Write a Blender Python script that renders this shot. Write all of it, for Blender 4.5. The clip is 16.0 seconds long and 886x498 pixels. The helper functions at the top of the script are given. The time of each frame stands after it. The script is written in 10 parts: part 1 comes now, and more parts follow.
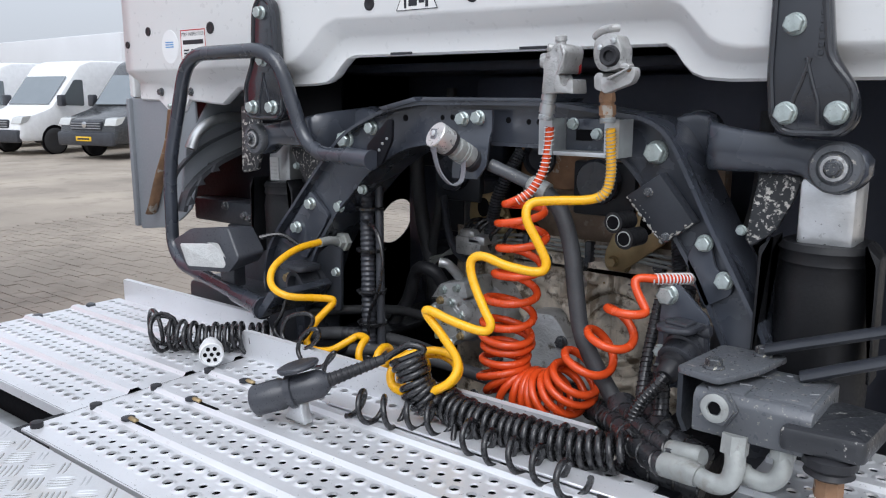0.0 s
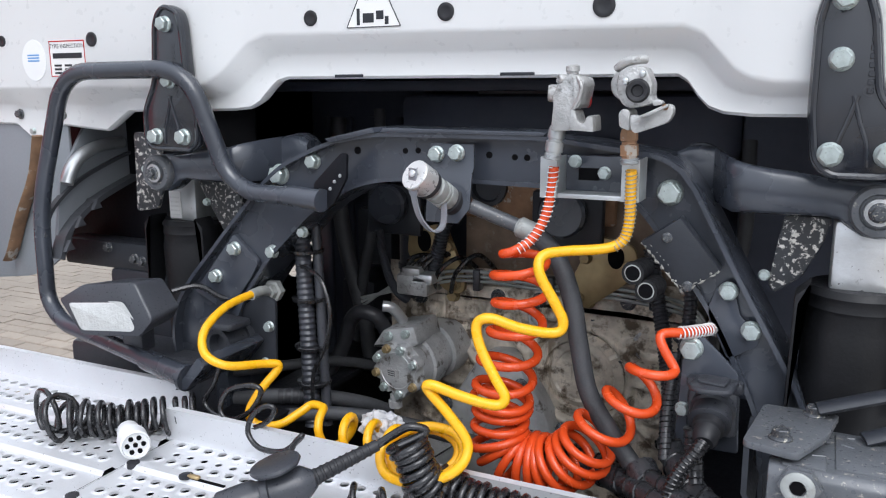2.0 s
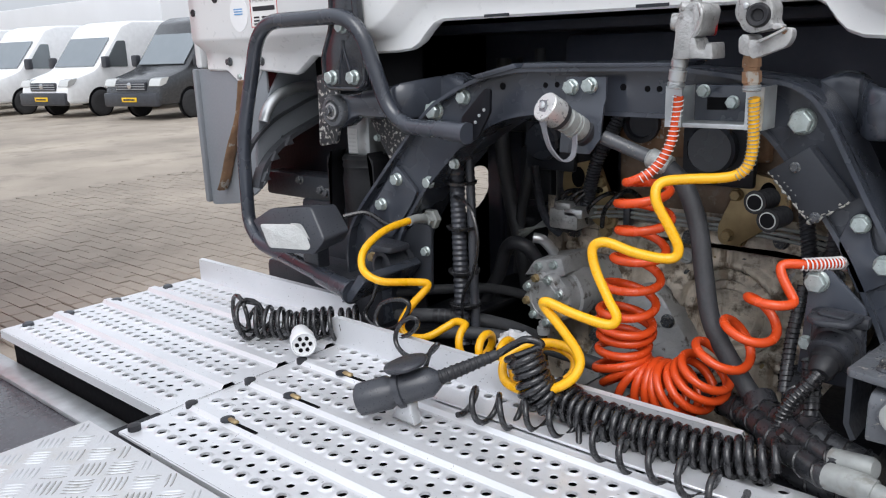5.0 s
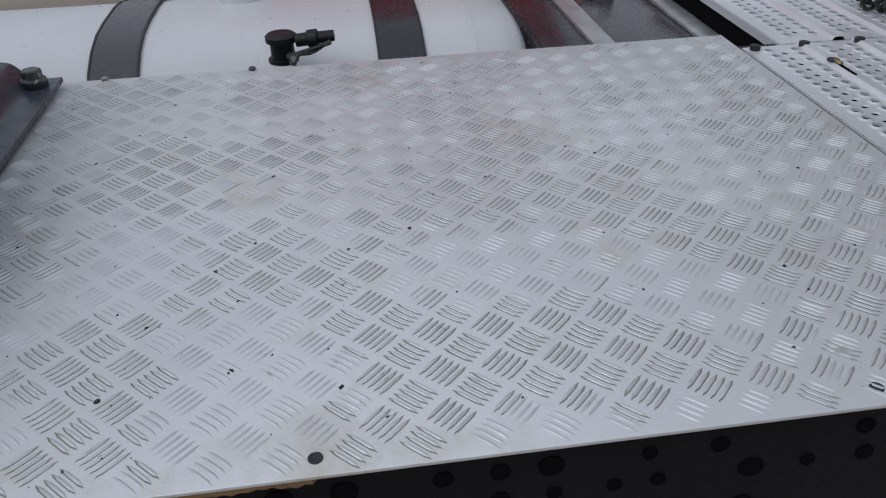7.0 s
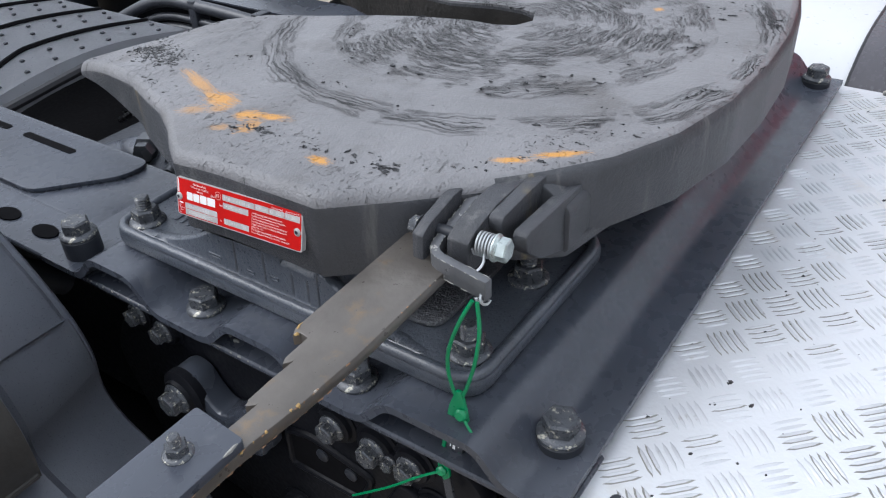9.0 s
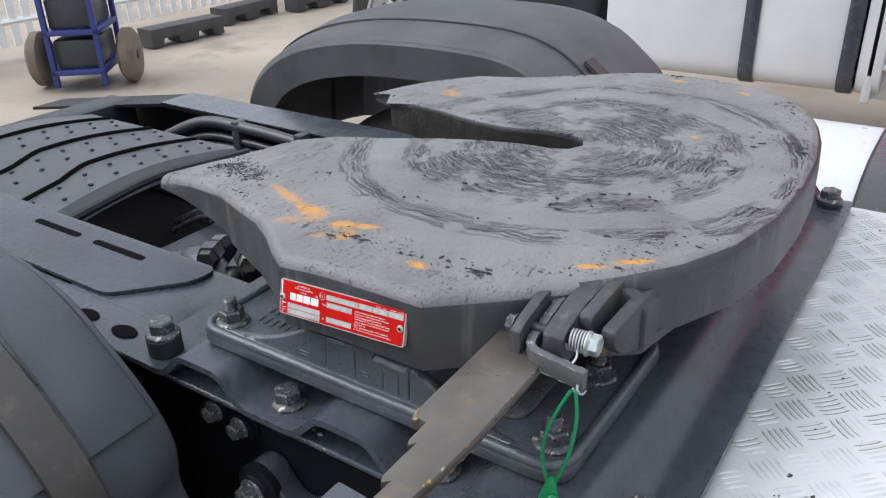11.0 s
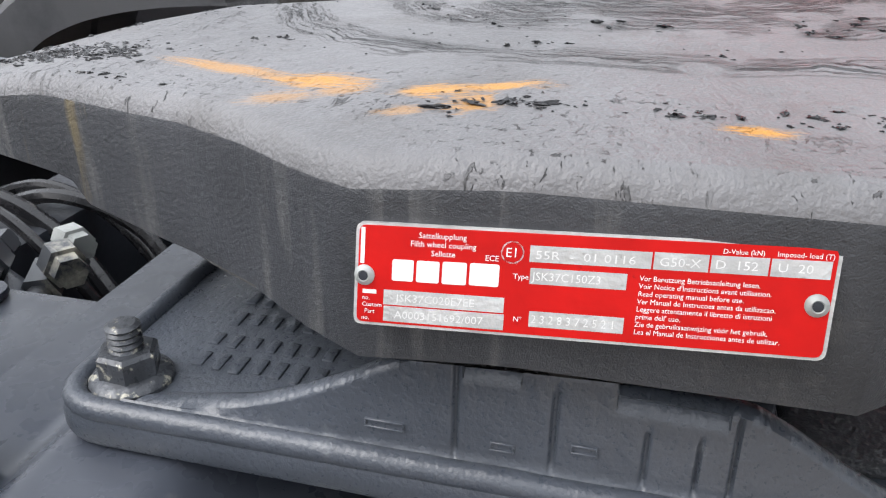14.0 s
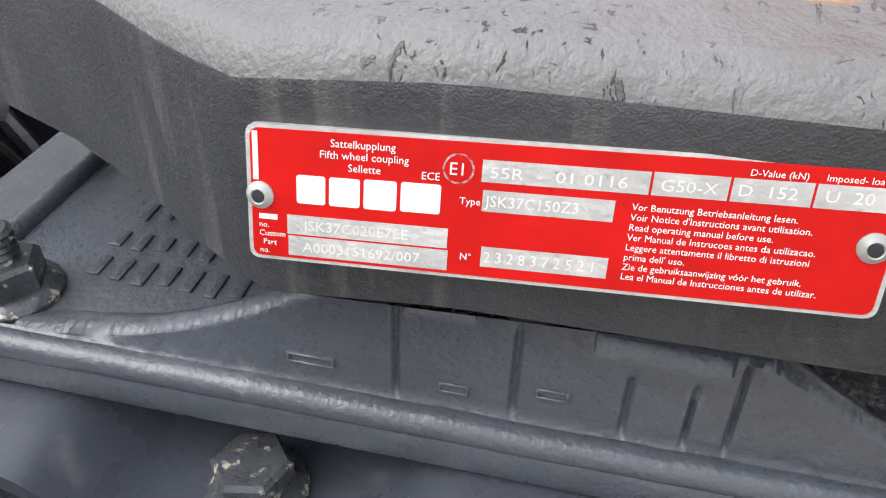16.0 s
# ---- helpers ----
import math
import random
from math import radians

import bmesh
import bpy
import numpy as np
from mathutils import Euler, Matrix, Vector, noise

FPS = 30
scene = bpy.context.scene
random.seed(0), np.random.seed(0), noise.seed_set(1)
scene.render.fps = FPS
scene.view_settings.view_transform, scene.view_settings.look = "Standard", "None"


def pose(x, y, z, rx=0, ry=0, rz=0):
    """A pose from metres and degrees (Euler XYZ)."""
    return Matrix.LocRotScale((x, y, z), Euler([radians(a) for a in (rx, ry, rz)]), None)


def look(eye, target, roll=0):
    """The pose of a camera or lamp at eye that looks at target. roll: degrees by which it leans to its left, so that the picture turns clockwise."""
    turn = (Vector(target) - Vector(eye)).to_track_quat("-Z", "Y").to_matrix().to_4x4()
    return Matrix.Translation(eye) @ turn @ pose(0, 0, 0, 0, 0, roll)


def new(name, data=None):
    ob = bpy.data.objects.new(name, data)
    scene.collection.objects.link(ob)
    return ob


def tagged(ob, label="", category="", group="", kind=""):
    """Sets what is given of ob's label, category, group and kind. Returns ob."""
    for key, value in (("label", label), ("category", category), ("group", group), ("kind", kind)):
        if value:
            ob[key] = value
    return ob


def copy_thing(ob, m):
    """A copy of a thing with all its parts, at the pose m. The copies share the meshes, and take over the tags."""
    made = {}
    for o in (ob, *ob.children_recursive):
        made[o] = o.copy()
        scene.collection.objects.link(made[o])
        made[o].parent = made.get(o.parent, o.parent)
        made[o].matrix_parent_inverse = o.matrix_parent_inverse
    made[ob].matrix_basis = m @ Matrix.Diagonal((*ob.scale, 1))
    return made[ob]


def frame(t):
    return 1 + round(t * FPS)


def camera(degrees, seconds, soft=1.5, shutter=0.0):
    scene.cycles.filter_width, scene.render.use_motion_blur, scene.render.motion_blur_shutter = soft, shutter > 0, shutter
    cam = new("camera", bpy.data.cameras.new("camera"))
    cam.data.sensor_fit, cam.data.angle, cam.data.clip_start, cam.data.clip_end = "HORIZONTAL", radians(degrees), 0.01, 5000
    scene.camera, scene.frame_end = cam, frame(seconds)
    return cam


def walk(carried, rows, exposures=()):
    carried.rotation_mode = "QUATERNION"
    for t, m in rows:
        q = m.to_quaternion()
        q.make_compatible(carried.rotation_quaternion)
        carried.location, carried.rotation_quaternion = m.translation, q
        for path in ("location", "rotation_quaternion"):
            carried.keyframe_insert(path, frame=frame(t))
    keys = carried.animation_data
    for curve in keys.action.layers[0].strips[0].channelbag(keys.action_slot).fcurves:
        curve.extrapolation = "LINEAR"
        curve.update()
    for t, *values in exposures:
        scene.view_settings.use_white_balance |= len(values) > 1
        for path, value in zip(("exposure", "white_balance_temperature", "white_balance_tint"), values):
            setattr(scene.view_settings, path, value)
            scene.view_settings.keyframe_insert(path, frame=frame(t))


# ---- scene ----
cam = camera(58.1, 16.0, 1.15)
PATH = [
    (0, (0.77, 0.973, 1.405), (-0.447, 2.515, 1.029), 0.0),
    (0.5, (0.658, 0.999, 1.457), (-0.427, 2.641, 1.104), -0.1),
    (1, (0.56, 0.994, 1.481), (-0.34, 2.746, 1.136), -0.0),
    (1.5, (0.509, 0.991, 1.475), (-0.361, 2.753, 1.103), -0.2),
    (2, (0.484, 1.0, 1.458), (-0.361, 2.77, 1.066), -0.2),
    (2.5, (0.487, 0.999, 1.441), (-0.345, 2.775, 1.049), -0.1),
    (3, (0.494, 0.982, 1.438), (-0.336, 2.756, 1.034), -0.1),
    (3.2, (0.496, 0.978, 1.437), (-0.332, 2.752, 1.027), -0.0),
    (5.3, (0.681, 0.993, 1.435), (-0.715, 2.3, 0.849), -1.6),
    (5.5, (0.718, 0.989, 1.423), (-0.742, 2.169, 0.733), -1.5),
    (6, (0.778, 0.952, 1.413), (-0.78, 1.788, 0.478), -1.3),
    (6.5, (0.831, 0.867, 1.414), (-0.787, 1.389, 0.36), -1.4),
    (7, (0.895, 0.75, 1.413), (-0.769, 0.957, 0.321), -1.7),
    (7.5, (0.95, 0.614, 1.452), (-0.704, 0.525, 0.332), -1.9),
    (8, (0.981, 0.534, 1.49), (-0.606, 0.13, 0.342), -2.2),
    (8.5, (0.928, 0.475, 1.477), (-0.556, -0.22, 0.329), -2.6),
    (9, (0.845, 0.457, 1.461), (-0.481, -0.511, 0.318), -3.1),
    (9.2, (0.84, 0.451, 1.454), (-0.414, -0.621, 0.324), -3.1),
    (11.3, (0.989, 0.415, 1.491), (-0.507, -0.579, 0.611), -1.7),
    (11.5, (1.006, 0.41, 1.49), (-0.495, -0.576, 0.61), -1.9),
    (12, (1.0, 0.343, 1.476), (-0.542, -0.573, 0.591), -1.8),
    (12.5, (0.893, 0.157, 1.405), (-0.783, -0.466, 0.509), -0.7),
    (13, (0.768, 0.023, 1.279), (-0.961, -0.453, 0.393), 0.2),
    (13.5, (0.716, -0.006, 1.235), (-1.017, -0.47, 0.351), -0.1),
    (14, (0.705, -0.013, 1.228), (-1.037, -0.459, 0.352), 0.1),
    (14.5, (0.675, -0.022, 1.203), (-1.068, -0.449, 0.321), 0.2),
    (15, (0.664, -0.022, 1.206), (-1.05, -0.434, 0.262), 0.2),
    (15.5, (0.636, -0.02, 1.209), (-0.921, -0.386, 0.008), 0.5),
    (16, (0.632, -0.017, 1.213), (-0.915, -0.364, -0.006), 0.7),
]
EXPOSURES = [(t, e, k, 10) for t, e, k in ((0, 0.20, 6200), (1, 0.32, 6200), (3, 0.58, 6250), (5.3, 0.12, 6400), (6, -0.32, 6450), (6.5, -0.60, 6350), (7, -0.80, 6150), (7.5, -0.75, 6000), (8, -0.32, 6050), (8.5, 0.12, 6100), (9, 0.42, 6150), (11.5, 0.42, 6450), (12.5, 0.42, 6550), (13, 0.56, 6450), (14, 0.78, 6550), (15, 0.88, 6700), (16, 0.90, 6750))]
walk(cam, [(t, look(eye, target, roll)) for t, eye, target, roll in PATH], EXPOSURES)

# ---- light ----
GZ = -0.10
world = bpy.data.worlds.new("overcast")
scene.world = world
world.use_nodes = True
wn = world.node_tree.nodes
wl = world.node_tree.links
sky = wn.new("ShaderNodeTexSky")
sky.sky_type = "NISHITA"
sky.sun_disc = False
sky.sun_elevation = radians(50)
sky.sun_rotation = radians(140)
sky.dust_density = 6.0
sky.air_density = 1.0
sky.ozone_density = 0.5
grey = wn.new("ShaderNodeHueSaturation")
grey.inputs["Saturation"].default_value = 0.50
wl.new(sky.outputs[0], grey.inputs["Color"])
# overcast layer, three times as bright overhead as at the horizon
place = wn.new("ShaderNodeTexCoord")
split = wn.new("ShaderNodeSeparateXYZ")
wl.new(place.outputs["Generated"], split.inputs[0])
rise = wn.new("ShaderNodeMapRange")
rise.inputs["To Min"].default_value, rise.inputs["To Max"].default_value = 0.58, 1.14
wl.new(split.outputs["Z"], rise.inputs["Value"])
layer = wn.new("ShaderNodeVectorMath")
layer.operation = "SCALE"
layer.inputs[0].default_value = (9.2, 9.7, 10.5)
wl.new(rise.outputs[0], layer.inputs["Scale"])
veil = wn.new("ShaderNodeMix")
veil.data_type = "RGBA"
veil.inputs["Factor"].default_value = 0.72
wl.new(grey.outputs[0], veil.inputs["A"])
wl.new(layer.outputs[0], veil.inputs["B"])
wl.new(veil.outputs["Result"], wn["Background"].inputs["Color"])
wn["Background"].inputs["Strength"].default_value = 0.12
sun = bpy.data.lights.new("sun", "SUN")
sun.energy = 1.15
sun.angle = radians(40)
sun.color = (0.98, 0.985, 1.0)
sun_ob = new("sun", sun)
sun_ob.matrix_world = look((3.4, -6.4, 8), (0, 0, 0))


# ---- materials ----
def material(name, base, rough=0.5, metal=0.0, vary=0.12, scale=8.0, bump=0.15, bump_scale=120.0, spots=None, spot_size=30.0,
             spot_cut=0.66, coat=0.0, rnd=0.0, soft=0.05, spec=0.5, coat_rough=0.12):
    """Principled surface with broad and fine variation, fine relief and, where given, worn spots of another colour."""
    m = bpy.data.materials.new(name)
    m.use_nodes = True
    n, l = m.node_tree.nodes, m.node_tree.links
    b = n["Principled BSDF"]
    b.inputs["Metallic"].default_value = metal
    b.inputs["Coat Weight"].default_value = coat
    b.inputs["Specular IOR Level"].default_value = spec
    b.inputs["Coat Roughness"].default_value = coat_rough
    co = n.new("ShaderNodeTexCoord")
    big = n.new("ShaderNodeTexNoise")
    big.inputs["Scale"].default_value, big.inputs["Detail"].default_value = scale, 6
    fine = n.new("ShaderNodeTexNoise")
    fine.inputs["Scale"].default_value, fine.inputs["Detail"].default_value = bump_scale, 4
    l.new(co.outputs["Object"], big.inputs["Vector"])
    l.new(co.outputs["Object"], fine.inputs["Vector"])
    mul = n.new("ShaderNodeMapRange")
    mul.inputs["From Min"].default_value, mul.inputs["From Max"].default_value = 0.3, 0.7
    mul.inputs["To Min"].default_value, mul.inputs["To Max"].default_value = 1 - vary, 1 + vary
    l.new(big.outputs["Fac"], mul.inputs["Value"])
    tone = n.new("ShaderNodeVectorMath")
    tone.operation = "SCALE"
    tone.inputs[0].default_value = base
    l.new(mul.outputs[0], tone.inputs["Scale"])
    col = tone.outputs[0]
    if rnd:
        info = n.new("ShaderNodeObjectInfo")
        r2 = n.new("ShaderNodeMapRange")
        r2.inputs["To Min"].default_value, r2.inputs["To Max"].default_value = 1 - rnd, 1 + rnd
        l.new(info.outputs["Random"], r2.inputs["Value"])
        t2 = n.new("ShaderNodeVectorMath")
        t2.operation = "SCALE"
        l.new(col, t2.inputs[0])
        l.new(r2.outputs[0], t2.inputs["Scale"])
        col = t2.outputs[0]
    rr = n.new("ShaderNodeMapRange")
    rr.inputs["From Min"].default_value, rr.inputs["From Max"].default_value = 0.3, 0.7
    rr.inputs["To Min"].default_value, rr.inputs["To Max"].default_value = max(rough - 0.09, 0.03), min(rough + 0.09, 1)
    l.new(fine.outputs["Fac"], rr.inputs["Value"])
    rough_out = rr.outputs[0]
    if spots:
        sp = n.new("ShaderNodeTexNoise")
        sp.inputs["Scale"].default_value, sp.inputs["Detail"].default_value, sp.inputs["Roughness"].default_value = spot_size, 8, 0.65
        l.new(co.outputs["Object"], sp.inputs["Vector"])
        cut = n.new("ShaderNodeMapRange")
        cut.inputs["From Min"].default_value, cut.inputs["From Max"].default_value = spot_cut, spot_cut + soft
        l.new(sp.outputs["Fac"], cut.inputs["Value"])
        mix = n.new("ShaderNodeMix")
        mix.data_type = "RGBA"
        l.new(cut.outputs[0], mix.inputs["Factor"])
        l.new(col, mix.inputs["A"])
        mix.inputs["B"].default_value = (*spots, 1)
        col = mix.outputs["Result"]
    l.new(col, b.inputs["Base Color"])
    l.new(rough_out, b.inputs["Roughness"])
    if bump:
        bp = n.new("ShaderNodeBump")
        bp.inputs["Strength"].default_value, bp.inputs["Distance"].default_value = bump, 0.002
        mid = n.new("ShaderNodeTexNoise")
        mid.inputs["Scale"].default_value, mid.inputs["Detail"].default_value = bump_scale / 5, 3
        l.new(co.outputs["Object"], mid.inputs["Vector"])
        both = n.new("ShaderNodeMath")
        both.operation = "MULTIPLY_ADD"
        l.new(mid.outputs["Fac"], both.inputs[0])
        both.inputs[1].default_value = 1.6
        l.new(fine.outputs["Fac"], both.inputs[2])
        l.new(both.outputs[0], bp.inputs["Height"])
        l.new(bp.outputs[0], b.inputs["Normal"])
    return m


def streaked(m, colour, scale, cut, soft=0.1):
    """Adds runs of weathering that follow the upright direction."""
    n, l = m.node_tree.nodes, m.node_tree.links
    b = n["Principled BSDF"]
    co = n.new("ShaderNodeTexCoord")
    mp = n.new("ShaderNodeMapping")
    mp.inputs["Scale"].default_value = (1, 1, 0.12)
    no = n.new("ShaderNodeTexNoise")
    no.inputs["Scale"].default_value, no.inputs["Detail"].default_value, no.inputs["Roughness"].default_value = scale, 6, 0.6
    cut_node = n.new("ShaderNodeMapRange")
    cut_node.inputs["From Min"].default_value, cut_node.inputs["From Max"].default_value = cut, cut + soft
    mix = n.new("ShaderNodeMix")
    mix.data_type = "RGBA"
    l.new(co.outputs["Object"], mp.inputs["Vector"])
    l.new(mp.outputs[0], no.inputs["Vector"])
    l.new(no.outputs["Fac"], cut_node.inputs["Value"])
    l.new(cut_node.outputs[0], mix.inputs["Factor"])
    l.new(b.inputs["Base Color"].links[0].from_socket, mix.inputs["A"])
    mix.inputs["B"].default_value = (*colour, 1)
    l.new(mix.outputs["Result"], b.inputs["Base Color"])
    return m


M_CHASSIS = material("chassis_paint", (0.043, 0.049, 0.063), 0.26, 0, 0.25, 6, 0.04, 14, (0.10, 0.105, 0.115), 24, 0.66, soft=0.16, coat=0.35, coat_rough=0.12)
M_MOUNT = material("grey_mounting_paint", (0.056, 0.063, 0.080), 0.29, 0, 0.22, 5, 0.05, 60, (0.115, 0.12, 0.135), 30, 0.64, soft=0.14, spec=0.5)
# dark blue put in as the tone of the shade under the cab
M_TUNNEL = material("void_shade_tone", (0.055, 0.063, 0.090), 0.6, 0, 0.25, 6, 0.3, 60)
M_COVER = material("grey_cover_plastic", (0.205, 0.213, 0.235), 0.36, 0, 0.12, 5, 0.06, 200)
M_STRAP = material("worn_dark_strap", (0.050, 0.047, 0.044), 0.5, 0, 0.3, 9, 0.3, 120, (0.12, 0.10, 0.08), 18, 0.58, soft=0.15)
M_GLOSSPRESS = material("glossy_black_pressing", (0.017, 0.019, 0.025), 0.22, 0, 0.2, 5, 0.02, 14, (0.05, 0.052, 0.058), 16, 0.66, soft=0.16, coat=0.5, coat_rough=0.1)
M_CAP = material("satin_silver_cap", (0.66, 0.66, 0.65), 0.32, 0.5, 0.1, 20, 0.05, 200, (0.45, 0.45, 0.44), 40, 0.66)
M_ZINC = material("matt_zinc_fitting", (0.35, 0.365, 0.355), 0.5, 0.2, 0.28, 30, 0.25, 160, (0.24, 0.24, 0.22), 40, 0.56, soft=0.12)
M_WORN = material("scratched_grey_paint", (0.088, 0.094, 0.104), 0.34, 0, 0.35, 8, 0.25, 180, (0.34, 0.32, 0.28), 120, 0.60, soft=0.06)
# grime with the bars' flank shade put in as colour; also worn edges, chips
M_GREYMARKS = material("grey_grime_shade_wear", (0.25, 0.245, 0.225), 0.6, 0, 0.25, 20, 0.1, 200)
# near-black: the dark of the sideways rail faces is put into the colour
M_RAIL = material("shaded_black_paint", (0.0075, 0.008, 0.0105), 0.42, 0, 0.3, 7, 0.15, 180, (0.025, 0.025, 0.027), 18, 0.68, spec=0.15)
M_DARK = material("dark_paint", (0.026, 0.029, 0.036), 0.42, 0, 0.25, 7, 0.15, 180, (0.045, 0.045, 0.046), 18, 0.7, spec=0.35)
M_SPECKLE = material("flaked_black_paint", (0.026, 0.028, 0.032), 0.4, 0, 0.25, 9, 0.4, 200, (0.55, 0.53, 0.49), 130, 0.545, soft=0.05)
M_CHIPPED = material("chipped_paint", (0.030, 0.032, 0.037), 0.36, 0, 0.2, 9, 0.25, 160, (0.46, 0.45, 0.42), 110, 0.625, soft=0.05)
M_BELLOWS = material("black_bellows_rubber", (0.0095, 0.0098, 0.0115), 0.5, 0, 0.3, 12, 0.15, 200, (0.05, 0.05, 0.048), 160, 0.70, spec=0.35)
M_PLASTIC = material("black_plastic", (0.042, 0.045, 0.054), 0.34, 0, 0.2, 9, 0.15, 300)
M_FENDER = material("fender_plastic", (0.172, 0.184, 0.218), 0.34, 0, 0.10, 4, 0.10, 500, (0.21, 0.215, 0.235), 9, 0.60, soft=0.2)
M_FENDERDUST = material("dusty_fender_plastic", (0.20, 0.20, 0.212), 0.5, 0, 0.14, 6, 0.10, 500, (0.14, 0.142, 0.155), 5, 0.52, soft=0.2)
M_RUBBER = material("rubber", (0.020, 0.0205, 0.024), 0.48, 0, 0.2, 12, 0.15, 200, (0.03, 0.03, 0.03), 14, 0.68, spec=0.4)
M_LINER = material("dark_liner_plastic", (0.055, 0.058, 0.066), 0.45, 0, 0.15, 5, 0.12, 300)
M_CABLE = material("black_cable", (0.016, 0.016, 0.018), 0.24, 0, 0.1, 12, 0.05, 100, spec=0.65)
M_WRAP = material("black_spiral_wrap", (0.030, 0.031, 0.035), 0.30, 0, 0.15, 14, 0.08, 120, (0.06, 0.06, 0.06), 30, 0.66, spec=0.6)
M_WRAPFILM = material("cloudy_plastic_film", (0.55, 0.56, 0.58), 0.22, 0, 0.35, 40, 0.6, 120, (0.22, 0.23, 0.25), 60, 0.5, soft=0.2)
M_GREYHOSE = material("hydraulic_hose_rubber", (0.045, 0.047, 0.052), 0.6, 0, 0.2, 14, 0.25, 300)
M_WHITE = material("white_cab_paint", (0.74, 0.75, 0.755), 0.34, 0, 0.02, 2, 0.0, 60, coat=0.3)
M_TANK = material("white_tank_paint", (0.60, 0.61, 0.63), 0.35, 0, 0.05, 4, 0.03, 60, (0.42, 0.41, 0.39), 14, 0.72, coat=0.2)
M_TREAD = material("silver_tread_plate", (0.66, 0.67, 0.69), 0.42, 0.30, 0.08, 3, 0.14, 260, (0.50, 0.46, 0.39), 6, 0.54, soft=0.22)
M_TREADBAR = material("worn_tread_bars", (0.58, 0.59, 0.61), 0.42, 0.32, 0.12, 14, 0.10, 260, (0.28, 0.26, 0.23), 34, 0.60, soft=0.12)
M_SILVER = material("silver_painted_aluminium", (0.72, 0.73, 0.755), 0.36, 0.40, 0.08, 5, 0.12, 200, (0.50, 0.49, 0.48), 20, 0.64, soft=0.14)
M_GALV = material("galvanised_steel", (0.52, 0.54, 0.55), 0.42, 0.8, 0.2, 25, 0.2, 200, (0.3, 0.3, 0.29), 40, 0.66)
M_BOLT = material("zinc_bolt", (0.46, 0.52, 0.51), 0.35, 0.6, 0.25, 1.5, 0.2, 10, (0.20, 0.21, 0.20), 2.6, 0.58, soft=0.12)
M_BOLTDARK = material("painted_bolt", (0.066, 0.071, 0.080), 0.30, 0.2, 0.3, 1.5, 0.3, 8, (0.44, 0.42, 0.35), 4.5, 0.585, soft=0.05)
M_CAST = material("cast_aluminium", (0.47, 0.475, 0.48), 0.40, 0.35, 0.30, 16, 0.8, 200, (0.13, 0.115, 0.10), 38, 0.56, soft=0.10)
M_CASTLIGHT = material("bright_cast_aluminium", (0.62, 0.63, 0.64), 0.36, 0.7, 0.15, 30, 0.3, 160, (0.35, 0.35, 0.34), 50, 0.66)
M_COUPLING = material("dull_die_cast", (0.44, 0.44, 0.435), 0.38, 0.5, 0.25, 40, 0.5, 320, (0.18, 0.175, 0.165), 90, 0.56, soft=0.12)
M_GEAR = streaked(material("oily_gearbox_casting", (0.60, 0.53, 0.44), 0.46, 0.12, 0.5, 18, 1.0, 150, (0.13, 0.095, 0.065), 26, 0.51, soft=0.10), (0.24, 0.185, 0.13), 30, 0.55, 0.10)
M_RUSTY = material("rusty_steel", (0.26, 0.15, 0.085), 0.7, 0.15, 0.4, 22, 0.5, 90, (0.42, 0.38, 0.33), 34, 0.585, soft=0.03)
M_BROWNCAST = material("brown_rusted_casting", (0.19, 0.135, 0.095), 0.6, 0.1, 0.4, 14, 0.8, 120, (0.26, 0.22, 0.18), 34, 0.58, soft=0.06)
M_BRASS = material("yellow_chromated_steel", (0.36, 0.27, 0.14), 0.45, 0.5, 0.25, 22, 0.2, 120, (0.12, 0.09, 0.06), 20, 0.62)
M_ORANGEHOSE = material("red_coil_plastic", (0.66, 0.072, 0.014), 0.22, 0, 0.06, 14, 0.03, 80)
M_YELLOW = material("yellow_coil_plastic", (0.86, 0.44, 0.008), 0.3, 0, 0.05, 14, 0.03, 80)
M_REDPLASTIC = material("red_plastic", (0.5, 0.02, 0.02), 0.35)
M_PLATE5 = streaked(streaked(material("fifth_wheel_casting", (0.046, 0.048, 0.054), 0.36, 0.0, 0.35, 11, 0.40, 1500, (0.090, 0.088, 0.085), 26, 0.60, soft=0.18), (0.115, 0.115, 0.115), 60, 0.57, 0.14), (0.19, 0.15, 0.075), 26, 0.655, 0.10)
M_ROUGHCAST = material("rough_sand_casting", (0.075, 0.078, 0.086), 0.45, 0, 0.3, 30, 1.0, 420, (0.17, 0.17, 0.175), 300, 0.56, soft=0.06)
M_HOOK = material("edge_worn_hook_paint", (0.095, 0.098, 0.105), 0.36, 0.2, 0.25, 20, 0.3, 160, (0.50, 0.48, 0.44), 110, 0.62, soft=0.06)
M_SLOT = material("greasy_dark_wall", (0.020, 0.018, 0.016), 0.5, 0, 0.4, 25, 0.6, 160, (0.07, 0.055, 0.04), 30, 0.60, soft=0.1)
M_BRACKET = material("blue_grey_casting", (0.066, 0.075, 0.092), 0.33, 0.0, 0.22, 12, 0.35, 420, (0.15, 0.16, 0.175), 34, 0.64, soft=0.1, coat=0.3, coat_rough=0.25)
M_HANDLE = material("worn_steel_handle", (0.120, 0.108, 0.096), 0.36, 0.35, 0.35, 14, 0.3, 120, (0.20, 0.135, 0.075), 30, 0.56, soft=0.14)
M_RUSTEDGE = material("rust_yellow_edge", (0.42, 0.27, 0.10), 0.75, 0, 0.4, 60, 0.5, 200, (0.20, 0.10, 0.05), 90, 0.52, soft=0.12)
M_ORANGE = material("orange_paint_mark", (0.56, 0.28, 0.045), 0.6, 0, 0.25, 60, 0.2, 300, (0.22, 0.17, 0.12), 80, 0.54, soft=0.14)
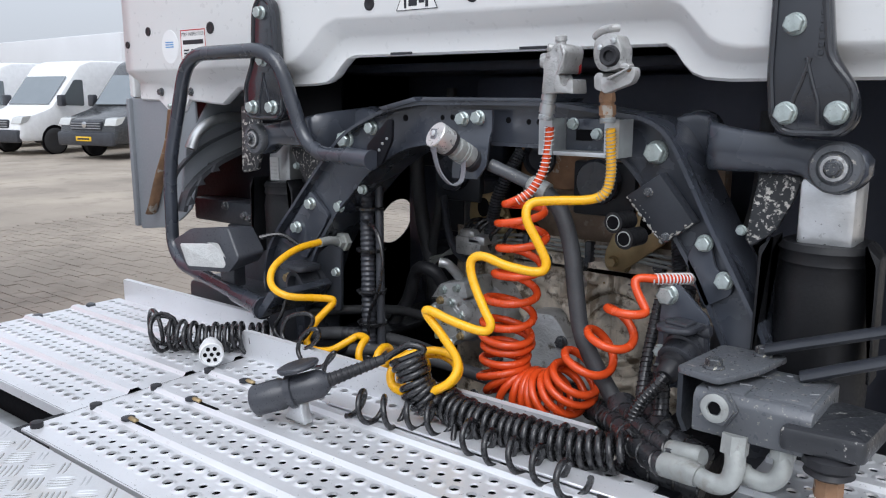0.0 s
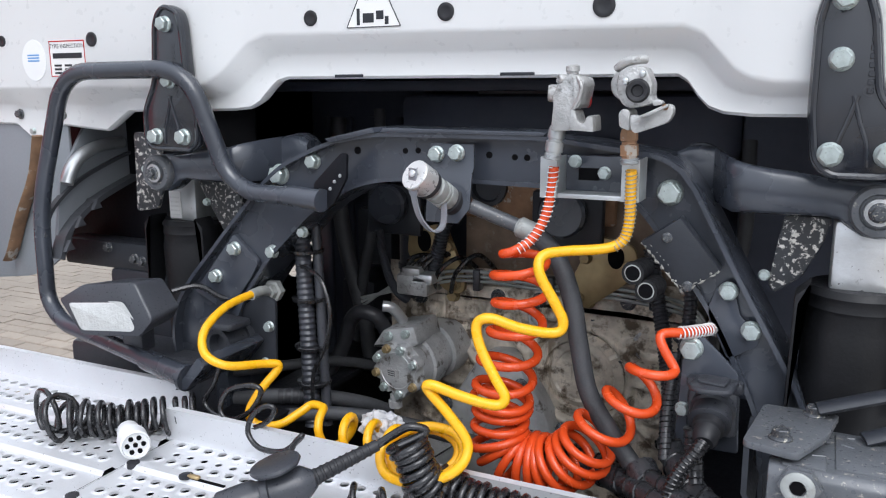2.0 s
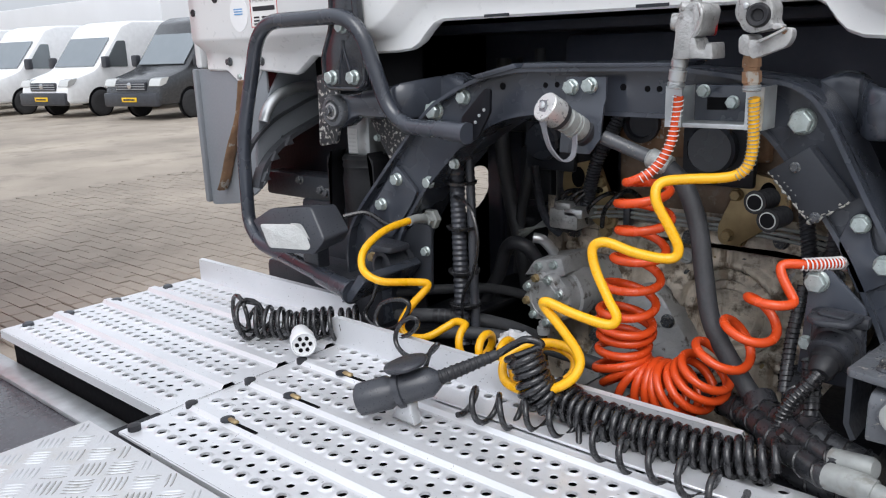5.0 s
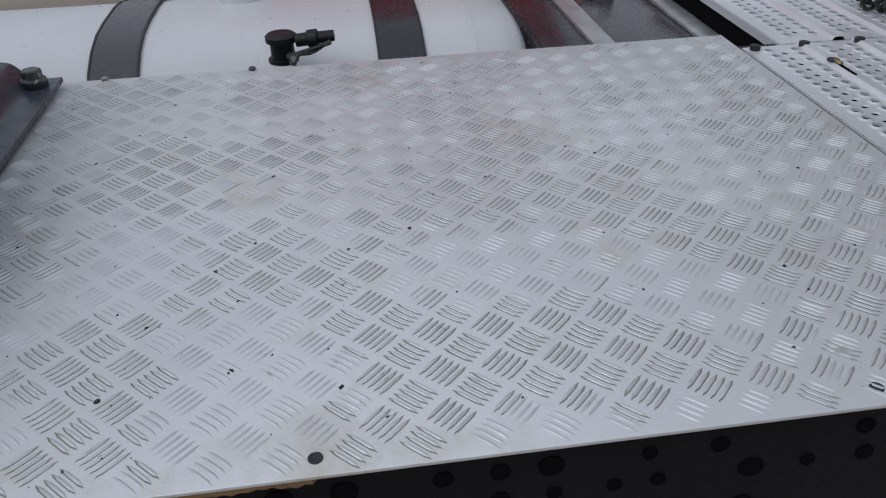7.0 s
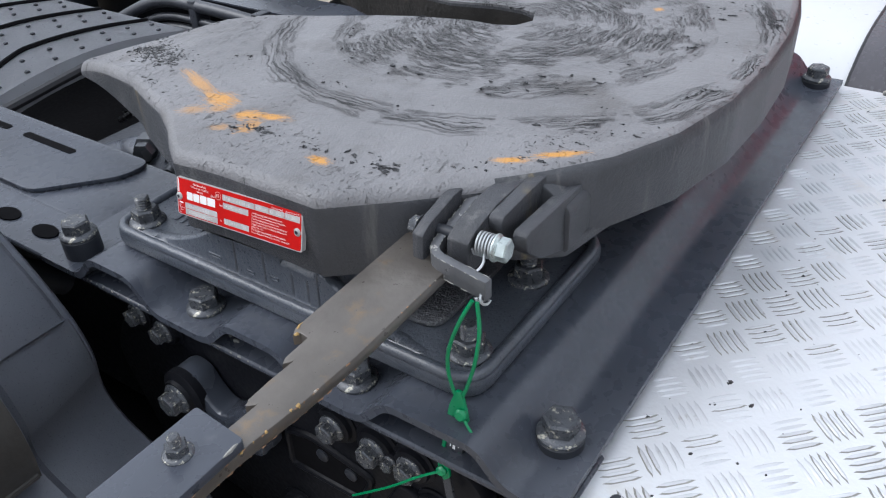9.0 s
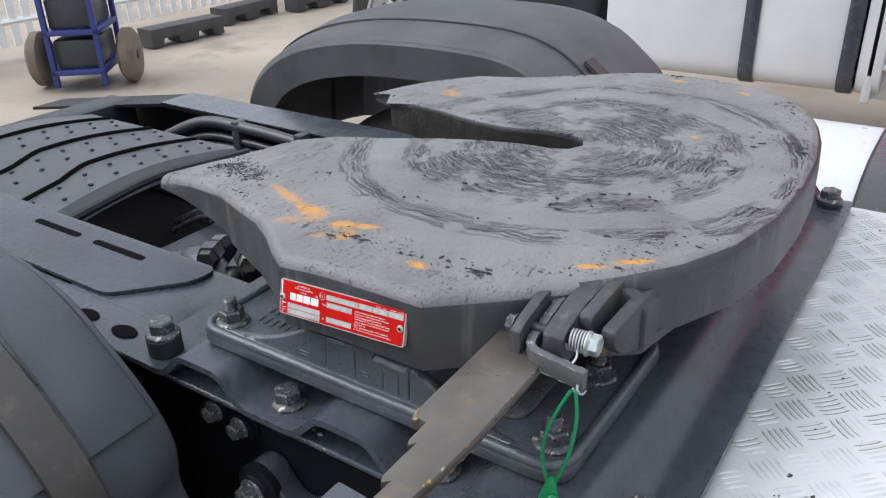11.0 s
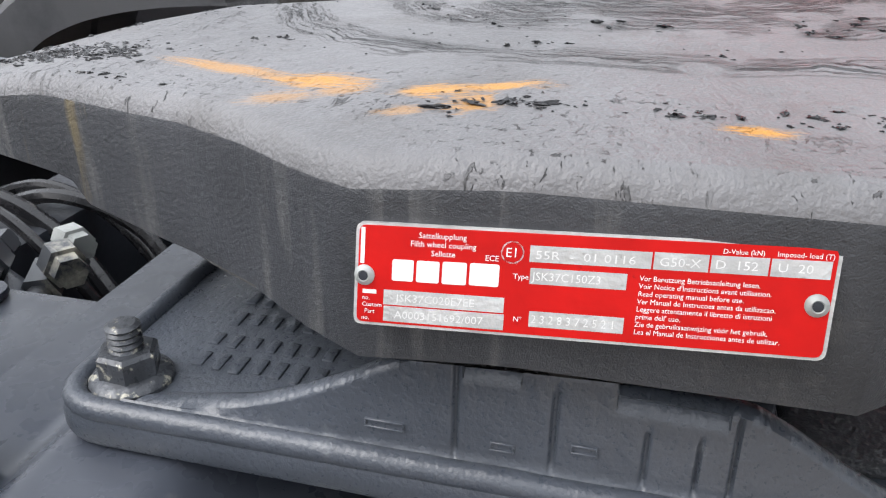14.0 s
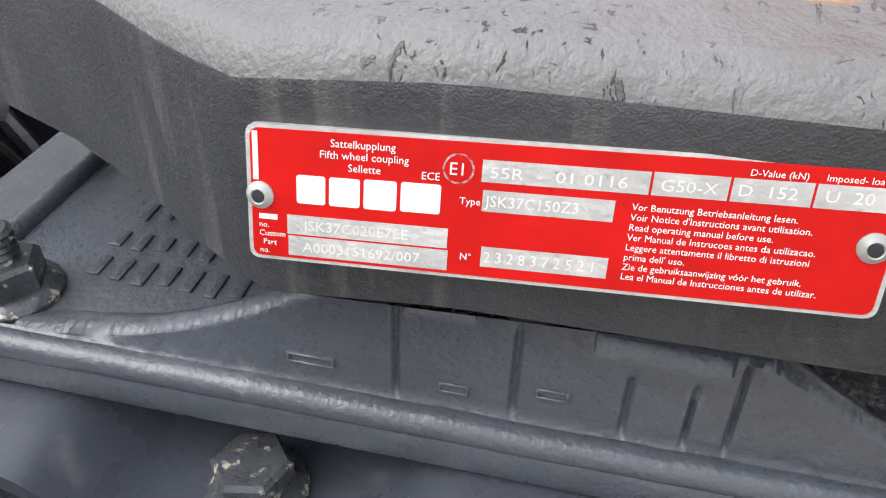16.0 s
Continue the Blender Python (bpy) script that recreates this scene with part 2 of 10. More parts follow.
M_GREASE = material("black_grease", (0.012, 0.012, 0.014), 0.3, 0, 0.2, 60, 0.4, 200)
M_LABELRED = material("red_label", (0.50, 0.006, 0.005), 0.45, 0, 0.12, 60, 0.05, 300, (0.34, 0.006, 0.006), 130, 0.66, spec=0.18)
M_LABELSILVER = material("label_aluminium", (0.50, 0.50, 0.495), 0.42, 0.3, 0.16, 90, 0.3, 500, (0.30, 0.29, 0.28), 160, 0.62, soft=0.1)
M_LABELWHITE = material("label_print", (0.78, 0.78, 0.77), 0.5, 0, 0.02)
M_STAMP = material("stamped_digits", (0.70, 0.70, 0.69), 0.45, 0.1, 0.1, 300)
M_GREEN = material("green_plastic_seal", (0.0, 0.22, 0.08), 0.35, 0, 0.08)
M_WOOD = material("bare_wood", (0.25, 0.155, 0.075), 0.8, 0, 0.35, 30, 0.8, 160, (0.07, 0.045, 0.03), 60, 0.55, soft=0.12)
M_BROWN = material("dark_strap_paint", (0.028, 0.029, 0.036), 0.28, 0.0, 0.25, 8, 0.05, 90, (0.3, 0.3, 0.3), 60, 0.74)
M_BOXLID = material("grey_brown_lid", (0.058, 0.054, 0.062), 0.24, 0.0, 0.18, 6, 0.03, 90, (0.4, 0.4, 0.4), 70, 0.72, coat=0.12, coat_rough=0.15)
M_CHROME = material("chrome", (0.75, 0.75, 0.76), 0.12, 1.0, 0.04)
M_TYRE = material("tyre", (0.022, 0.022, 0.024), 0.75, 0, 0.2, 15, 0.4, 120)
M_RIM = material("silver_rim", (0.46, 0.47, 0.49), 0.35, 0.6, 0.08)
M_TRUCKRED = material("red_truck_paint", (0.48, 0.012, 0.012), 0.25, 0, 0.05, 2, 0.02, 60, coat=0.5)
M_VANBLACK = material("black_van_paint", (0.03, 0.032, 0.036), 0.25, 0, 0.06, 2, 0.02, 60, coat=0.5)
M_GLASS = material("dark_vehicle_glass", (0.28, 0.31, 0.33), 0.08, 0.6, 0.05, 2, 0)
M_LENS = material("clear_lamp_lens", (0.62, 0.63, 0.62), 0.12, 0.3, 0.08, 40, 0.5, 220)
M_BLUE = material("blue_cart_paint", (0.03, 0.045, 0.20), 0.4, 0, 0.1)
M_FENCE = material("white_fence_paint", (0.78, 0.79, 0.80), 0.5, 0, 0.05)
M_BLOCK = material("dark_recycled_plastic", (0.06, 0.06, 0.062), 0.7, 0, 0.2, 5, 0.4, 60)
M_WALL = material("pale_building_cladding", (0.66, 0.67, 0.69), 0.6, 0, 0.04, 0.5, 0.02)
M_YPLATE = material("yellow_plate", (0.8, 0.5, 0.02), 0.5)
M_FLAP = material("grey_side_panel", (0.20, 0.215, 0.235), 0.5, 0, 0.1, 3, 0.1, 200)
# near-black, hardly any sheen: shade of gaps, holes and hollows put into colour
M_SHADEBLACK = material("black_shade_fill", (0.006, 0.006, 0.007), 0.9, 0, 0.1, spec=0.05)


def paving():
    m = material("concrete_paving", (0.32, 0.275, 0.225), 0.8, 0, 0.25, 0.6, 0.3, 60, (0.22, 0.19, 0.155), 1.6, 0.52, rnd=0.12, soft=0.2)
    return m


M_PAVE = paving()


# ---- helpers for shapes ----
def mesh_of(name, bm, mat, sharp=38):
    bmesh.ops.recalc_face_normals(bm, faces=bm.faces)
    me = bpy.data.meshes.new(name)
    bm.to_mesh(me)
    bm.free()
    me.polygons.foreach_set("use_smooth", [True] * len(me.polygons))
    me.set_sharp_from_angle(angle=radians(sharp))
    me.materials.append(mat)
    return me


def thing(name, label, category, base=(0, 0, 0), group="", kind=""):
    ob = new(name)
    ob.empty_display_size = 0.1
    ob.location = base
    return tagged(ob, label, category, group, kind)


def hang(ob, parent):
    ob.parent = parent
    if parent.type == "EMPTY":
        ob.matrix_parent_inverse = Matrix.Translation(-parent.location)
    return ob


def part(name, bm, mat, parent, label="", sharp=38):
    ob = hang(new(name, mesh_of(name, bm, mat, sharp)), parent)
    if label:
        ob["label"] = label
    return ob


def again(name, me, m, parent, label=""):
    """One more object on a shared mesh."""
    ob = new(name, me)
    ob.parent = parent
    ob.matrix_basis = m
    if parent.type == "EMPTY":
        ob.matrix_parent_inverse = Matrix.Translation(-parent.location)
    if label:
        ob["label"] = label
    return ob


def solo(name, bm, mat, label, category, group="", kind="", sharp=38):
    return tagged(new(name, mesh_of(name, bm, mat, sharp)), label, category, group, kind)


def box(bm, lo, hi, bevel=0.0, seg=2, m=None):
    r = bmesh.ops.create_cube(bm, size=1.0)
    size = [b - a for a, b in zip(lo, hi)]
    mid = [(a + b) / 2 for a, b in zip(lo, hi)]
    bmesh.ops.transform(bm, matrix=Matrix.Translation(mid) @ Matrix.Diagonal((*size, 1)), verts=r["verts"])
    vs = r["verts"]
    if bevel:
        es = list({e for v in vs for e in v.link_edges})
        out = bmesh.ops.bevel(bm, geom=es, offset=min(bevel, min(abs(s) for s in size) * 0.45), segments=seg, affect="EDGES", profile=0.5)
        vs = list({v for f in out["faces"] for v in f.verts} | {v for v in vs if v.is_valid})
    if m is not None:
        bmesh.ops.transform(bm, matrix=m, verts=vs)
    return vs


def bx(lo, hi, bevel=0.0, seg=2):
    bm = bmesh.new()
    box(bm, lo, hi, bevel, seg)
    return bm


def frame_of(d):
    d = d.normalized()
    a = Vector((0, 0, 1)) if abs(d.z) < 0.9 else Vector((1, 0, 0))
    u = d.cross(a).normalized()
    return u, d.cross(u).normalized()


def rod(bm, p, q, r, r2=None, seg=16):
    p, q = Vector(p), Vector(q)
    u, w = frame_of(q - p)
    rings = []
    for c, rad in ((p, r), (q, r if r2 is None else r2)):
        rings.append([bm.verts.new(c + rad * (math.cos(2 * math.pi * k / seg) * u + math.sin(2 * math.pi * k / seg) * w)) for k in range(seg)])
    for k in range(seg):
        bm.faces.new((rings[0][k], rings[0][(k + 1) % seg], rings[1][(k + 1) % seg], rings[1][k]))
    bm.faces.new(rings[0][::-1])
    bm.faces.new(rings[1])


def turned(bm, p, d, prof, seg=20):
    """A turned shape round the axis from p along d; prof: rows of (distance along, radius)."""
    p, d = Vector(p), Vector(d).normalized()
    u, w = frame_of(d)
    rings = []
    for h, rad in prof:
        rings.append([bm.verts.new(p + h * d + max(rad, 1e-4) * (math.cos(2 * math.pi * k / seg) * u + math.sin(2 * math.pi * k / seg) * w)) for k in range(seg)])
    for a, b in zip(rings, rings[1:]):
        for k in range(seg):
            bm.faces.new((a[k], a[(k + 1) % seg], b[(k + 1) % seg], b[k]))
    bm.faces.new(rings[0][::-1])
    bm.faces.new(rings[-1])


def sweep(bm, pts, r, seg=10, squash=1.0):
    pts = [Vector(p) for p in pts]
    rings = []
    u, w = frame_of(pts[1] - pts[0])
    for k, p in enumerate(pts):
        d = (pts[min(k + 1, len(pts) - 1)] - pts[max(k - 1, 0)]).normalized()
        u = (u - d * u.dot(d)).normalized()
        w = d.cross(u)
        size = r(k / (len(pts) - 1)) if callable(r) else r
        rings.append([bm.verts.new(p + size * (math.cos(2 * math.pi * j / seg) * u + squash * math.sin(2 * math.pi * j / seg) * w)) for j in range(seg)])
    for a, b in zip(rings, rings[1:]):
        for j in range(seg):
            bm.faces.new((a[j], a[(j + 1) % seg], b[(j + 1) % seg], b[j]))
    bm.faces.new(rings[0][::-1])
    bm.faces.new(rings[-1])


def flow(pts, n=8):
    """A smooth line through the points."""
    pts = [Vector(p) for p in pts]
    out = []
    for i in range(len(pts) - 1):
        a, b, c, d = pts[max(i - 1, 0)], pts[i], pts[i + 1], pts[min(i + 2, len(pts) - 1)]
        for k in range(n):
            t = k / n
            out.append(0.5 * ((2 * b) + (c - a) * t + (2 * a - 5 * b + 4 * c - d) * t * t + (3 * b - a - 3 * c + d) * t ** 3))
    return out + [pts[-1]]


def bent(pts, r=0.03, n=6):
    """A line with straight runs and rounded bends."""
    pts = [Vector(p) for p in pts]
    out = [pts[0]]
    for a, b, c in zip(pts, pts[1:], pts[2:]):
        k = min(r, (a - b).length * 0.45, (c - b).length * 0.45)
        p, q = b + (a - b).normalized() * k, b + (c - b).normalized() * k
        for i in range(n + 1):
            t = i / n
            out.append((1 - t) ** 2 * p + 2 * t * (1 - t) * b + t * t * q)
    return out + [pts[-1]]


def coil(path, radius, turns, per=16, phase=0.0, loose=0.0):
    """Points of a helix round a line; radius and the turns' spread may be given along the line as functions of 0..1."""
    path = [Vector(p) for p in path]
    run = [0.0]
    for a, b in zip(path, path[1:]):
        run.append(run[-1] + (b - a).length)
    out, total = [], int(turns * per)
    u = frame_of(path[1] - path[0])[0]
    for k in range(total + 1):
        s = k / total
        at = s * run[-1]
        i = min(max(j for j in range(len(run)) if run[j] <= at + 1e-9), len(path) - 2)
        f = (at - run[i]) / max(run[i + 1] - run[i], 1e-9)
        p = path[i].lerp(path[i + 1], f)
        d0 = (path[i + 1] - path[i]).normalized()
        d1 = (path[min(i + 2, len(path) - 1)] - path[min(i + 1, len(path) - 2)]).normalized()
        d = d0.lerp(d1, f).normalized()
        u = (u - d * u.dot(d)).normalized()
        w = d.cross(u)
        rad = radius(s) if callable(radius) else radius
        a = phase + 2 * math.pi * turns * s
        rad *= 1 + loose * noise.noise(Vector((turns * s * 0.7, phase, 3.1)))
        p = p + loose * rad * 0.9 * noise.noise_vector(Vector((turns * s * 0.45, 7.7, phase)))
        out.append(p + rad * (math.cos(a) * u + math.sin(a) * w))
    return out


def slab(bm, poly, axis, a, b, bevel=0.0):
    """A plate of the outline poly, pushed along an axis from a to b. Outline in (x,y), (x,z) or (y,z)."""
    def at(p, v):
        return {"z": (p[0], p[1], v), "y": (p[0], v, p[1]), "x": (v, p[0], p[1])}[axis]
    va = [bm.verts.new(at(p, a)) for p in poly]
    vb = [bm.verts.new(at(p, b)) for p in poly]
    n = len(poly)
    fs = [bm.faces.new(va), bm.faces.new(vb[::-1])]
    for k in range(n):
        fs.append(bm.faces.new((va[k], vb[k], vb[(k + 1) % n], va[(k + 1) % n])))
    if bevel:
        bmesh.ops.recalc_face_normals(bm, faces=fs)
        es = [e for e in {e for f in fs[:2] for e in f.edges}]
        bmesh.ops.bevel(bm, geom=es, offset=bevel, segments=2, affect="EDGES", profile=0.5)


def rounded(poly, r, n=4):
    out = []
    k = len(poly)
    for i in range(k):
        a, b, c = Vector(poly[i - 1]), Vector(poly[i]), Vector(poly[(i + 1) % k])
        rr = min(r, (a - b).length * 0.45, (c - b).length * 0.45)
        p, q = b + (a - b).normalized() * rr, b + (c - b).normalized() * rr
        for j in range(n + 1):
            t = j / n
            v = (1 - t) ** 2 * p + 2 * t * (1 - t) * b + t * t * q
            out.append((v.x, v.y))
    return out


def ribbon(bm, line, thick, axis, a, b):
    """A sheet bent along a line (in the two other axes), of the given thickness, from a to b along the axis."""
    pts = [Vector(p) for p in line]
    other = []
    for i, p in enumerate(pts):
        d = (pts[min(i + 1, len(pts) - 1)] - pts[max(i - 1, 0)]).normalized()
        other.append(p + thick * Vector((-d.y, d.x)))
    slab_poly = [(p.x, p.y) for p in pts] + [(p.x, p.y) for p in reversed(other)]
    def at(p, v):
        return {"z": (p[0], p[1], v), "y": (p[0], v, p[1]), "x": (v, p[0], p[1])}[axis]
    n = len(pts)
    rows = []
    for v in (a, b):
        rows.append(([bm.verts.new(at(p, v)) for p in pts], [bm.verts.new(at(p, v)) for p in other]))
    (a1, a2), (b1, b2) = rows
    for i in range(n - 1):
        bm.faces.new((a1[i], a1[i + 1], b1[i + 1], b1[i]))
        bm.faces.new((a2[i], b2[i], b2[i + 1], a2[i + 1]))
        bm.faces.new((a1[i], a2[i], a2[i + 1], a1[i + 1]))
        bm.faces.new((b1[i], b1[i + 1], b2[i + 1], b2[i]))
    bm.faces.new((a1[0], b1[0], b2[0], a2[0]))
    bm.faces.new((a1[-1], a2[-1], b2[-1], b1[-1]))


def bolt_mesh(name, mat, flange=1.35, stud=0.0, tall=0.62):
    """A hexagon head of width 1 on a washer, standing on z = 0."""
    bm = bmesh.new()
    turned(bm, (0, 0, 0), (0, 0, 1), [(0, flange * 0.5), (0.08, flange * 0.5), (0.14, flange * 0.47), (0.22, 0.56), (0.22, 0.3)], 18)
    r = 0.5 / math.cos(math.pi / 6)
    h = tall
    ring = lambda rad, z: [bm.verts.new((rad * math.cos(math.pi / 3 * k), rad * math.sin(math.pi / 3 * k), z)) for k in range(6)]
    a, b, c = ring(r, 0.1), ring(r, h), ring(r * 0.87, h + 0.07)
    for p, q in ((a, b), (b, c)):
        for k in range(6):
            bm.faces.new((p[k], p[(k + 1) % 6], q[(k + 1) % 6], q[k]))
    bm.faces.new(a[::-1])
    bm.faces.new(c)
    if stud:
        turned(bm, (0, 0, h), (0, 0, 1), [(0, 0.32)] + [(0.06 * k, 0.32 if k % 2 else 0.27) for k in range(1, int(stud / 0.06))] + [(stud, 0.24)], 14)
    return mesh_of(name, bm, mat, 30)


BOLT = bolt_mesh("bolt", M_BOLT)
BOLTD = bolt_mesh("bolt_painted", M_BOLTDARK, 1.5)
NUT = bolt_mesh("stud_nut", M_BOLTDARK, 1.55, 0.6)
BOLTG = bolt_mesh("bolt_brass", M_BRASS)
FACE_BACK = pose(0, 0, 0, 90)       # head looks to -y
FACE_RIGHT = pose(0, 0, 0, 0, 90)   # head looks to +x


def bolt(parent, at, size, turn=None, me=None, name="bolt", spin=0):
    m = Matrix.Translation(at) @ (turn or Matrix.Identity(4)) @ pose(0, 0, 0, 0, 0, spin) @ Matrix.Scale(size, 4)
    return again(name, me or BOLT, m, parent)


def text_mesh(body, size, align="LEFT", depth=0.0):
    c = bpy.data.curves.new("lettering", "FONT")
    c.body, c.size, c.align_x, c.extrude = body, size, align, depth
    c.resolution_u = 2
    ob = new("lettering_source", c)
    me = bpy.data.meshes.new_from_object(ob.evaluated_get(bpy.context.evaluated_depsgraph_get()))
    bpy.data.objects.remove(ob)
    return me


def edge_wear(parent, pts, r, mat, seed, cover=0.5, name="worn_edge"):
    """Paint rubbed off along an edge: one thin, broken line of bare patches."""
    ra = random.Random(seed)
    bm = bmesh.new()
    pts = [Vector(p) for p in pts]
    for a, b in zip(pts, pts[1:]):
        n = (b - a).length
        q = ra.uniform(0, 0.004)
        while q < n:
            long = ra.uniform(0.002, 0.012) * cover * 2
            e = min(n, q + long)
            if e - q > 0.001:
                steps = [a.lerp(b, (q + (e - q) * k / 4) / n) + Vector((ra.uniform(-1, 1), ra.uniform(-1, 1), ra.uniform(-1, 1))) * r * 0.35 for k in range(5)]
                wide = ra.uniform(0.6, 1.2) * r
                sweep(bm, steps, lambda k: wide * (0.25 + 3.0 * k * (1 - k)), 6)
            q = e + ra.uniform(0.001, 0.010) * (1 - cover) * 2
    part(name, bm, mat, parent)


# ---- ground ----
bm = bmesh.new()
bmesh.ops.create_grid(bm, x_segments=40, y_segments=40, size=400)
bmesh.ops.translate(bm, vec=(0, 0, GZ - 0.012), verts=bm.verts)
ground = solo("ground", bm, M_PAVE, "grey-beige concrete block paving of a large truck yard", "ground", kind="structure")

# ---- chassis frame ----
XC = 0.043  # middle of the coupling


def frame_rails():
    t = thing("chassis_frame", "dark grey painted ladder frame of the tractor unit", "frame", (0, 0.3, GZ))
    for side in (1, -1):
        x0 = XC * 0.5 + side * 0.345
        xo = x0 + side * 0.075
        xi = x0 - side * 0.03
        bm = bmesh.new()
        c = [(xi, 0.930), (xo, 0.930), (xo, 0.672), (xi, 0.672), (xi, 0.680), (xo - side * 0.008, 0.680), (xo - side * 0.008, 0.922), (xi, 0.922)]
        slab(bm, c, "y", -1.3, 2.6)
        n0 = len(bm.verts)
        slab(bm, c, "y", -1.92, -1.3)
        bm.verts.ensure_lookup_table()
        for v in bm.verts[n0:]:
            if v.co.y < -1.5 and v.co.z > 0.8:
                v.co.z -= 0.098
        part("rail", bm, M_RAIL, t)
        # greyer strip on top puts the lit upper face of the rail into colour
        part("lit_flange_strip", bx((min(xi, xo), -1.3, 0.9305), (max(xi, xo), -0.37, 0.9335)), M_CHASSIS, t)
        # black discs on the web in place of holes, their shade as colour
        rh = random.Random(17)
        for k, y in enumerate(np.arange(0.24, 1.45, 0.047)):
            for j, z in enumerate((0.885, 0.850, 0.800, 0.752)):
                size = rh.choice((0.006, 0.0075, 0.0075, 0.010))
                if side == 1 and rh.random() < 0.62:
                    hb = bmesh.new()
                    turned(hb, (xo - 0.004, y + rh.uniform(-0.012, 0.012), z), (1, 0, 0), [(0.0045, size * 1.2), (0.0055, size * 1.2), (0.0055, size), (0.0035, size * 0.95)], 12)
                    part("hole", hb, M_SHADEBLACK, t)
    for y in (-1.55, -0.62, 0.55, 1.25):
        bm = bx((-0.36, y - 0.05, 0.70), (0.40, y + 0.05, 0.90), 0.01)
        part("crossmember", bm, M_DARK, t)
    # black boxes added below the rails to fill the open space with shade
    part("underbody_shade", bx((-0.36, -1.9, 0.30), (0.39, 2.3, 0.66), 0.04), M_SHADEBLACK, t)
    part("underbody_shade", bx((-0.62, -1.36, 0.05), (0.64, -0.12, 0.58), 0.04), M_SHADEBLACK, t)
    # reinforcing strip on the rear rail with two long slots
    bm = bmesh.new()
    slab(bm, rounded([(0.285, -1.28), (0.42, -1.28), (0.42, -0.52), (0.33, -0.44), (0.285, -0.44)], 0.02), "z", 0.9445, 0.951, 0.0015)
    part("reinforcing_plate", bm, M_MOUNT, t)
    # black shapes laid on the plates: shade of slots and oval holes as colour
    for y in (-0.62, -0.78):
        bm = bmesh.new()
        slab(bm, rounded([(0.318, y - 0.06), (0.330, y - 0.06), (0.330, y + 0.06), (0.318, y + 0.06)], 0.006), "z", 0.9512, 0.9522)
        part("slot", bm, M_SHADEBLACK, t)
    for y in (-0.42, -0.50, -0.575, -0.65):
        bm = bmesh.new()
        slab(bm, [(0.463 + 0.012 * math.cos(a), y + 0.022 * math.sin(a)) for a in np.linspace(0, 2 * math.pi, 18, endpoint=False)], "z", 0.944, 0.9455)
        part("oval_hole", bm, M_SHADEBLACK, t)
    bm = bmesh.new()
    slab(bm, rounded([(0.285, -0.60), (0.425, -0.60), (0.425, -0.368), (0.285, -0.368)], 0.008), "z", 0.9365, 0.9442, 0.0012)
    part("inner_strip", bm, M_MOUNT, t)
    # outer plate of the rear rail
    bm = bmesh.new()
    box(bm, (0.42, -1.3, 0.936), (0.496, 0.30, 0.9435), 0.002, 1)
    fl = part("outer_flange", bm, M_MOUNT, t)
    edge_wear(fl, [(0.4955, -0.34, 0.9425), (0.4955, -0.02, 0.9425)], 0.0010, M_GREYMARKS, 4, 0.3)
    edge_wear(fl, [(0.478, -0.085, 0.9436), (0.482, -0.064, 0.9436)], 0.0022, M_GREYMARKS, 9, 0.6, "paint_chip")
    return t


frame_rails()


def rear_panel():
    t = thing("frame_cover", "dark grey plastic cover with raised studs between the rails", "cover", (0.03, -1.2, 0.93))
    bm = bmesh.new()
    nx, ny = 14, 20
    grid = {}
    for i in range(nx + 1):
        for j in range(ny + 1):
            x, y = -0.135 + 0.465 * i / nx, -1.36 + 0.53 * j / ny
            z = 0.935 + 0.03 * math.sin(math.pi * i / nx) - (0.03 if j == ny else 0)
            grid[i, j] = bm.verts.new((x, y, z))
    for i in range(nx):
        for j in range(ny):
            bm.faces.new((grid[i, j], grid[i + 1, j], grid[i + 1, j + 1], grid[i, j + 1]))
    bmesh.ops.solidify(bm, geom=bm.faces[:], thickness=0.006)
    part("sheet", bm, M_COVER, t)
    # black rods laid over the sheet: the grooves' shade put in as colour
    for k in range(3):
        y = -0.975 - 0.155 * k
        bm = bmesh.new()
        sweep(bm, [(-0.13 + 0.455 * s, y + (0.03 if s > 0.6 else 0.0) * min(1, (s - 0.6) / 0.15 if s > 0.6 else 0) + 0.008 * math.sin(5 * s), 0.937 + 0.03 * math.sin(math.pi * s)) for s in np.linspace(0, 1, 28)], 0.005, 6)
        part("groove", bm, M_SHADEBLACK, t)
        for r in range(2):
            for q in range(8):
                s = (q + 0.5 + 0.4 * r) / 8.4
                sb = bmesh.new()
                x, yy = -0.135 + 0.465 * s, y + 0.045 + 0.05 * r
                z = 0.935 + 0.03 * math.sin(math.pi * s)
                box(sb, (x - 0.004, yy - 0.004, z), (x + 0.004, yy + 0.004, z + 0.004), 0.0015, 1)
                part("stud", sb, M_DARK, t)
    bm = bmesh.new()
    sweep(bm, bent([(-0.14, -0.826, 0.930), (0.10, -0.822, 0.957), (0.335, -0.828, 0.928)], 0.05), 0.009, 8)
    part("edge_seal", bm, M_RUBBER, t)
    return t


rear_panel()

# dark axle and springs under the open frame
axle = thing("drive_axle", "black drive axle with housing, air lines and fittings between the rails", "axle", (0.05, -0.75, GZ + 0.5))
bm = bmesh.new()
rod(bm, (-0.9, -0.75, 0.42), (1.0, -0.75, 0.42), 0.09, seg=18)
turned(bm, (0.05, -1.0, 0.45), (0, 1, 0), [(0, 0.12), (0.08, 0.22), (0.3, 0.24), (0.42, 0.16), (0.55, 0.09)], 24)
part("housing", bm, M_DARK, axle)
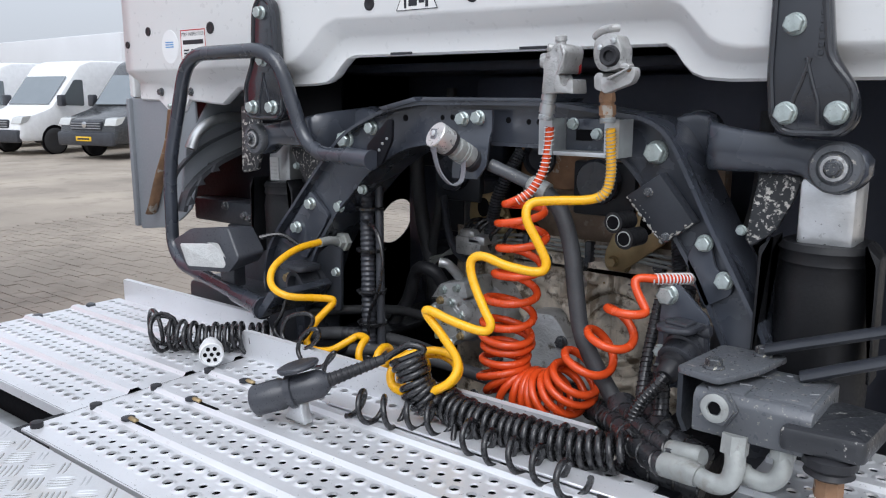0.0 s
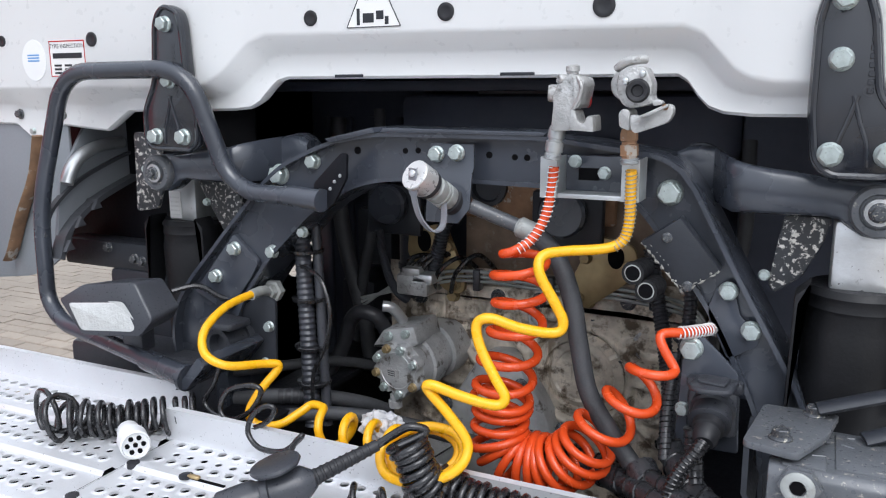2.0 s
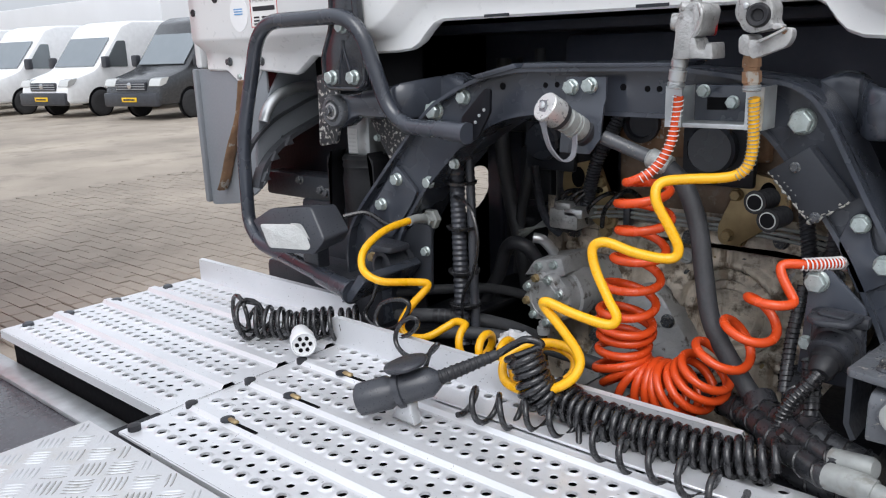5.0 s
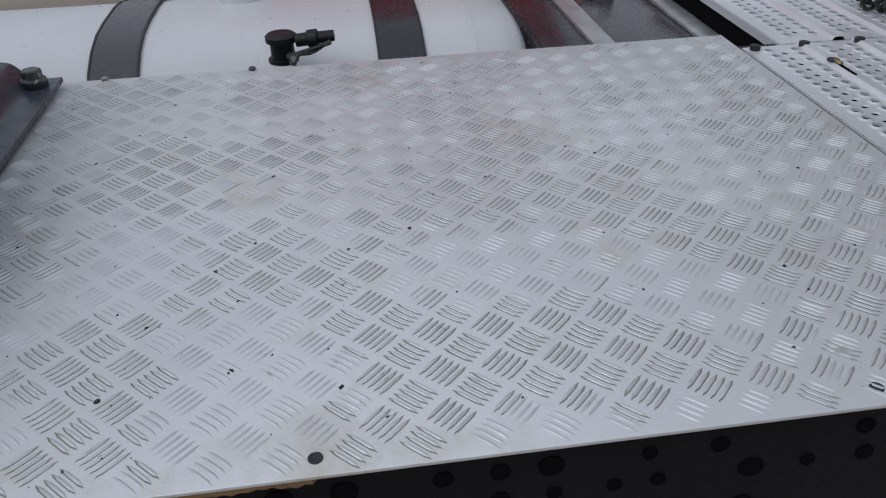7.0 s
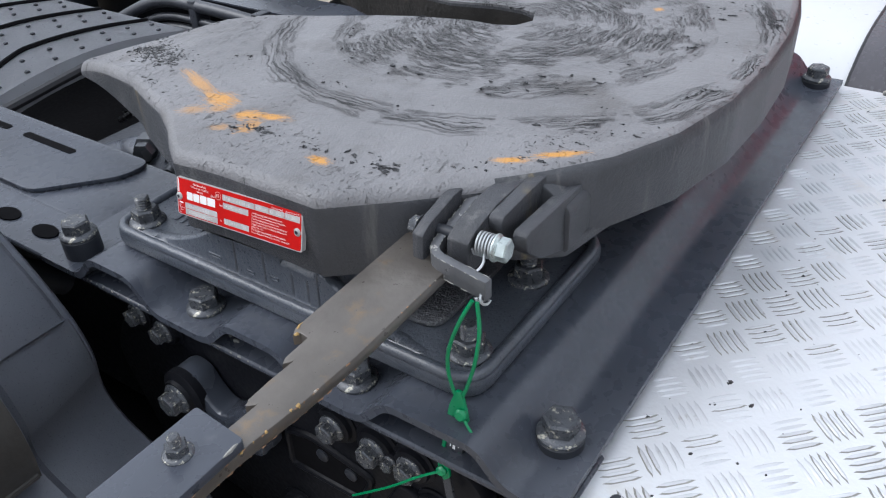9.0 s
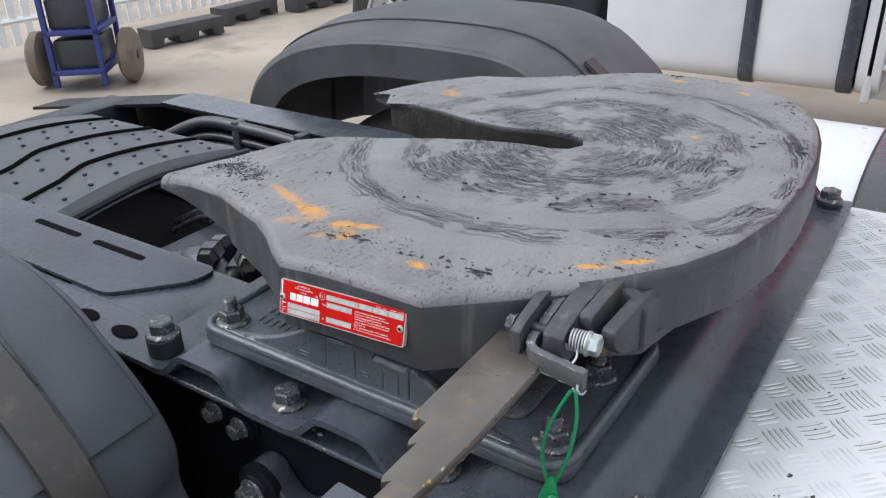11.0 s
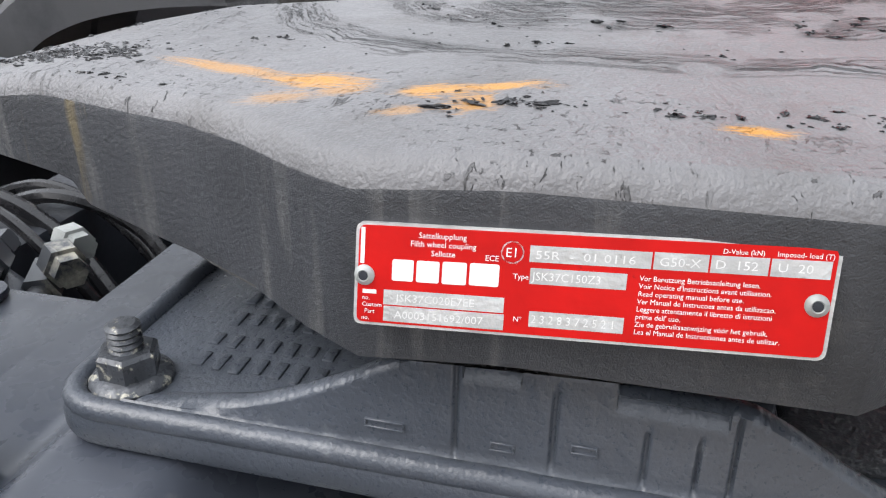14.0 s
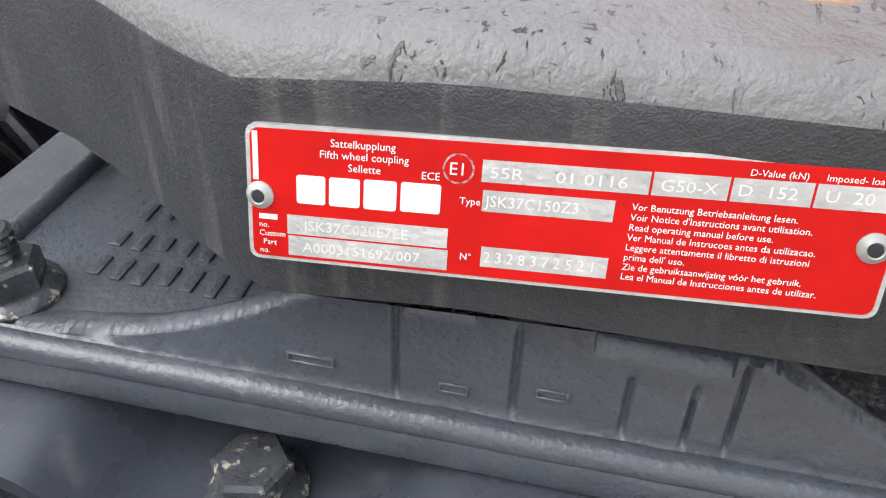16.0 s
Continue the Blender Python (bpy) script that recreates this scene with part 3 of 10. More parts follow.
for x, y, z, r in ((0.20, -0.42, 0.80, 0.085), (0.02, -0.48, 0.76, 0.10)):
    bm = bmesh.new()
    turned(bm, (x, y, z - 0.12), (0.25, 0.1, 1), [(0, r * 0.9), (0.06, r), (0.10, r), (0.12, r * 0.8), (0.135, r * 0.82), (0.15, r * 0.4)], 24)
    part("brake_chamber", bm, M_DARK, axle)
bm = bmesh.new()
turned(bm, (0.235, -0.600, 0.80), (0.06, 0.10, 1), [(0, 0.085), (0.05, 0.085), (0.075, 0.075), (0.095, 0.055), (0.106, 0.030), (0.108, 0.012)], 30)
sweep(bm, flow([(0.20, -0.64, 0.86), (0.215, -0.58, 0.893), (0.225, -0.53, 0.890), (0.24, -0.49, 0.865)]), 0.028, 14)
part("spring_seat", bm, M_MOUNT, axle, "grey painted rounded casting")
for k in range(4):
    bm = bmesh.new()
    turned(bm, (0.255, -0.425, 0.845 + 0.010 * k), (0.10, 0.12, 1), [(0, 0.086 - 0.011 * k), (0.006, 0.084 - 0.011 * k), (0.010, 0.078 - 0.011 * k)], 30)
    part("ribbed_cover", bm, M_DARK, axle)
for p, d, r in (((0.165, -0.565, 0.915), (0.9, 0.45, 0.1), 0.017), ((0.205, -0.540, 0.925), (0.9, 0.5, 0.0), 0.020), ((0.150, -0.515, 0.918), (0.5, 0.85, 0.1), 0.016), ((0.185, -0.495, 0.920), (0.6, 0.8, 0.0), 0.019)):
    bm = bmesh.new()
    turned(bm, p, d, [(0, r * 0.7), (0.012, r * 0.7), (0.013, r), (0.036, r), (0.037, r * 0.8), (0.050, r * 0.75)], 6)
    part("hex_union", bm, M_ZINC if r < 0.0165 else M_BOLTDARK, axle, "hexagonal pipe union")
for x, y, z in ((0.22, -0.47, 0.87), (0.26, -0.42, 0.845), (0.17, -0.52, 0.89)):
    bm = bmesh.new()
    rod(bm, (x, y, z), (x + 0.05, y + 0.03, z + 0.005), 0.018, seg=6)
    rod(bm, (x + 0.045, y + 0.027, z + 0.004), (x + 0.075, y + 0.045, z + 0.007), 0.012, seg=10)
    part("fitting", bm, M_BOLTDARK, axle)
rng = random.Random(3)
for k in range(4):
    bm = bmesh.new()
    x0, y0 = 0.02 + 0.03 * k, -0.60 + rng.uniform(-0.05, 0.05)
    sweep(bm, flow([(x0, y0 - 0.15, 0.86), (x0 + 0.02, y0, 0.90 + rng.uniform(0, 0.03)), (x0 + rng.uniform(0, 0.06), y0 + 0.09, 0.88), (x0 + 0.03, y0 + 0.16, 0.80)]), 0.006 + 0.002 * (k % 3), 8)
    part("air_line", bm, M_CABLE, axle)
# pipes on the inner face of the far rail
pipes = thing("pipe_run", "black pipes and conduits clipped along the inside of the rail", "pipe", (-0.3, -0.9, 0.85))
for k, (dz, r) in enumerate(((0.0, 0.014), (-0.035, 0.009), (-0.06, 0.011))):
    bm = bmesh.new()
    sweep(bm, flow([(-0.24, -1.25, 0.86 + dz), (-0.27, -1.12, 0.915 + dz), (-0.275, -0.95, 0.92 + dz), (-0.28, -0.7, 0.905 + dz), (-0.285, -0.35, 0.89 + dz), (-0.285, 0.2, 0.88 + dz)]), r, 10)
    part("pipe", bm, M_PLASTIC, pipes)
for y in (-1.0, -0.8, -0.6):
    part("clip", bx((-0.30, y - 0.012, 0.84), (-0.262, y + 0.012, 0.935), 0.004), M_PLASTIC, pipes)


# ---- fifth wheel mounting plate ----
def mount_plate():
    t = thing("mounting_plate", "dark grey corrugated steel mounting plate bolted across the frame", "mounting plate", (XC, 0, 0.945))
    lo, hi = 0.952, 0.986
    line = []
    for y, z in ((-0.365, lo), (-0.295, lo), (-0.262, hi), (-0.195, hi), (-0.165, lo), (-0.088, lo), (-0.055, hi), (0.015, hi), (0.045, lo), (0.105, lo), (0.135, hi), (0.226, hi), (0.252, lo + 0.003), (0.298, lo + 0.003)):
        line.append((y, z))
    line = bent([Vector((y, z, 0)) for y, z in line], 0.014, 7)
    bm = bmesh.new()
    ribbon(bm, [(p.x, p.y) for p in line], -0.008, "x", -0.42, 0.502)
    part("corrugated_sheet", bm, M_MOUNT, t, sharp=45)
    bolts = [(0.470, -0.326, 0.028), (0.466, -0.126, 0.027), (0.466, 0.075, 0.027), (0.435, 0.266, 0.027), (-0.385, -0.326, 0.028), (-0.385, 0.266, 0.027), (-0.385, -0.126, 0.027)]
    for x, y, s in bolts:
        spacer = abs(y) > 0.2
        z = lo + 0.0005
        if spacer:
            bm = bmesh.new()
            h = 0.024 if y < 0 else 0.012
            turned(bm, (x, y, z), (0, 0, 1), [(0, s * 0.75), (h - 0.002, s * 0.75), (h, s * 0.68)], 22)
            part("spacer", bm, M_DARK, t)
            z += h
        bolt(t, (x, y, z), s, me=BOLTD, spin=17 * int(100 * x) + 40)
    return t


mount_plate()


def pedestal():
    """Cast bearing bracket under the coupling; the second stands on the far side."""
    t = thing("bearing_bracket", "dark grey cast bearing bracket with nuts under the coupling", "bracket", (0.34, -0.03, 0.986), group="bearing brackets")
    bm = bmesh.new()
    out = rounded([(0.467, -0.264), (0.467, 0.205), (0.225, 0.205), (0.205, 0.17), (0.205, -0.20), (0.24, -0.264)], 0.030, 6)
    slab(bm, out, "z", 0.987, 1.006, 0.005)
    part("base_plate", bm, M_BRACKET, t)
    # rounded rim that runs round the plate
    rim = rounded([(0.4615, -0.2585), (0.4615, 0.1995), (0.2305, 0.1995), (0.2105, 0.165), (0.2105, -0.195), (0.243, -0.2585)], 0.026, 7)
    loop = [Vector((x, y, 1.0055)) for x, y in rim]
    dense = []
    for a, b in zip(loop, loop[1:] + loop[:1]):
        k = max(1, int((b - a).length / 0.006))
        dense += [a.lerp(b, j / k) for j in range(k)]
    dense = [p + Vector((0, 0, 0.0006 * noise.noise(p * 60))) for p in dense]
    bm = bmesh.new()
    sweep(bm, dense + dense[:2], 0.0058, 10)
    part("edge_lip", bm, M_BRACKET, t)
    # outer web: rises from the corner in a sweep, with sunk joints between flat panels
    ridge = [(-0.225, 1.0070), (-0.205, 1.0100), (-0.187, 1.0135), (-0.165, 1.0180), (-0.147, 1.0245), (-0.128, 1.0335), (-0.109, 1.0440), (-0.096, 1.0520), (-0.086, 1.0560), (-0.060, 1.0590), (-0.0108, 1.0590), (-0.0096, 1.0530), (0.030, 1.0515), (0.040, 1.0500), (0.055, 1.0420), (0.075, 1.0290), (0.099, 1.0160), (0.125, 1.0090), (0.145, 1.0070)]
    def crest(y):
        for (a, za), (b, zb) in zip(ridge, ridge[1:]):
            if y <= b:
                return za + (zb - za) * max(0.0, (y - a) / (b - a))
        return ridge[-1][1]
    joints = ((-0.0715, 0.0011, 1.062), (-0.0325, 0.0012, 1.047), (0.0025, 0.0011, 1.037), (0.0215, 0.0009, 1.034), (0.0340, 0.0009, 1.046))
    gaps = ((-0.0690, -0.0460), (-0.0100, 0.0305))
    bm = bmesh.new()
    rows = []
    ys = [-0.225 + 0.0006 * k for k in range(618)]
    for y in ys:
        zt = crest(y)
        row = [(0.4640, 1.0085), (0.4600, 1.0092), (0.4578, 1.0110)]
        for k in range(1, 13):
            z = 1.0110 + (zt - 0.0020 - 1.0110) * k / 12
            sink = 0.0
            for jy, jw, jz in joints:
                if z < jz:
                    sink = max(sink, 0.0024 * math.exp(-((y - jy) / jw) ** 4))
            for g0, g1 in gaps:
                if g0 < y < g1 and k == 11:
                    sink = 0.0042
            rough = 0.00035 * noise.noise(Vector((y * 170, z * 170, 2.0)))
            row.append((0.4578 - 0.002 * k / 12 - sink + rough, z))
        row += [(0.4530, zt - 0.0004 + 0.0010 * noise.noise(Vector((y * 420, 1.0, 4.0)))), (0.4490, zt), (0.4430, zt - 0.0028), (0.4380, max(1.0050, zt - 0.012)), (0.4350, 1.0045)]
        rows.append([bm.verts.new((x, y, max(z, 1.0045))) for x, z in row])
    for a, b in zip(rows, rows[1:]):
        for k in range(len(a) - 1):
            bm.faces.new((a[k], a[k + 1], b[k + 1], b[k]))
    part("web", bm, M_BRACKET, t, sharp=60)
    # inner wall and the saddle between the two
    wall = rounded([(-0.240, 1.0), (-0.215, 1.006), (-0.17, 1.018), (-0.125, 1.042), (-0.09, 1.060), (0.034, 1.052), (0.06, 1.042), (0.12, 1.018), (0.19, 1.0)], 0.02, 4)
    bm = bmesh.new()
    slab(bm, wall, "x", 0.235, 0.262, 0.005)
    box(bm, (0.25, -0.085, 1.0), (0.443, 0.05, 1.045), 0.008)
    part("saddle", bm, M_BRACKET, t)
    for y0, y1, z0 in ((-0.1095, -0.0925, 1.0185), (-0.0570, -0.0470, 1.0170), (-0.0255, -0.0150, 1.0220)):
        bm = bmesh.new()
        for lo, hi in (((y0, z0), (y1, z0 + 0.0010)), ((y0, z0 + 0.0035), (y1, z0 + 0.0045)), ((y0, z0 + 0.0010), (y0 + 0.001, z0 + 0.0035)), ((y1 - 0.001, z0 + 0.0010), (y1, z0 + 0.0035))):
            box(bm, (0.4555, lo[0], lo[1]), (0.4584, hi[0], hi[1]), 0.0003, 1)
        part("cast_mark", bm, M_BRACKET, t)
    # unreadable cast lettering as short bars
    for r in range(4):
        for k in range(7):
            x, y = 0.346 + 0.0205 * r, -0.2150 + 0.0104 * k + 0.0015 * (r % 2)
            part("cast_bar", bx((x + 0.0015 * ((k * 3 + r) % 3), y + 0.0008 * (k % 2), 1.0055), (x + 0.0125 + 0.0012 * ((k + 2 * r) % 3), y + 0.0058, 1.0071), 0.0009, 2), M_BRACKET, t)
    for x, y in ((0.437, -0.234), (0.430, 0.176), (0.315, 0.168), (0.26, -0.232)):
        bolt(t, (x, y, 1.006), 0.0255, me=NUT, name="nut", spin=25)
    # bare casting surface left rough on the pad beside the web
    bm = bmesh.new()
    slab(bm, rounded([(0.300, 0.060), (0.425, 0.060), (0.425, 0.140), (0.300, 0.140)], 0.02), "z", 1.0055, 1.0125, 0.004)
    part("rough_pad", bm, M_ROUGHCAST, t, "rough sand-cast pad")
    return t


ped = pedestal()
copy_thing(ped, Matrix.Translation((2 * XC - 0.34, -0.03, 0.986)) @ pose(0, 0, 0, 0, 0, 180))


# ---- coupling plate ----
def top_z(y):
    """Height of the upper face, falling away to the rear ramps."""
    if y > -0.05:
        return 1.145
    rows = [(-0.05, 1.145), (-0.12, 1.139), (-0.20, 1.1345), (-0.32, 1.1285), (-0.40, 1.114), (-0.46, 1.100), (-0.525, 1.081)]
    for (a, za), (b, zb) in zip(rows, rows[1:]):
        if y >= b:
            return za + (zb - za) * (a - y) / (a - b)
    return 1.081


def coupling_outline(inset=0.0):
    half = [(0.0, 0.290), (0.10, 0.286), (0.19, 0.268), (0.255, 0.238), (0.305, 0.200), (0.345, 0.162), (0.385, 0.118), (0.430, 0.064), (0.431, -0.104), (0.412, -0.134), (0.386, -0.168),
            (0.360, -0.212), (0.348, -0.244), (0.323, -0.305), (0.282, -0.430), (0.258, -0.515), (0.247, -0.520), (0.200, -0.440), (0.160, -0.412), (0.118, -0.385), (0.096, -0.330), (0.074, -0.250), (0.046, -0.175), (0.033, -0.120), (0.031, -0.015), (0.022, 0.008), (0.0, 0.018)]
    right = [(XC + x - (inset if x > 0.1 else 0), y - (inset if y > 0.1 else 0)) for x, y in half]
    # the other side is rounder, with no flat for a plate
    side = [(0.10, 0.285), (0.19, 0.271), (0.245, 0.257), (0.301, 0.235), (0.345, 0.204), (0.378, 0.163), (0.401, 0.104), (0.409, 0.045), (0.405, -0.030), (0.384, -0.104), (0.346, -0.175), (0.318, -0.235), (0.305, -0.310)]
    tail = [p for p in half if p[1] < -0.40 or p[0] < 0.12][1:]
    tail = [p for p in tail if p[1] < 0.1][:-1]
    left = [(XC - x + (inset if x > 0.1 else 0), y - (inset if y > 0.1 else 0)) for x, y in side + tail]
    return right + left[::-1]


def coupling():
    from mathutils import geometry
    t = thing("fifth_wheel_coupling", "dark grey fifth wheel coupling, greasy and scratched, with orange paint", "fifth wheel", (XC, 0, 1.06))
    out = coupling_outline(0.011)
    rim = coupling_outline(0.0)
    pts = [Vector(p) for p in out]
    n = len(pts)
    # denser border
    fine = []
    for i in range(n):
        a, b = pts[i], pts[(i + 1) % n]
        k = max(1, int((b - a).length / 0.012))
        fine += [a.lerp(b, j / k) for j in range(k)]
    m = len(fine)
    step = 0.0052
    inner = []
    def inside(x, y):
        hit = False
        j = m - 1
        for i in range(m):
            xi, yi, xj, yj = fine[i].x, fine[i].y, fine[j].x, fine[j].y
            if (yi > y) != (yj > y) and x < (xj - xi) * (y - yi) / (yj - yi) + xi:
                hit = not hit
            j = i
        return hit
    fx = np.array([p.x for p in fine])
    fy = np.array([p.y for p in fine])
    for i in range(175):
        for j in range(178):
            x, y = XC - 0.45 + step * (i + 0.5 * (j % 2)), -0.61 + step * j
            if np.min((fx - x) ** 2 + (fy - y) ** 2) > 0.005 ** 2 and inside(x, y):
                inner.append(Vector((x, y)))
    verts, edges, faces, *_ = geometry.delaunay_2d_cdt(fine + inner, [(i, (i + 1) % m) for i in range(m)], [], 1, 1e-5)
    bm = bmesh.new()
    vs = []
    for p in verts:
        x, y = p
        r = math.hypot(x - XC, y + 0.0)
        z = top_z(y)
        edge = np.min((fx - x) ** 2 + (fy - y) ** 2) ** 0.5
        if edge > 0.004:
            fade = min(1.0, (edge - 0.004) / 0.03)
            z0 = z
            q = Vector((x * 26, y * 26, 1.7))
            a = math.atan2(y, x - XC)
            streak = noise.fractal(Vector((r * 190, a * 3.5, 0.3)), 1.0, 2.0, 4)
            worn = 1.0 / (1 + math.exp(-(noise.noise(Vector((x * 9, y * 9, 5.0))) - 0.05) * 14))
            z += 0.0009 * noise.fractal(q, 1.0, 2.0, 5)
            if 0.05 < r < 0.225:
                z += 0.0012 * max(-0.5, min(0.5, round(streak * 3) / 3)) * worn - 0.0008
            ring = math.exp(-((r - 0.285 - 0.006 * noise.noise(q * 0.3)) / 0.006) ** 2)
            z += 0.0035 * ring * max(0, noise.noise(Vector((a * 6, 2.0, 0)))+0.3)
            lump = noise.noise(Vector((x * 60, y * 60, 9.0)))
            zone = math.exp(-((r - 0.36) / 0.05) ** 2) + 0.9 * math.exp(-((y + 0.30) / 0.10) ** 2)
            if lump > 0.28:
                z += 0.0035 * (lump - 0.28) * zone
            z = z0 + (z - z0) * fade
        vs.append(bm.verts.new((x, y, z)))
    for f in faces:
        try:
            bm.faces.new([vs[i] for i in f])
        except ValueError:
            pass
    part("top_face", bm, M_TOP, t, sharp=60)
    # side walls with a rounded shoulder
    bm = bmesh.new()
    rfine = []
    rp = [Vector(p) for p in rim]
    for i in range(n):
        a, b = rp[i], rp[(i + 1) % n]
        k = max(1, int((pts[(i + 1) % n] - pts[i]).length / 0.012))
        rfine += [a.lerp(b, j / k) for j in range(k)]
    rows = []
    for off, mixv in ((0.0, 0.0), (-0.0008, 0.30), (-0.0028, 0.58), (-0.0062, 0.82), (-0.0105, 0.96), (-0.0145, 1.0), (-0.03, 1.01), (None, 1.03)):
        ring = []
        for p, q in zip(fine, rfine):
            v = p.lerp(q, mixv)
            zt = top_z(p.y)
            depth = 0.076 if -0.2 < p.y < 0.12 else 0.066 if p.y > 0 else max(0.012, 0.076 + (p.y + 0.2) * (0.10 if p.y > -0.3 else 0.19))
            ring.append(bm.verts.new((v.x, v.y, zt + (max(off, -depth * 0.7) if off is not None else -depth))))
        rows.append(ring)
    for a, b in zip(rows, rows[1:]):
        for k in range(m):
            bm.faces.new((a[k], a[(k + 1) % m], b[(k + 1) % m], b[k]))
    bm.faces.new(rows[-1])
    sk = part("skirt", bm, M_PLATE5, t, sharp=50)
    sk.data.materials.append(M_SLOT)
    sk.data.materials.append(M_TOP)
    for f in sk.data.polygons:
        c = f.center
        row = f.index // m
        if -0.40 < c.y < 0.02 and abs(c.x - XC) < 0.035 + max(0.0, -c.y - 0.12) * 0.42 and c.z < top_z(c.y) - 0.006:
            f.material_index = 1
        elif row < (4 if c.x > XC + 0.2 and c.y < 0.17 else 2):
            f.material_index = 2
    # raised pads where the bracket lever leaves the plate
    bm = bmesh.new()
    slab(bm, rounded([(0.135, 1.076), (0.225, 1.076), (0.225, 1.118), (0.20, 1.135), (0.135, 1.130)], 0.006), "x", 0.28, 0.352, 0.003)
    part("boss", bm, M_PLATE5, t)
    for y0, poly in ((0.186, [(0.30, 1.08), (0.385, 1.10), (0.414, 1.122), (0.415, 1.137), (0.366, 1.140), (0.30, 1.140)]), (0.207, [(0.29, 1.075), (0.345, 1.075), (0.392, 1.094), (0.414, 1.113), (0.414, 1.129), (0.33, 1.127), (0.29, 1.127)])):
        bm = bmesh.new()
        slab(bm, rounded(poly, 0.006), "y", y0, y0 + 0.013, 0.002)
        part("rib", bm, M_PLATE5, t)
    bm = bmesh.new()
    slab(bm, rounded([(0.28, 0.15), (0.375, 0.155), (0.378, 0.185), (0.350, 0.222), (0.28, 0.235)], 0.006), "z", 1.070, 1.082, 0.003)
    slab(bm, rounded([(0.38, 0.075), (0.440, 0.082), (0.425, 0.135), (0.36, 0.160)], 0.008), "z", 1.066, 1.080, 0.003)
    part("lug", bm, M_PLATE5, t)
    rr = random.Random(11)
    # crumbs of old grease
    gv, gf = [], []
    ico = bmesh.new()
    bmesh.ops.create_icosphere(ico, subdivisions=2, radius=1.0)
    iv = [v.co.copy() for v in ico.verts]
    ico.verts.index_update()
    fi = [[v.index for v in f.verts] for f in ico.faces]
    ico.free()
    spots = [(rr.gauss(0.30, 0.03), rr.uniform(-0.9, 2.4), 0.016) for _ in range(16)]
    for k in range(1500):
        pick = rr.random()
        if pick < 0.18:
            r, a, sd = spots[int(rr.random() ** 1.5 * 16)]
            x, y = XC + r * math.cos(a) + rr.gauss(0, sd), r * math.sin(a) + rr.gauss(0, sd)
        elif pick < 0.78:
            w = rr.random()
            x, y = 0.262 + 0.052 * w + rr.gauss(0, 0.012), -0.42 + 0.13 * w + rr.gauss(0, 0.016)
        elif pick < 0.9:
            x, y = 0.408 + rr.gauss(0, 0.007), rr.choice((-0.085, -0.05, 0.0, 0.05, 0.08)) + rr.gauss(0, 0.010)
        else:
            a = rr.uniform(-1.2, 3.6)
            r = rr.gauss(0.20, 0.012)
            x, y = XC + r * math.cos(a), r * math.sin(a)
        if k % 5 < 2:
            # torn grease hanging along the border, thickest on the ramps and the slot
            q = fine[int(rr.random() * m)]
            if noise.noise(Vector((q.x * 16, q.y * 16, 3.3))) < 0.02 or (q.x > 0.40 and abs(q.y) < 0.2):
                continue
            mid = Vector((XC + (0.19 if q.x > XC else -0.19), -0.1))
            x, y = q.lerp(mid, abs(rr.gauss(0.02, 0.035)))
            x, y = x + rr.gauss(0, 0.004), y + rr.gauss(0, 0.004)
        if not inside(x, y):
            continue
        s = 0.0004 + 0.0012 * rr.random() ** 4
        an = rr.gauss(1.3, 0.5)
        ca, sa = math.cos(an), math.sin(an)
        st = rr.uniform(1.0, 3.2)
        n0 = len(gv)
        for v in iv:
            q = v * s * max(0.2, 1 + 1.7 * noise.noise(v * 2.1 + Vector((k * 1.37, k * 0.71, 0))))
            u, w2 = q.x * st, q.y
            gv.append((x + u * ca - w2 * sa, y + u * sa + w2 * ca, top_z(y) + 0.0003 + q.z * 0.55))
        gf += [[n0 + i for i in f] for f in fi]
    me = bpy.data.meshes.new("grease_crumbs")
    me.from_pydata(gv, [], gf)
    me.polygons.foreach_set("use_smooth", [False] * len(me.polygons))
    me.materials.append(M_GREASE)
    ob = hang(new("grease_crumbs", me), t)
    ob["kind"] = "stuff"
    return t


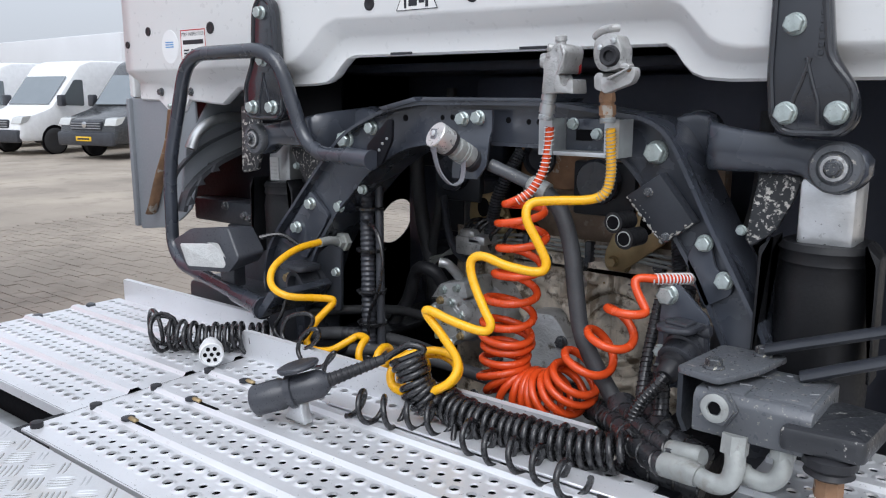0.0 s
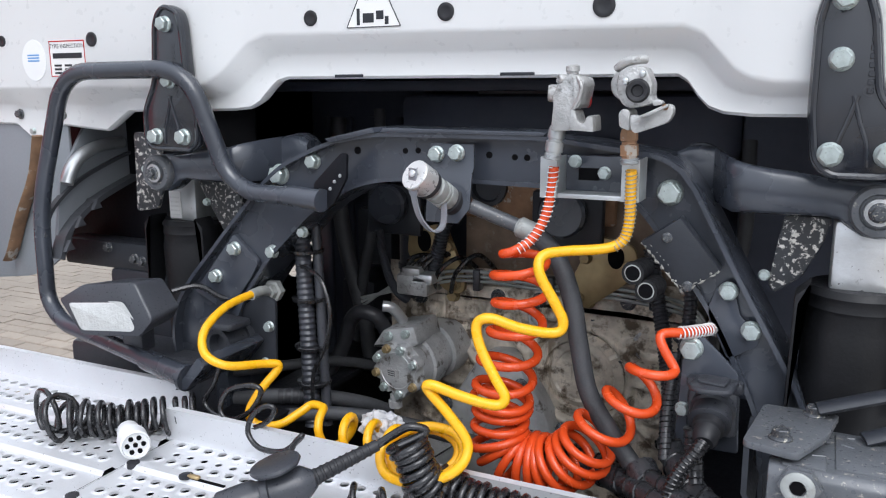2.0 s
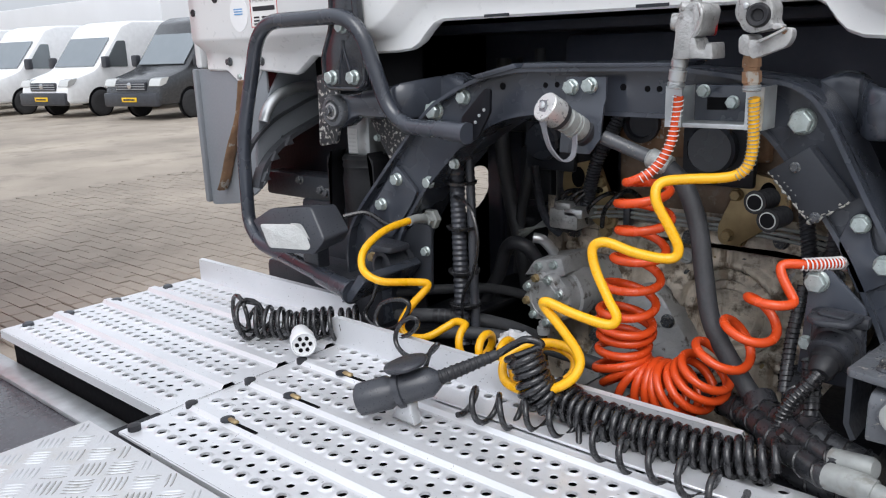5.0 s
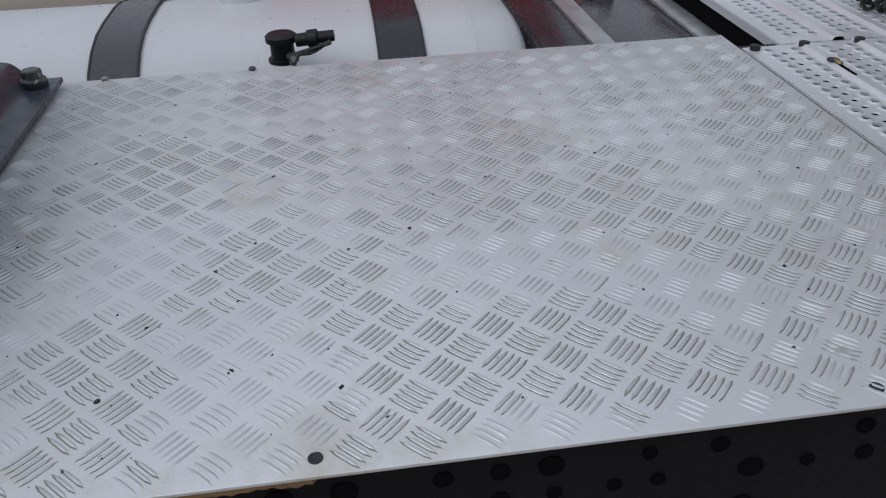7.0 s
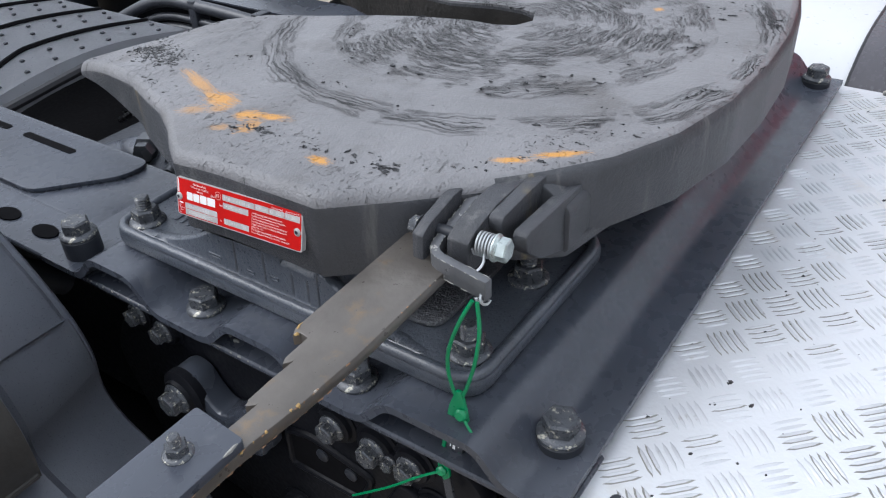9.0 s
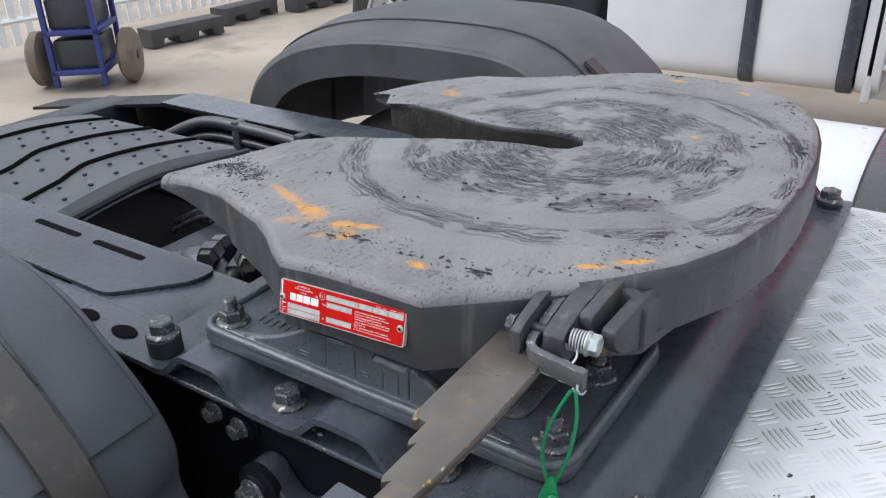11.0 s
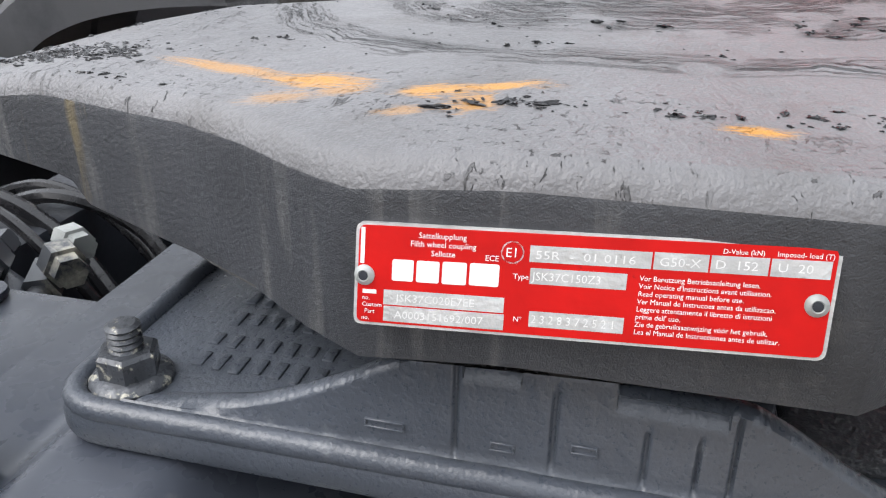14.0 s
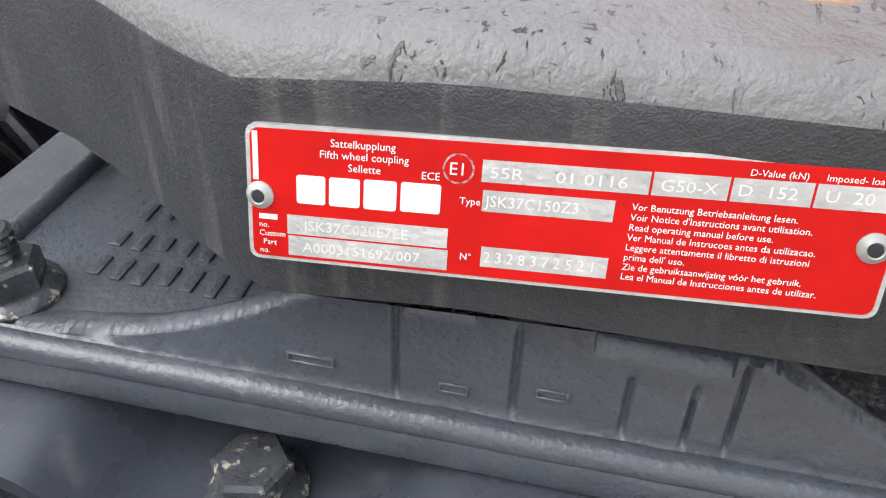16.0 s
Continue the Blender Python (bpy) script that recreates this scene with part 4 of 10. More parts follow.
def top_material():
    """Worn grey casting under black grease: ring-wise streaks inside, torn flakes further out."""
    m = material("greasy_coupling_face", (0.178, 0.176, 0.182), 0.46, 0.0, 0.2, 7, 0.5, 520, (0.112, 0.106, 0.104), 9, 0.54, soft=0.2, spec=0.45)
    n, l = m.node_tree.nodes, m.node_tree.links
    b = n["Principled BSDF"]
    def calc(op, a, c=None, clamp=False):
        q = n.new("ShaderNodeMath")
        q.operation, q.use_clamp = op, clamp
        for k, v in enumerate((a, c)):
            if v is None:
                continue
            if isinstance(v, (int, float)):
                q.inputs[k].default_value = v
            else:
                l.new(v, q.inputs[k])
        return q.outputs[0]
    def ramp(v, lo, hi, a=0.0, c=1.0):
        q = n.new("ShaderNodeMapRange")
        q.inputs["From Min"].default_value, q.inputs["From Max"].default_value = lo, hi
        q.inputs["To Min"].default_value, q.inputs["To Max"].default_value = a, c
        l.new(v, q.inputs["Value"])
        return q.outputs[0]
    def cloud(vec, scale, detail=5, rough=0.6, warp=0.0):
        q = n.new("ShaderNodeTexNoise")
        q.inputs["Scale"].default_value, q.inputs["Detail"].default_value, q.inputs["Roughness"].default_value = scale, detail, rough
        q.inputs["Distortion"].default_value = warp
        l.new(vec, q.inputs["Vector"])
        return q.outputs["Fac"]
    co = n.new("ShaderNodeTexCoord")
    mp = n.new("ShaderNodeMapping")
    mp.inputs["Location"].default_value = (-XC, 0, 0)
    l.new(co.outputs["Object"], mp.inputs["Vector"])
    grad = n.new("ShaderNodeTexGradient")
    grad.gradient_type = "RADIAL"
    l.new(mp.outputs[0], grad.inputs["Vector"])
    sep = n.new("ShaderNodeSeparateXYZ")
    l.new(mp.outputs[0], sep.inputs[0])
    flat = n.new("ShaderNodeCombineXYZ")
    l.new(sep.outputs[0], flat.inputs[0])
    l.new(sep.outputs[1], flat.inputs[1])
    ln = n.new("ShaderNodeVectorMath")
    ln.operation = "LENGTH"
    l.new(flat.outputs[0], ln.inputs[0])
    wob = cloud(flat.outputs[0], 14, 4)
    r = calc("ADD", ln.outputs["Value"], calc("MULTIPLY", calc("SUBTRACT", wob, 0.5), 0.035))
    comb = n.new("ShaderNodeCombineXYZ")
    l.new(calc("MULTIPLY", r, 330.0), comb.inputs[0])
    l.new(calc("MULTIPLY", grad.outputs["Fac"], 20.0), comb.inputs[1])
    st = cloud(comb.outputs[0], 1.0, 8, 0.72, 0.9)
    patch = cloud(flat.outputs[0], 11, 4)
    inside = ramp(r, 0.225, 0.205)
    area = calc("MULTIPLY", inside, ramp(patch, 0.43, 0.55))
    torn = calc("MULTIPLY", ramp(st, 0.47, 0.56), area)
    crack = calc("MULTIPLY", ramp(calc("ABSOLUTE", calc("SUBTRACT", st, 0.545)), 0.040, 0.014), area)
    # ring of piled-up grease
    band = calc("MULTIPLY", ramp(r, 0.262, 0.275), ramp(r, 0.305, 0.288))
    pile = calc("MULTIPLY", calc("MULTIPLY", ramp(st, 0.505, 0.545), band), ramp(patch, 0.44, 0.50))
    # torn flakes outside the ring
    fl = cloud(flat.outputs[0], 190, 6, 0.68, 0.7)
    big = cloud(flat.outputs[0], 8, 3)
    out = calc("MULTIPLY", ramp(r, 0.24, 0.30), ramp(big, 0.50, 0.62))
    chips = calc("MULTIPLY", ramp(fl, 0.605, 0.635), out)
    # long torn flakes on the ramps and along the worn outer border
    fv = n.new("ShaderNodeMapping")
    fv.inputs["Rotation"].default_value = (0, 0, radians(62))
    fv.inputs["Scale"].default_value = (0.34, 1.0, 1.0)
    l.new(flat.outputs[0], fv.inputs["Vector"])
    tear = cloud(fv.outputs[0], 150, 7, 0.70, 1.1)
    where = calc("MAXIMUM", ramp(sep.outputs[1], -0.24, -0.33), calc("MULTIPLY", ramp(r, 0.345, 0.365), ramp(r, 0.405, 0.385)))
    where = calc("MULTIPLY", where, ramp(cloud(flat.outputs[0], 21, 4), 0.50, 0.60))
    chips = calc("MAXIMUM", chips, calc("MULTIPLY", ramp(tear, 0.572, 0.592), where))
    scr = cloud(comb.outputs[0], 0.35, 5, 0.7)
    height = calc("ADD", calc("ADD", torn, pile), calc("MULTIPLY", chips, 1.0))
    height = calc("ADD", height, calc("MULTIPLY", scr, 0.12))
    dark = calc("ADD", calc("ADD", calc("MULTIPLY", torn, 0.34), calc("MULTIPLY", crack, 1.0)), calc("ADD", calc("MULTIPLY", pile, 0.95), calc("MULTIPLY", chips, 0.72)), True)
    mix = n.new("ShaderNodeMix")
    mix.data_type = "RGBA"
    src = b.inputs["Base Color"].links[0].from_socket
    l.new(dark, mix.inputs["Factor"])
    l.new(src, mix.inputs["A"])
    mix.inputs["B"].default_value = (0.014, 0.014, 0.015, 1)
    l.new(mix.outputs["Result"], b.inputs["Base Color"])
    # smeared traces of orange paint
    col = mix.outputs["Result"]
    for cx, cy, lx, ly, a, most in ((0.343, -0.215, 0.056, 0.009, 67.0, 0.7), (0.366, -0.158, 0.028, 0.015, 76.0, 0.95), (0.396, -0.165, 0.017, 0.012, 112.0, 0.5), (0.384, -0.140, 0.013, 0.011, 140.0, 0.6), (0.385, -0.100, 0.016, 0.012, 100.0, 0.95), (0.380, -0.071, 0.022, 0.008, 90.0, 0.95), (0.404, -0.078, 0.012, 0.018, 100.0, 0.7), (0.416, -0.104, 0.011, 0.008, 112.0, 0.5),
                                    (0.424, 0.026, 0.013, 0.007, 85, 1.0), (0.345, 0.165, 0.017, 0.0055, 120, 1.0), (0.316, 0.196, 0.024, 0.0055, 129, 1.0), (-0.32, 0.016, 0.018, 0.008, 80, 0.9), (-0.297, 0.127, 0.016, 0.007, 65, 0.9), (-0.06, 0.13, 0.009, 0.006, 0, 0.9), (-0.13, -0.30, 0.03, 0.016, 60, 0.6)):
        spot = n.new("ShaderNodeMapping")
        spot.vector_type = "TEXTURE"
        spot.inputs["Location"].default_value = (cx - XC, cy, 0)
        spot.inputs["Rotation"].default_value = (0, 0, radians(a))
        spot.inputs["Scale"].default_value = (lx, ly, 1)
        l.new(flat.outputs[0], spot.inputs["Vector"])
        far = n.new("ShaderNodeVectorMath")
        far.operation = "LENGTH"
        l.new(spot.outputs[0], far.inputs[0])
        brush = n.new("ShaderNodeMapping")
        brush.inputs["Scale"].default_value = (0.8, 5.5, 1)
        brush.inputs["Location"].default_value = (cx * 90, cy * 70, 0)
        l.new(spot.outputs[0], brush.inputs["Vector"])
        grain = cloud(brush.outputs[0], 1.6, 5, 0.65)
        cover = calc("MULTIPLY", ramp(calc("ADD", far.outputs["Value"], calc("MULTIPLY", calc("SUBTRACT", 0.5, grain), 3.4)), 1.0, 0.5), most * 0.9)
        dab = n.new("ShaderNodeMix")
        dab.data_type = "RGBA"
        l.new(cover, dab.inputs["Factor"])
        l.new(col, dab.inputs["A"])
        dab.inputs["B"].default_value = (0.58, 0.27, 0.035, 1)
        col = dab.outputs["Result"]
    l.new(col, b.inputs["Base Color"])
    bp = n.new("ShaderNodeBump")
    bp.inputs["Strength"].default_value, bp.inputs["Distance"].default_value = 0.9, 0.0035
    l.new(height, bp.inputs["Height"])
    l.new(b.inputs["Normal"].links[0].from_socket, bp.inputs["Normal"])
    l.new(bp.outputs[0], b.inputs["Normal"])
    return m


M_TOP = top_material()
fw = coupling()


# ---- type plate ----
def type_plate():
    ty = thing("type_plate", "red and silver metal type plate riveted to the coupling", "label plate", (0.478, -0.027, 1.084))
    W, Hh = 0.1505, 0.0358
    # local x along the plate, local y up, local z outwards
    up = Vector((-0.0085, 0, 0.0355)).normalized()
    along = Vector((-0.022, 1, 0.049)).normalized()
    outw = along.cross(up).normalized()
    m = Matrix((along, up, outw)).transposed().to_4x4()
    m.translation = Vector((0.4835, -0.1015, 1.0845))
    def put(name, bm, mat, label="", parent=ty):
        bmesh.ops.transform(bm, matrix=m, verts=bm.verts)
        return part(name, bm, mat, parent, label)
    def flat(x0, y0, x1, y1, z0, z1, r=0.0):
        bm = bmesh.new()
        poly = [(x0, y0), (x1, y0), (x1, y1), (x0, y1)]
        slab(bm, rounded(poly, r) if r else poly, "z", z0, z1)
        return bm
    put("backing", flat(0, 0, W, Hh, -0.004, 0.0006, 0.003), M_LABELSILVER)
    put("red_field", flat(0.0012, 0.0010, W - 0.0012, Hh - 0.0010, 0.0005, 0.0009, 0.0025), M_LABELRED)
    return ty, m, put, flat, W, Hh


ty, LM, lput, lflat, LW, LH = type_plate()


def lettering(body, x, y, size, mat=None, align="LEFT", spin=0.0, name="lettering", wide=1.0):
    me = text_mesh(body, size, align)
    me.transform(Matrix.Diagonal((wide, 1, 1, 1)))
    me.transform(LM @ Matrix.Translation((x, y, 0.00105)) @ pose(0, 0, 0, 0, 0, spin))
    me.materials.append(mat or M_LABELWHITE)
    return hang(new(name, me), ty)


def plate_details():
    mm = 0.001
    for x0, y0, x1, y1 in ((58.8, 25.5, 96.6, 30.9), (97.2, 25.5, 113.4, 31), (114, 25.5, 130.6, 31), (131.2, 25.5, 148, 31), (59.4, 18.2, 89.8, 23.5), (60.2, 3.8, 90.3, 9.1), (10.6, 7.7, 51.7, 12.9), (10.8, 1.8, 52, 7.2)):
        lput("field", lflat(x0 * mm, y0 * mm, x1 * mm, y1 * mm, 0.0008, 0.001), M_LABELSILVER, "blank silver field with stamped characters")
    # the maker's mark as plain blocks
    for a, b, c, d in ((13.2, 16.2, 20.6, 23.6), (21.6, 16.2, 29.4, 23.6), (30.4, 16.2, 38.6, 23.8), (39.6, 16.4, 49.4, 23.9)):
        lput("maker_mark", lflat(a * mm, b * mm, c * mm, d * mm, 0.0008, 0.00105, 0.0008), M_LABELWHITE)
    bm = bmesh.new()
    c = Vector((53.2 * mm, 28.2 * mm, 0.0009))
    ro, ri = [], []
    for k in range(32):
        w = 2 * math.pi * k / 32
        ro.append(bm.verts.new(c + 3.8 * mm * Vector((math.cos(w), math.sin(w), 0))))
        ri.append(bm.verts.new(c + 3.3 * mm * Vector((math.cos(w), math.sin(w), 0))))
    for k in range(32):
        bm.faces.new((ro[k], ro[(k + 1) % 32], ri[(k + 1) % 32], ri[k]))
    bmesh.ops.solidify(bm, geom=bm.faces[:], thickness=0.0002)
    lput("circle", bm, M_LABELWHITE)
    lettering("E1", 53.1 * mm, 26.7 * mm, 4.4 * mm, align="CENTER")
    for s, x, y in (("Sattelkupplung", 29.9, 31.3), ("Fifth wheel coupling", 30.2, 28.4), ("Sellette", 30.4, 25.4)):
        lettering(s, x * mm, y * mm, 2.75 * mm, align="CENTER")
    lettering("ECE", 44.4 * mm, 25.0 * mm, 2.7 * mm)
    lettering("Type", 54.0 * mm, 19.6 * mm, 2.5 * mm)
    lettering("N°", 55.0 * mm, 5.2 * mm, 2.5 * mm)
    lettering("D-Value (kN)", 117.0 * mm, 31.7 * mm, 2.2 * mm)
    lettering("Imposed- load (T)", 132.4 * mm, 31.7 * mm, 2.2 * mm)
    rows = ("Vor Benutzung Betriebsanleitung lesen.", "Voir Notice d'Instructions avant utilisation.", "Read operating manual before use.", "Ver Manual de Instrucoes antes da utilizacao.",
            "Leggere attentamente il libretto di istruzioni", "prima dell' uso.", "Zie de gebruiksaanwijzing vóór het gebruik.", "Lea el Manual de Instrucciones antes de utilizar.")
    for k, s in enumerate(rows):
        lettering(s, 93.6 * mm, (21.6 - 2.5 * k) * mm, 2.36 * mm, wide=0.95)
    for k, s in enumerate(("no.", "Custom", "Part", "no.")):
        lettering(s, (3.0 + (1.0 if k in (2,) else 0)) * mm, (9.0 - 2.35 * k) * mm, 2.2 * mm)
    lput("maker_bar", lflat(3.1 * mm, 11.2 * mm, 8.0 * mm, 12.6 * mm, 0.0008, 0.00105), M_LABELWHITE)
    lput("code_bar", lflat(1.9 * mm, 21.6 * mm, 3.3 * mm, 34 * mm, 0.0008, 0.00105), M_LABELWHITE)
    for s, x, y, z, wide in (("55R  -  01 0116", 60.5, 26.6, 3.9, 1.28), ("G50-X", 98.8, 26.7, 3.9, 1.15), ("D  152", 115.2, 26.9, 3.9, 1.15), ("U  20", 133, 27, 3.9, 1.15), ("JSK37C150Z3", 60.2, 19.5, 3.9, 0.98), ("2 3 2 8 3 7 2 5 2 1", 60.8, 5.1, 4.0, 0.90), ("JSK37C020E7EE", 15.0, 9.0, 3.8, 1.08), ("A0003151692/007", 14.6, 3.1, 3.8, 1.08)):
        lettering(s, x * mm, y * mm, z * mm, M_STAMP, wide=wide)
    for x, y in ((3.6, 17.6), (145.6, 17.4)):
        bm = bmesh.new()
        turned(bm, LM @ Vector((x * mm, y * mm, 0.0006)), LM.to_3x3() @ Vector((0, 0, 1)), [(0, 0.0036), (0.0008, 0.0036), (0.0016, 0.0028), (0.0022, 0.0020), (0.0016, 0.0013), (0.0005, 0.0010)], 18)
        rv = part("rivet", bm, M_ZINC, ty)
        # dark plug gives the hollow rivet its shade by colour
        bm = bmesh.new()
        turned(bm, LM @ Vector((x * mm, y * mm, 0.0006)), LM.to_3x3() @ Vector((0, 0, 1)), [(0, 0.0016), (0.0021, 0.0016), (0.0022, 0.0004)], 14)
        part("bore", bm, M_DARK, rv)


plate_details()


# ---- release handle ----
def handle():
    t = thing("release_handle", "bare worn steel release handle bar with notches", "handle", (0.6, 0.135, 1.08))
    def fall(bm):
        for v in bm.verts:
            v.co.z += 1.0945 - 0.032 * (v.co.x - 0.44)
    edge = [(0.395, 0.173), (0.395, 0.117), (0.560, 0.117), (0.5665, 0.1205), (0.5625, 0.1240), (0.5635, 0.1315), (0.586, 0.1315), (0.5915, 0.1345), (0.5865, 0.1385), (0.606, 0.1375), (0.626, 0.1375), (0.6315, 0.1405), (0.627, 0.1455), (0.66, 0.1435), (0.72, 0.1435), (0.72, 0.164), (0.664, 0.164), (0.61, 0.170), (0.56, 0.173)]
    bm = bmesh.new()
    slab(bm, edge, "z", 0.0, 0.0105, 0.0013)
    fall(bm)
    part("bar", bm, M_HANDLE, t)
    bm = bmesh.new()
    slab(bm, rounded([(0.652, 0.121), (0.90, 0.115), (0.90, 0.163), (0.655, 0.166)], 0.003), "z", 0.0112, 0.0190, 0.001)
    fall(bm)
    part("grip_bar", bm, M_MOUNT, t, "painted steel grip bar")
    bolt(t, (0.683, 0.1405, 1.1052), 0.0125, None, NUT, "nut")
    low = [(x, y, 1.0945 - 0.032 * (x - 0.44) + 0.0092) for x, y in ((0.56, 0.1722), (0.61, 0.1692), (0.664, 0.1632), (0.70, 0.1632))]
    edge_wear(t, low, 0.0011, M_RUSTY, 2, 0.45)
    edge_wear(t, low[1:3], 0.0017, M_RUSTEDGE, 12, 0.16)
    edge_wear(t, [(x, y, z - 0.0088) for x, y, z in low], 0.0011, M_RUSTY, 7, 0.4)
    edge_wear(t, [(x, y, 1.0945 - 0.032 * (x - 0.44) + 0.0096) for x, y in ((0.40, 0.1722), (0.55, 0.1722))], 0.0008, M_RUSTY, 3, 0.4)
    edge_wear(t, [(0.550, 0.1172, 1.1010), (0.5665, 0.1205, 1.1005), (0.5630, 0.1240, 1.1008)], 0.0014, M_RUSTEDGE, 5, 0.6)
    edge_wear(t, [(0.656, 0.1655, 1.1065), (0.675, 0.1655, 1.1060)], 0.0014, M_GREYMARKS, 6, 0.6)
    edge_wear(t, [(0.74, 0.140, 1.1040), (0.80, 0.146, 1.1020)], 0.0012, M_ORANGE, 8, 0.2, "paint_chip")
    for y, wide, e in ((0.1405, 0.0105, 0.452), (0.1670, 0.0195, 0.444)):
        bm = bmesh.new()
        slab(bm, rounded([(0.345, 1.094), (e - 0.004, 1.098), (e, 1.104), (e - 0.001, 1.126), (e - 0.012, 1.132), (e - 0.045, 1.1395), (0.345, 1.1395)], 0.0022), "y", y, y + wide, 0.0018)
        part("fork_plate", bm, M_PLATE5, t)
    bm = bmesh.new()
    rod(bm, (0.430, 0.128, 1.121), (0.429, 0.199, 1.121), 0.005, seg=14)
    part("pivot_pin", bm, M_DARK, t)
    bm = bmesh.new()
    rod(bm, (0.430, 0.188, 1.121), (0.429, 0.202, 1.121), 0.0072, seg=14)
    part("spring_core", bm, M_DARK, t)
    bm = bmesh.new()
    sweep(bm, coil([(0.430, 0.187, 1.121), (0.4297, 0.192, 1.121), (0.4293, 0.197, 1.121), (0.429, 0.203, 1.121)], 0.0090, 6, 16), 0.0011, 6)
    part("spring", bm, M_GALV, t)
    bolt(t, (0.429, 0.202, 1.121), 0.0165, pose(0, 0, 0, -90, 0, 4), BOLT, "bolt")
    bolt(t, (0.438, 0.1405, 1.124), 0.013, FACE_BACK, BOLTD, "nut")
    return t


handle()
lk = thing("safety_hook", "bent flat steel safety hook, paint worn at the edges", "hook", (0.42, 0.17, 1.10))
bm = bmesh.new()
plan = bent([Vector((0.372, 0.1545, 0)), Vector((0.4545, 0.1530, 0)), Vector((0.4650, 0.2150, 0))], 0.017, 8)
ribbon(bm, [(p.x, p.y) for p in plan], 0.0075, "z", 0.0, 0.0175)
for v in bm.verts:
    v.co.z += 1.0990 + max(0.0, 0.452 - v.co.x) * 0.26
bmesh.ops.recalc_face_normals(bm, faces=bm.faces)
bmesh.ops.bevel(bm, geom=[e for e in bm.edges if len(e.link_faces) == 2 and e.calc_face_angle() > 0.9], offset=0.0012, segments=2, affect="EDGES", profile=0.5)
part("bent_bar", bm, M_HOOK, lk)
rise_at = lambda x: 1.0990 + max(0.0, 0.452 - x) * 0.26
for off, up, sd in ((0.0, 0.0172, 1), (0.0, 0.0006, 2), (0.0075, 0.0172, 3)):
    side = [(p.x, p.y, rise_at(p.x) + up) for p in plan]
    if off:
        side = [(x - 0.0072 * (0.15 if k < 6 else 1.0), y + 0.0072 * (1.0 if k < 6 else 0.15), z) for k, (x, y, z) in enumerate(side)]
    edge_wear(lk, side, 0.00045, M_GREYMARKS, 20 + sd, 0.5)
bm = bmesh.new()
sweep(bm, coil([(0.462, 0.2085, 1.1005), (0.4625, 0.2115, 1.0995), (0.463, 0.2145, 1.1005)], 0.0042, 1.4, 14), 0.0012, 6)
part("wire_eye", bm, M_GALV, lk)
bm = bmesh.new()
sweep(bm, flow([(0.436, 0.172, 1.106), (0.452, 0.183, 1.1035), (0.452, 0.193, 1.106), (0.442, 0.198, 1.112), (0.436, 0.196, 1.12)]), 0.0011, 6)
part("spring_wire", bm, M_GALV, lk)

# ---- green wire seal ----
seal = thing("wire_seal", "green plastic wire seal with black tag on the safety hook", "seal", (0.46, 0.21, 1.0))
for side, pts in ((-1, [(0.474, 0.2095, 1.1045), (0.479, 0.200, 1.082), (0.482, 0.192, 1.055), (0.482, 0.191, 1.030), (0.481, 0.197, 1.004)]), (1, [(0.474, 0.2135, 1.1045), (0.477, 0.217, 1.082), (0.480, 0.215, 1.055), (0.481, 0.209, 1.030), (0.481, 0.201, 1.006)])):
    bm = bmesh.new()
    sweep(bm, flow(pts, 6), 0.0016, 8)
    part("loop", bm, M_GREEN, seal)
bm = bmesh.new()
slab(bm, rounded([(0.197, 1.016), (0.203, 1.016), (0.206, 1.000), (0.208, 0.985), (0.187, 0.980), (0.190, 0.996)], 0.002), "x", 0.4795, 0.4835, 0.001)
slab(bm, [(0.187, 0.982), (0.1905, 0.982), (0.1835, 0.940), (0.180, 0.942)], "x", 0.4795, 0.4835, 0.0006)
turned(bm, (0.483, 0.203, 0.994), (1, 0.1, 0.3), [(0, 0.0055), (0.004, 0.0055), (0.006, 0.0035)], 16)
part("seal_body", bm, M_GREEN, seal)
def tag_plate(name, poly, x0, x1, mat, parent, label=""):
    bm = bmesh.new()
    slab(bm, poly, "x", x0, x1)
    return part(name, bm, mat, parent, label)
tg = tag_plate("tag", [(0.1905, 0.984), (0.2060, 0.988), (0.2005, 0.945), (0.1835, 0.939)], 0.4798, 0.4822, M_PLASTIC, seal, "black printed tag with white bars")
for k, (c, lo, hi, w) in enumerate(((0.22, 0.14, 0.80, 0.0012), (0.42, 0.10, 0.84, 0.0024), (0.66, 0.18, 0.74, 0.0022), (0.86, 0.10, 0.36, 0.0016))):
    y0, z0 = 0.1895 + 0.0155 * c, 0.985 - 0.047 * lo
    y1, z1 = 0.1895 + 0.0155 * c - 0.0070 * (hi - lo), 0.985 - 0.047 * hi
    tag_plate("print_bar", [(y0, z0), (y0 + w, z0), (y1 + w, z1), (y1, z1)], 0.4820, 0.4826, M_LABELRED if k == 3 else M_LABELWHITE, tg)
bm = bmesh.new()
slab(bm, rounded([(0.176, 0.930), (0.183, 0.932), (0.187, 0.906), (0.180, 0.898), (0.174, 0.910)], 0.002), "x", 0.4795, 0.4832, 0.001)
turned(bm, (0.482, 0.1795, 0.912), (1, 0.1, 0.2), [(0, 0.0050), (0.004, 0.0050), (0.006, 0.003)], 14)
part("seal_body", bm, M_GREEN, seal)
tag_plate("tag", [(0.1775, 0.901), (0.1860, 0.903), (0.1895, 0.872), (0.1820, 0.866)], 0.4798, 0.4818, M_PLASTIC, seal, "black printed tag")
